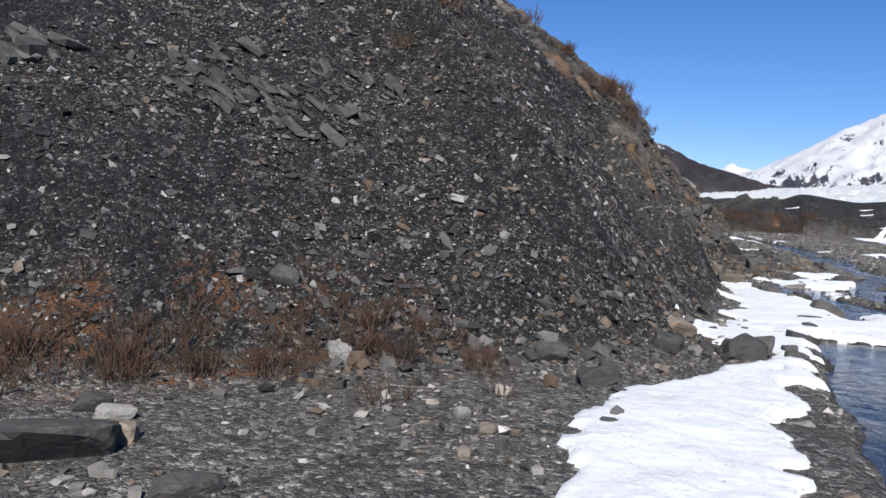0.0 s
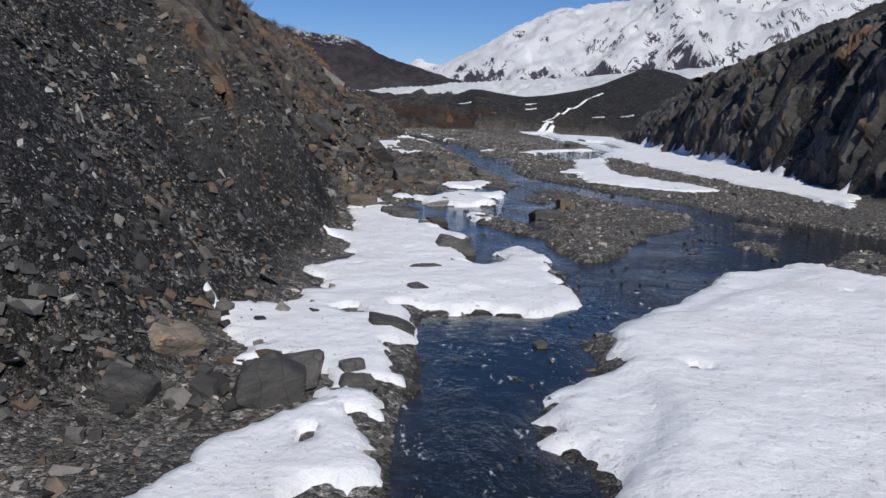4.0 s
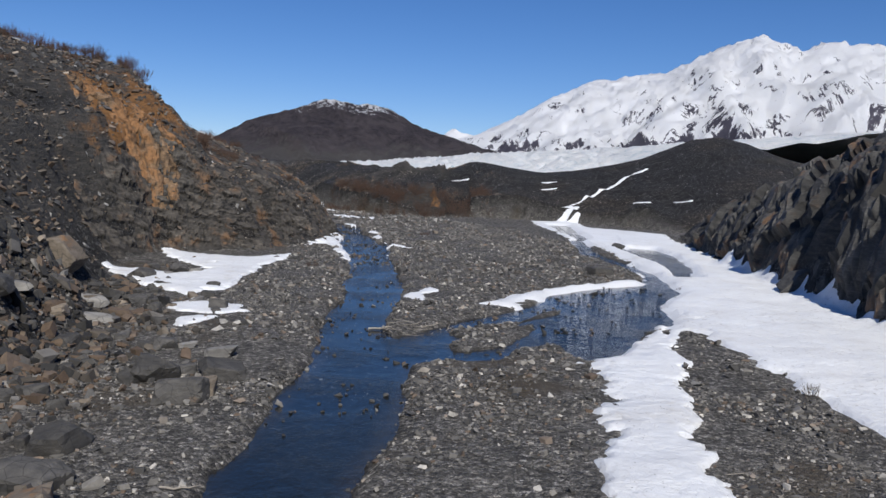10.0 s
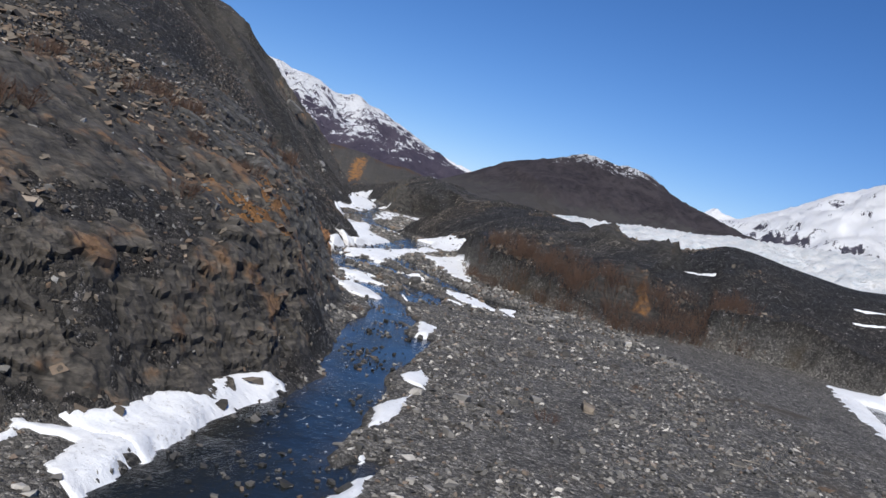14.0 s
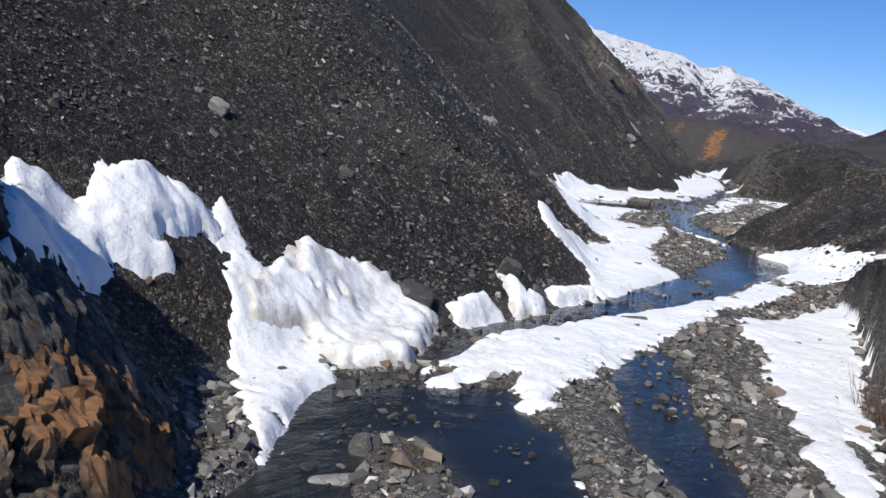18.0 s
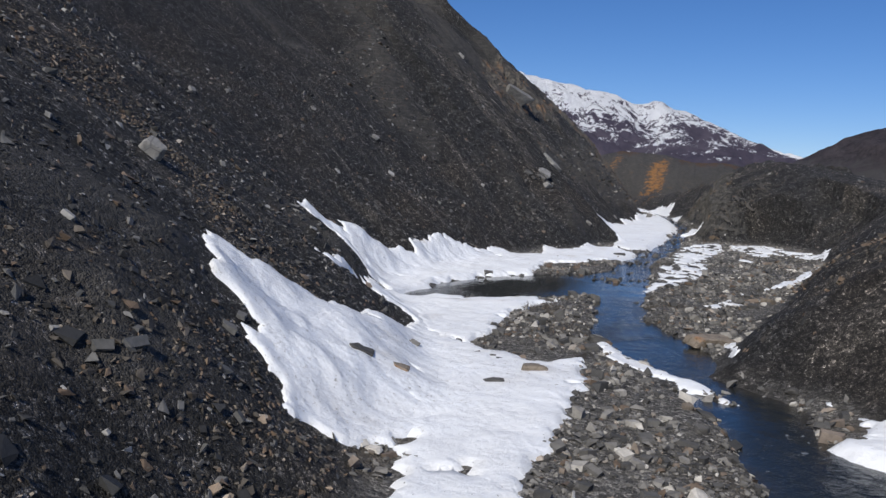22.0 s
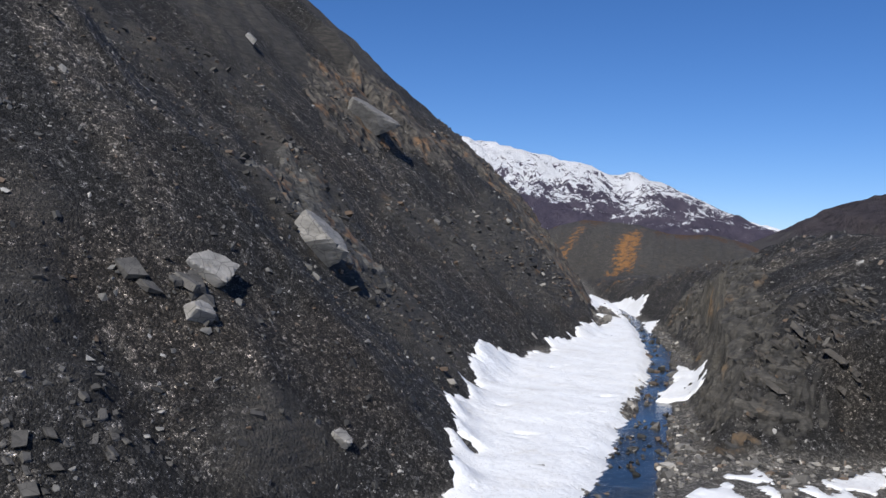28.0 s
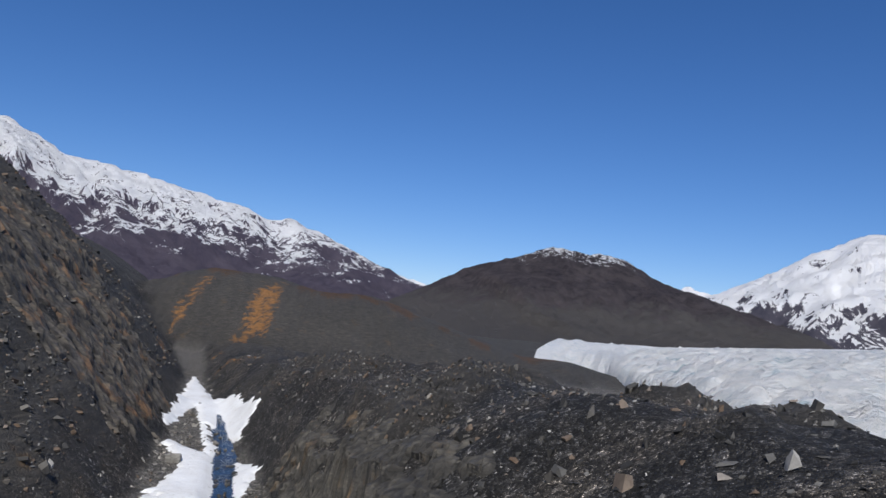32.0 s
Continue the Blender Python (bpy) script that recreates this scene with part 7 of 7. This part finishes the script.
# alder thicket under the moraine bluff
rng = np.random.RandomState(5)
v, f = twigs(rng, 16, 2.2, 1.2, 0.78, 0.02, 1)
x, y = sample(rng, 330, 276, 300, 6, 52, lambda x, y, i, j: smooth(-2.0, 0.0, info["rd"][i, j]) * smooth(9, 3, info["rd"][i, j]))
yaw = rng.uniform(0, 6.28, len(x))
size_ = rng.uniform(0.6, 1.25, len(x))
w = np.einsum("nij,kj->nki", turn_matrix(yaw, 0 * yaw, yaw), v) * size_[:, None, None] + np.stack([x, y, ground_at(x, y)], -1)[:, None, :]
thicket = grid_mesh("alder_thicket", w.reshape(-1, 3), (f[None] + (np.arange(len(x)) * len(v))[:, None, None]).reshape(-1, 4), TWIG)
tagged(thicket, "leafless brown alder thicket at the foot of a bluff", "shrubs", kind="stuff")


def log(rng, length, thick):
    """A bent bleached branch lying along x, with stubs."""
    pts = [Vector((length * (k / 6 - 0.5), 0.06 * length * math.sin(k * 1.1 + rng.uniform(0, 3)), 0.03 * length * rng.uniform(0, 1))) for k in range(7)]
    lines = [(pts, thick)]
    for _ in range(rng.randint(1, 4)):
        p = pts[rng.randint(2, 6)]
        d = Vector((rng.uniform(0.2, 1), rng.uniform(-1, 1), rng.uniform(0, 0.5))).normalized() * length * rng.uniform(0.12, 0.3)
        lines.append(([p + d * (k / 3) for k in range(4)], thick * 0.5))
    verts, faces = [], []
    for line, w in lines:
        start = len(verts)
        for k, p in enumerate(line):
            d = (line[min(k + 1, len(line) - 1)] - line[max(k - 1, 0)]).normalized()
            side = d.orthogonal().normalized()
            up = d.cross(side)
            for a in range(5):
                verts.append(p + (side * math.cos(a * 1.2566) + up * math.sin(a * 1.2566)) * w * (1 - 0.6 * k / (len(line) - 1)))
            if k:
                for a in range(5):
                    faces.append((start + 5 * (k - 1) + a, start + 5 * (k - 1) + (a + 1) % 5, start + 5 * k + (a + 1) % 5, start + 5 * k + a))
    return np.array([v_[:] for v_ in verts]), np.array(faces)


rng = np.random.RandomState(31)
LOGS = [grid_mesh("branch", *log(rng, 1.0, t), DRIFT) for t in (0.012, 0.016, 0.022, 0.03, 0.04)]


def driftwood_pile(x, y, radius, count, label):
    pile = new("driftwood_pile")
    z = float(ground_at(x, y))
    pile.location = (x, y, z)
    tagged(pile, label, "driftwood")
    for k in range(count):
        a, r = rng.uniform(0, 6.283), radius * rng.uniform(0, 1) ** 0.6
        px, py = r * math.cos(a), 0.6 * r * math.sin(a)
        which = rng.randint(5)
        ob = new("log" if which > 2 else "branch", LOGS[which].data)
        s = rng.uniform(0.7, 2.2) * (0.6 + 0.4 * radius / 2)
        lift = float(ground_at(x + px, y + py)) - z + 0.06 + 0.35 * rng.uniform(0, 1) * (1 - r / radius)
        ob.parent = pile
        ob.matrix_local = Matrix.Translation((px, py, lift)) @ Matrix.Rotation(rng.normal(0.2, 0.9), 4, "Z") @ Matrix.Rotation(rng.normal(0, 0.15), 4, "Y") @ Matrix.Scale(s, 4)
    return pile


def stick(x, y, length, yaw, label="single bleached driftwood stick on gravel"):
    ob = new("stick", LOGS[rng.randint(5)].data)
    ob.matrix_world = Matrix.Translation((x, y, float(ground_at(x, y)) + 0.05)) @ Matrix.Rotation(radians(yaw), 4, "Z") @ Matrix.Scale(length, 4)
    tagged(ob, label, "driftwood", "sticks on the gravel")


driftwood_pile(9.9, 105.7, 1.9, 34, "tangled heap of bleached driftwood beside a flat slab")
driftwood_pile(5.7, 92.8, 1.5, 22, "small heap of grey driftwood among boulders")
driftwood_pile(16.2, 143.5, 2.6, 26, "thin scatter of pale driftwood on a gravel point")
driftwood_pile(13.5, 139.0, 1.6, 14, "few pale sticks washed onto gravel")
stick(-9.3, 24.4, 1.8, 30, "bleached forked branch lying on dark scree")
for x, y in zip(*sample(rng, 46, 60, 300, -12, 32, lambda x, y, i, j: FLAT[i, j] * dry(x, y))):
    stick(x, y, rng.uniform(0.7, 2.0), rng.uniform(0, 180))
for ob in LOGS:
    bpy.data.objects.remove(ob)


# ---- outcrops of solid rock ----
rng = np.random.RandomState(77)
BLOCKS = {}
for mat in (BOULDER, CLIFF, RUSTY, PALE):
    BLOCKS[mat.name] = []
    for _ in range(9):
        v, f = chip(rng, 14, 0.75)
        ob = grid_mesh("block", v * np.array([0.62, 0.5, 0.36]), f, mat)
        ob.data.polygons.foreach_set("use_smooth", np.zeros(len(f), bool))
        BLOCKS[mat.name].append(ob)


def outcrop(line, reach, count, lo, hi, mat, label):
    """Blocks of one bedding standing out of the slope along a line."""
    (ax, ay), (bx, by) = line[0], line[-1]
    cx, cy = (ax + bx) / 2, (ay + by) / 2
    cz = float(ground_at(cx, cy))
    thing = new("rock_outcrop")
    thing.location = (cx, cy, cz)
    tagged(thing, label, "rock outcrop", "outcrops of the valley sides")
    upright = cx > 25 or mat is RUSTY
    lean, turn_ = (radians(78), rng.uniform(-0.2, 0.2)) if upright else (radians(rng.uniform(22, 38)), rng.uniform(-0.4, 0.4))
    for k in range(count):
        q = rng.uniform(0, len(line) - 1.001)
        i = int(q)
        x = line[i][0] + (line[i + 1][0] - line[i][0]) * (q - i) + rng.normal(0, reach * 0.5)
        y = line[i][1] + (line[i + 1][1] - line[i][1]) * (q - i) + rng.normal(0, reach * 0.5)
        s = float(sizes(rng, 1, lo, hi, 1.4)[0])
        ob = new("slab" if s > lo + 0.45 * (hi - lo) else "block", BLOCKS[mat.name][rng.randint(9)].data)
        ob.parent = thing
        ob.matrix_local = Matrix.Translation((x - cx, y - cy, float(ground_at(x, y)) - cz + 0.10 * s)) @ Matrix.Rotation(turn_ + rng.normal(0, 0.2), 4, "Z") @ Matrix.Rotation(lean + rng.normal(0, 0.14), 4, "Y") @ Matrix.Rotation(rng.normal(0, 0.12), 4, "X") @ Matrix.Diagonal((s * rng.uniform(0.9, 1.6), s, s * rng.uniform(0.45, 0.9), 1))


outcrop([(-24.4, 31.9), (-21.9, 33.6), (-19.3, 35.1), (-18.8, 39.5)], 2.2, 70, 0.35, 1.3, BOULDER, "jagged grey crag breaking out of dark scree")
outcrop([(-29.6, 28.9), (-30.3, 27.6)], 1.2, 14, 0.4, 1.4, BOULDER, "small dark overhanging ledge in the scree")
outcrop([(-5.9, 64.1), (-4.7, 67.7), (-8.4, 88)], 2.5, 80, 0.3, 1.0, BOULDER, "dark broken crag of tilted rock beds")
outcrop([(-3.8, 70.5), (-4.7, 81), (-6, 97), (-8, 106)], 2.5, 80, 0.3, 1.1, CLIFF, "brown and rusty crag of tilted rock beds")
outcrop([(-6, 115.2), (-8, 121.6), (-9, 124.5)], 1.2, 12, 1.2, 3, PALE, "pale grey leaning slab of cracked rock")
outcrop([(-16, 249), (-18, 251.6), (-17.2, 253.5)], 2, 60, 0.25, 0.8, BOULDER, "grey jutting ledges on a dark rock spur")
outcrop([(-114.9, 434.2), (-113.5, 435.5)], 1.2, 14, 0.5, 1.5, BOULDER, "small crag of pale-edged blocks in scree")
outcrop([(-108.9, 420.3), (-107.9, 422.8), (-108, 428.8)], 1.6, 60, 0.22, 0.7, BOULDER, "small black crag low on the scree slope")
outcrop([(-97.5, 481.2), (-95.2, 478.3), (-97.5, 475.6)], 1.8, 60, 0.25, 0.8, CLIFF, "ribbed brown rock on the gorge side")
outcrop([(-94.6, 488), (-92.5, 483.9), (-91.2, 480.1)], 1.8, 60, 0.25, 0.8, CLIFF, "broken grey rock on the gorge side")
outcrop([(-97.3, 472.4), (-94.8, 477.6), (-90.2, 477.6)], 1.5, 50, 0.4, 1.2, CLIFF, "dark ribbed rock above the gravel flat")
for blocks in BLOCKS.values():
    for ob in blocks:
        bpy.data.objects.remove(ob)
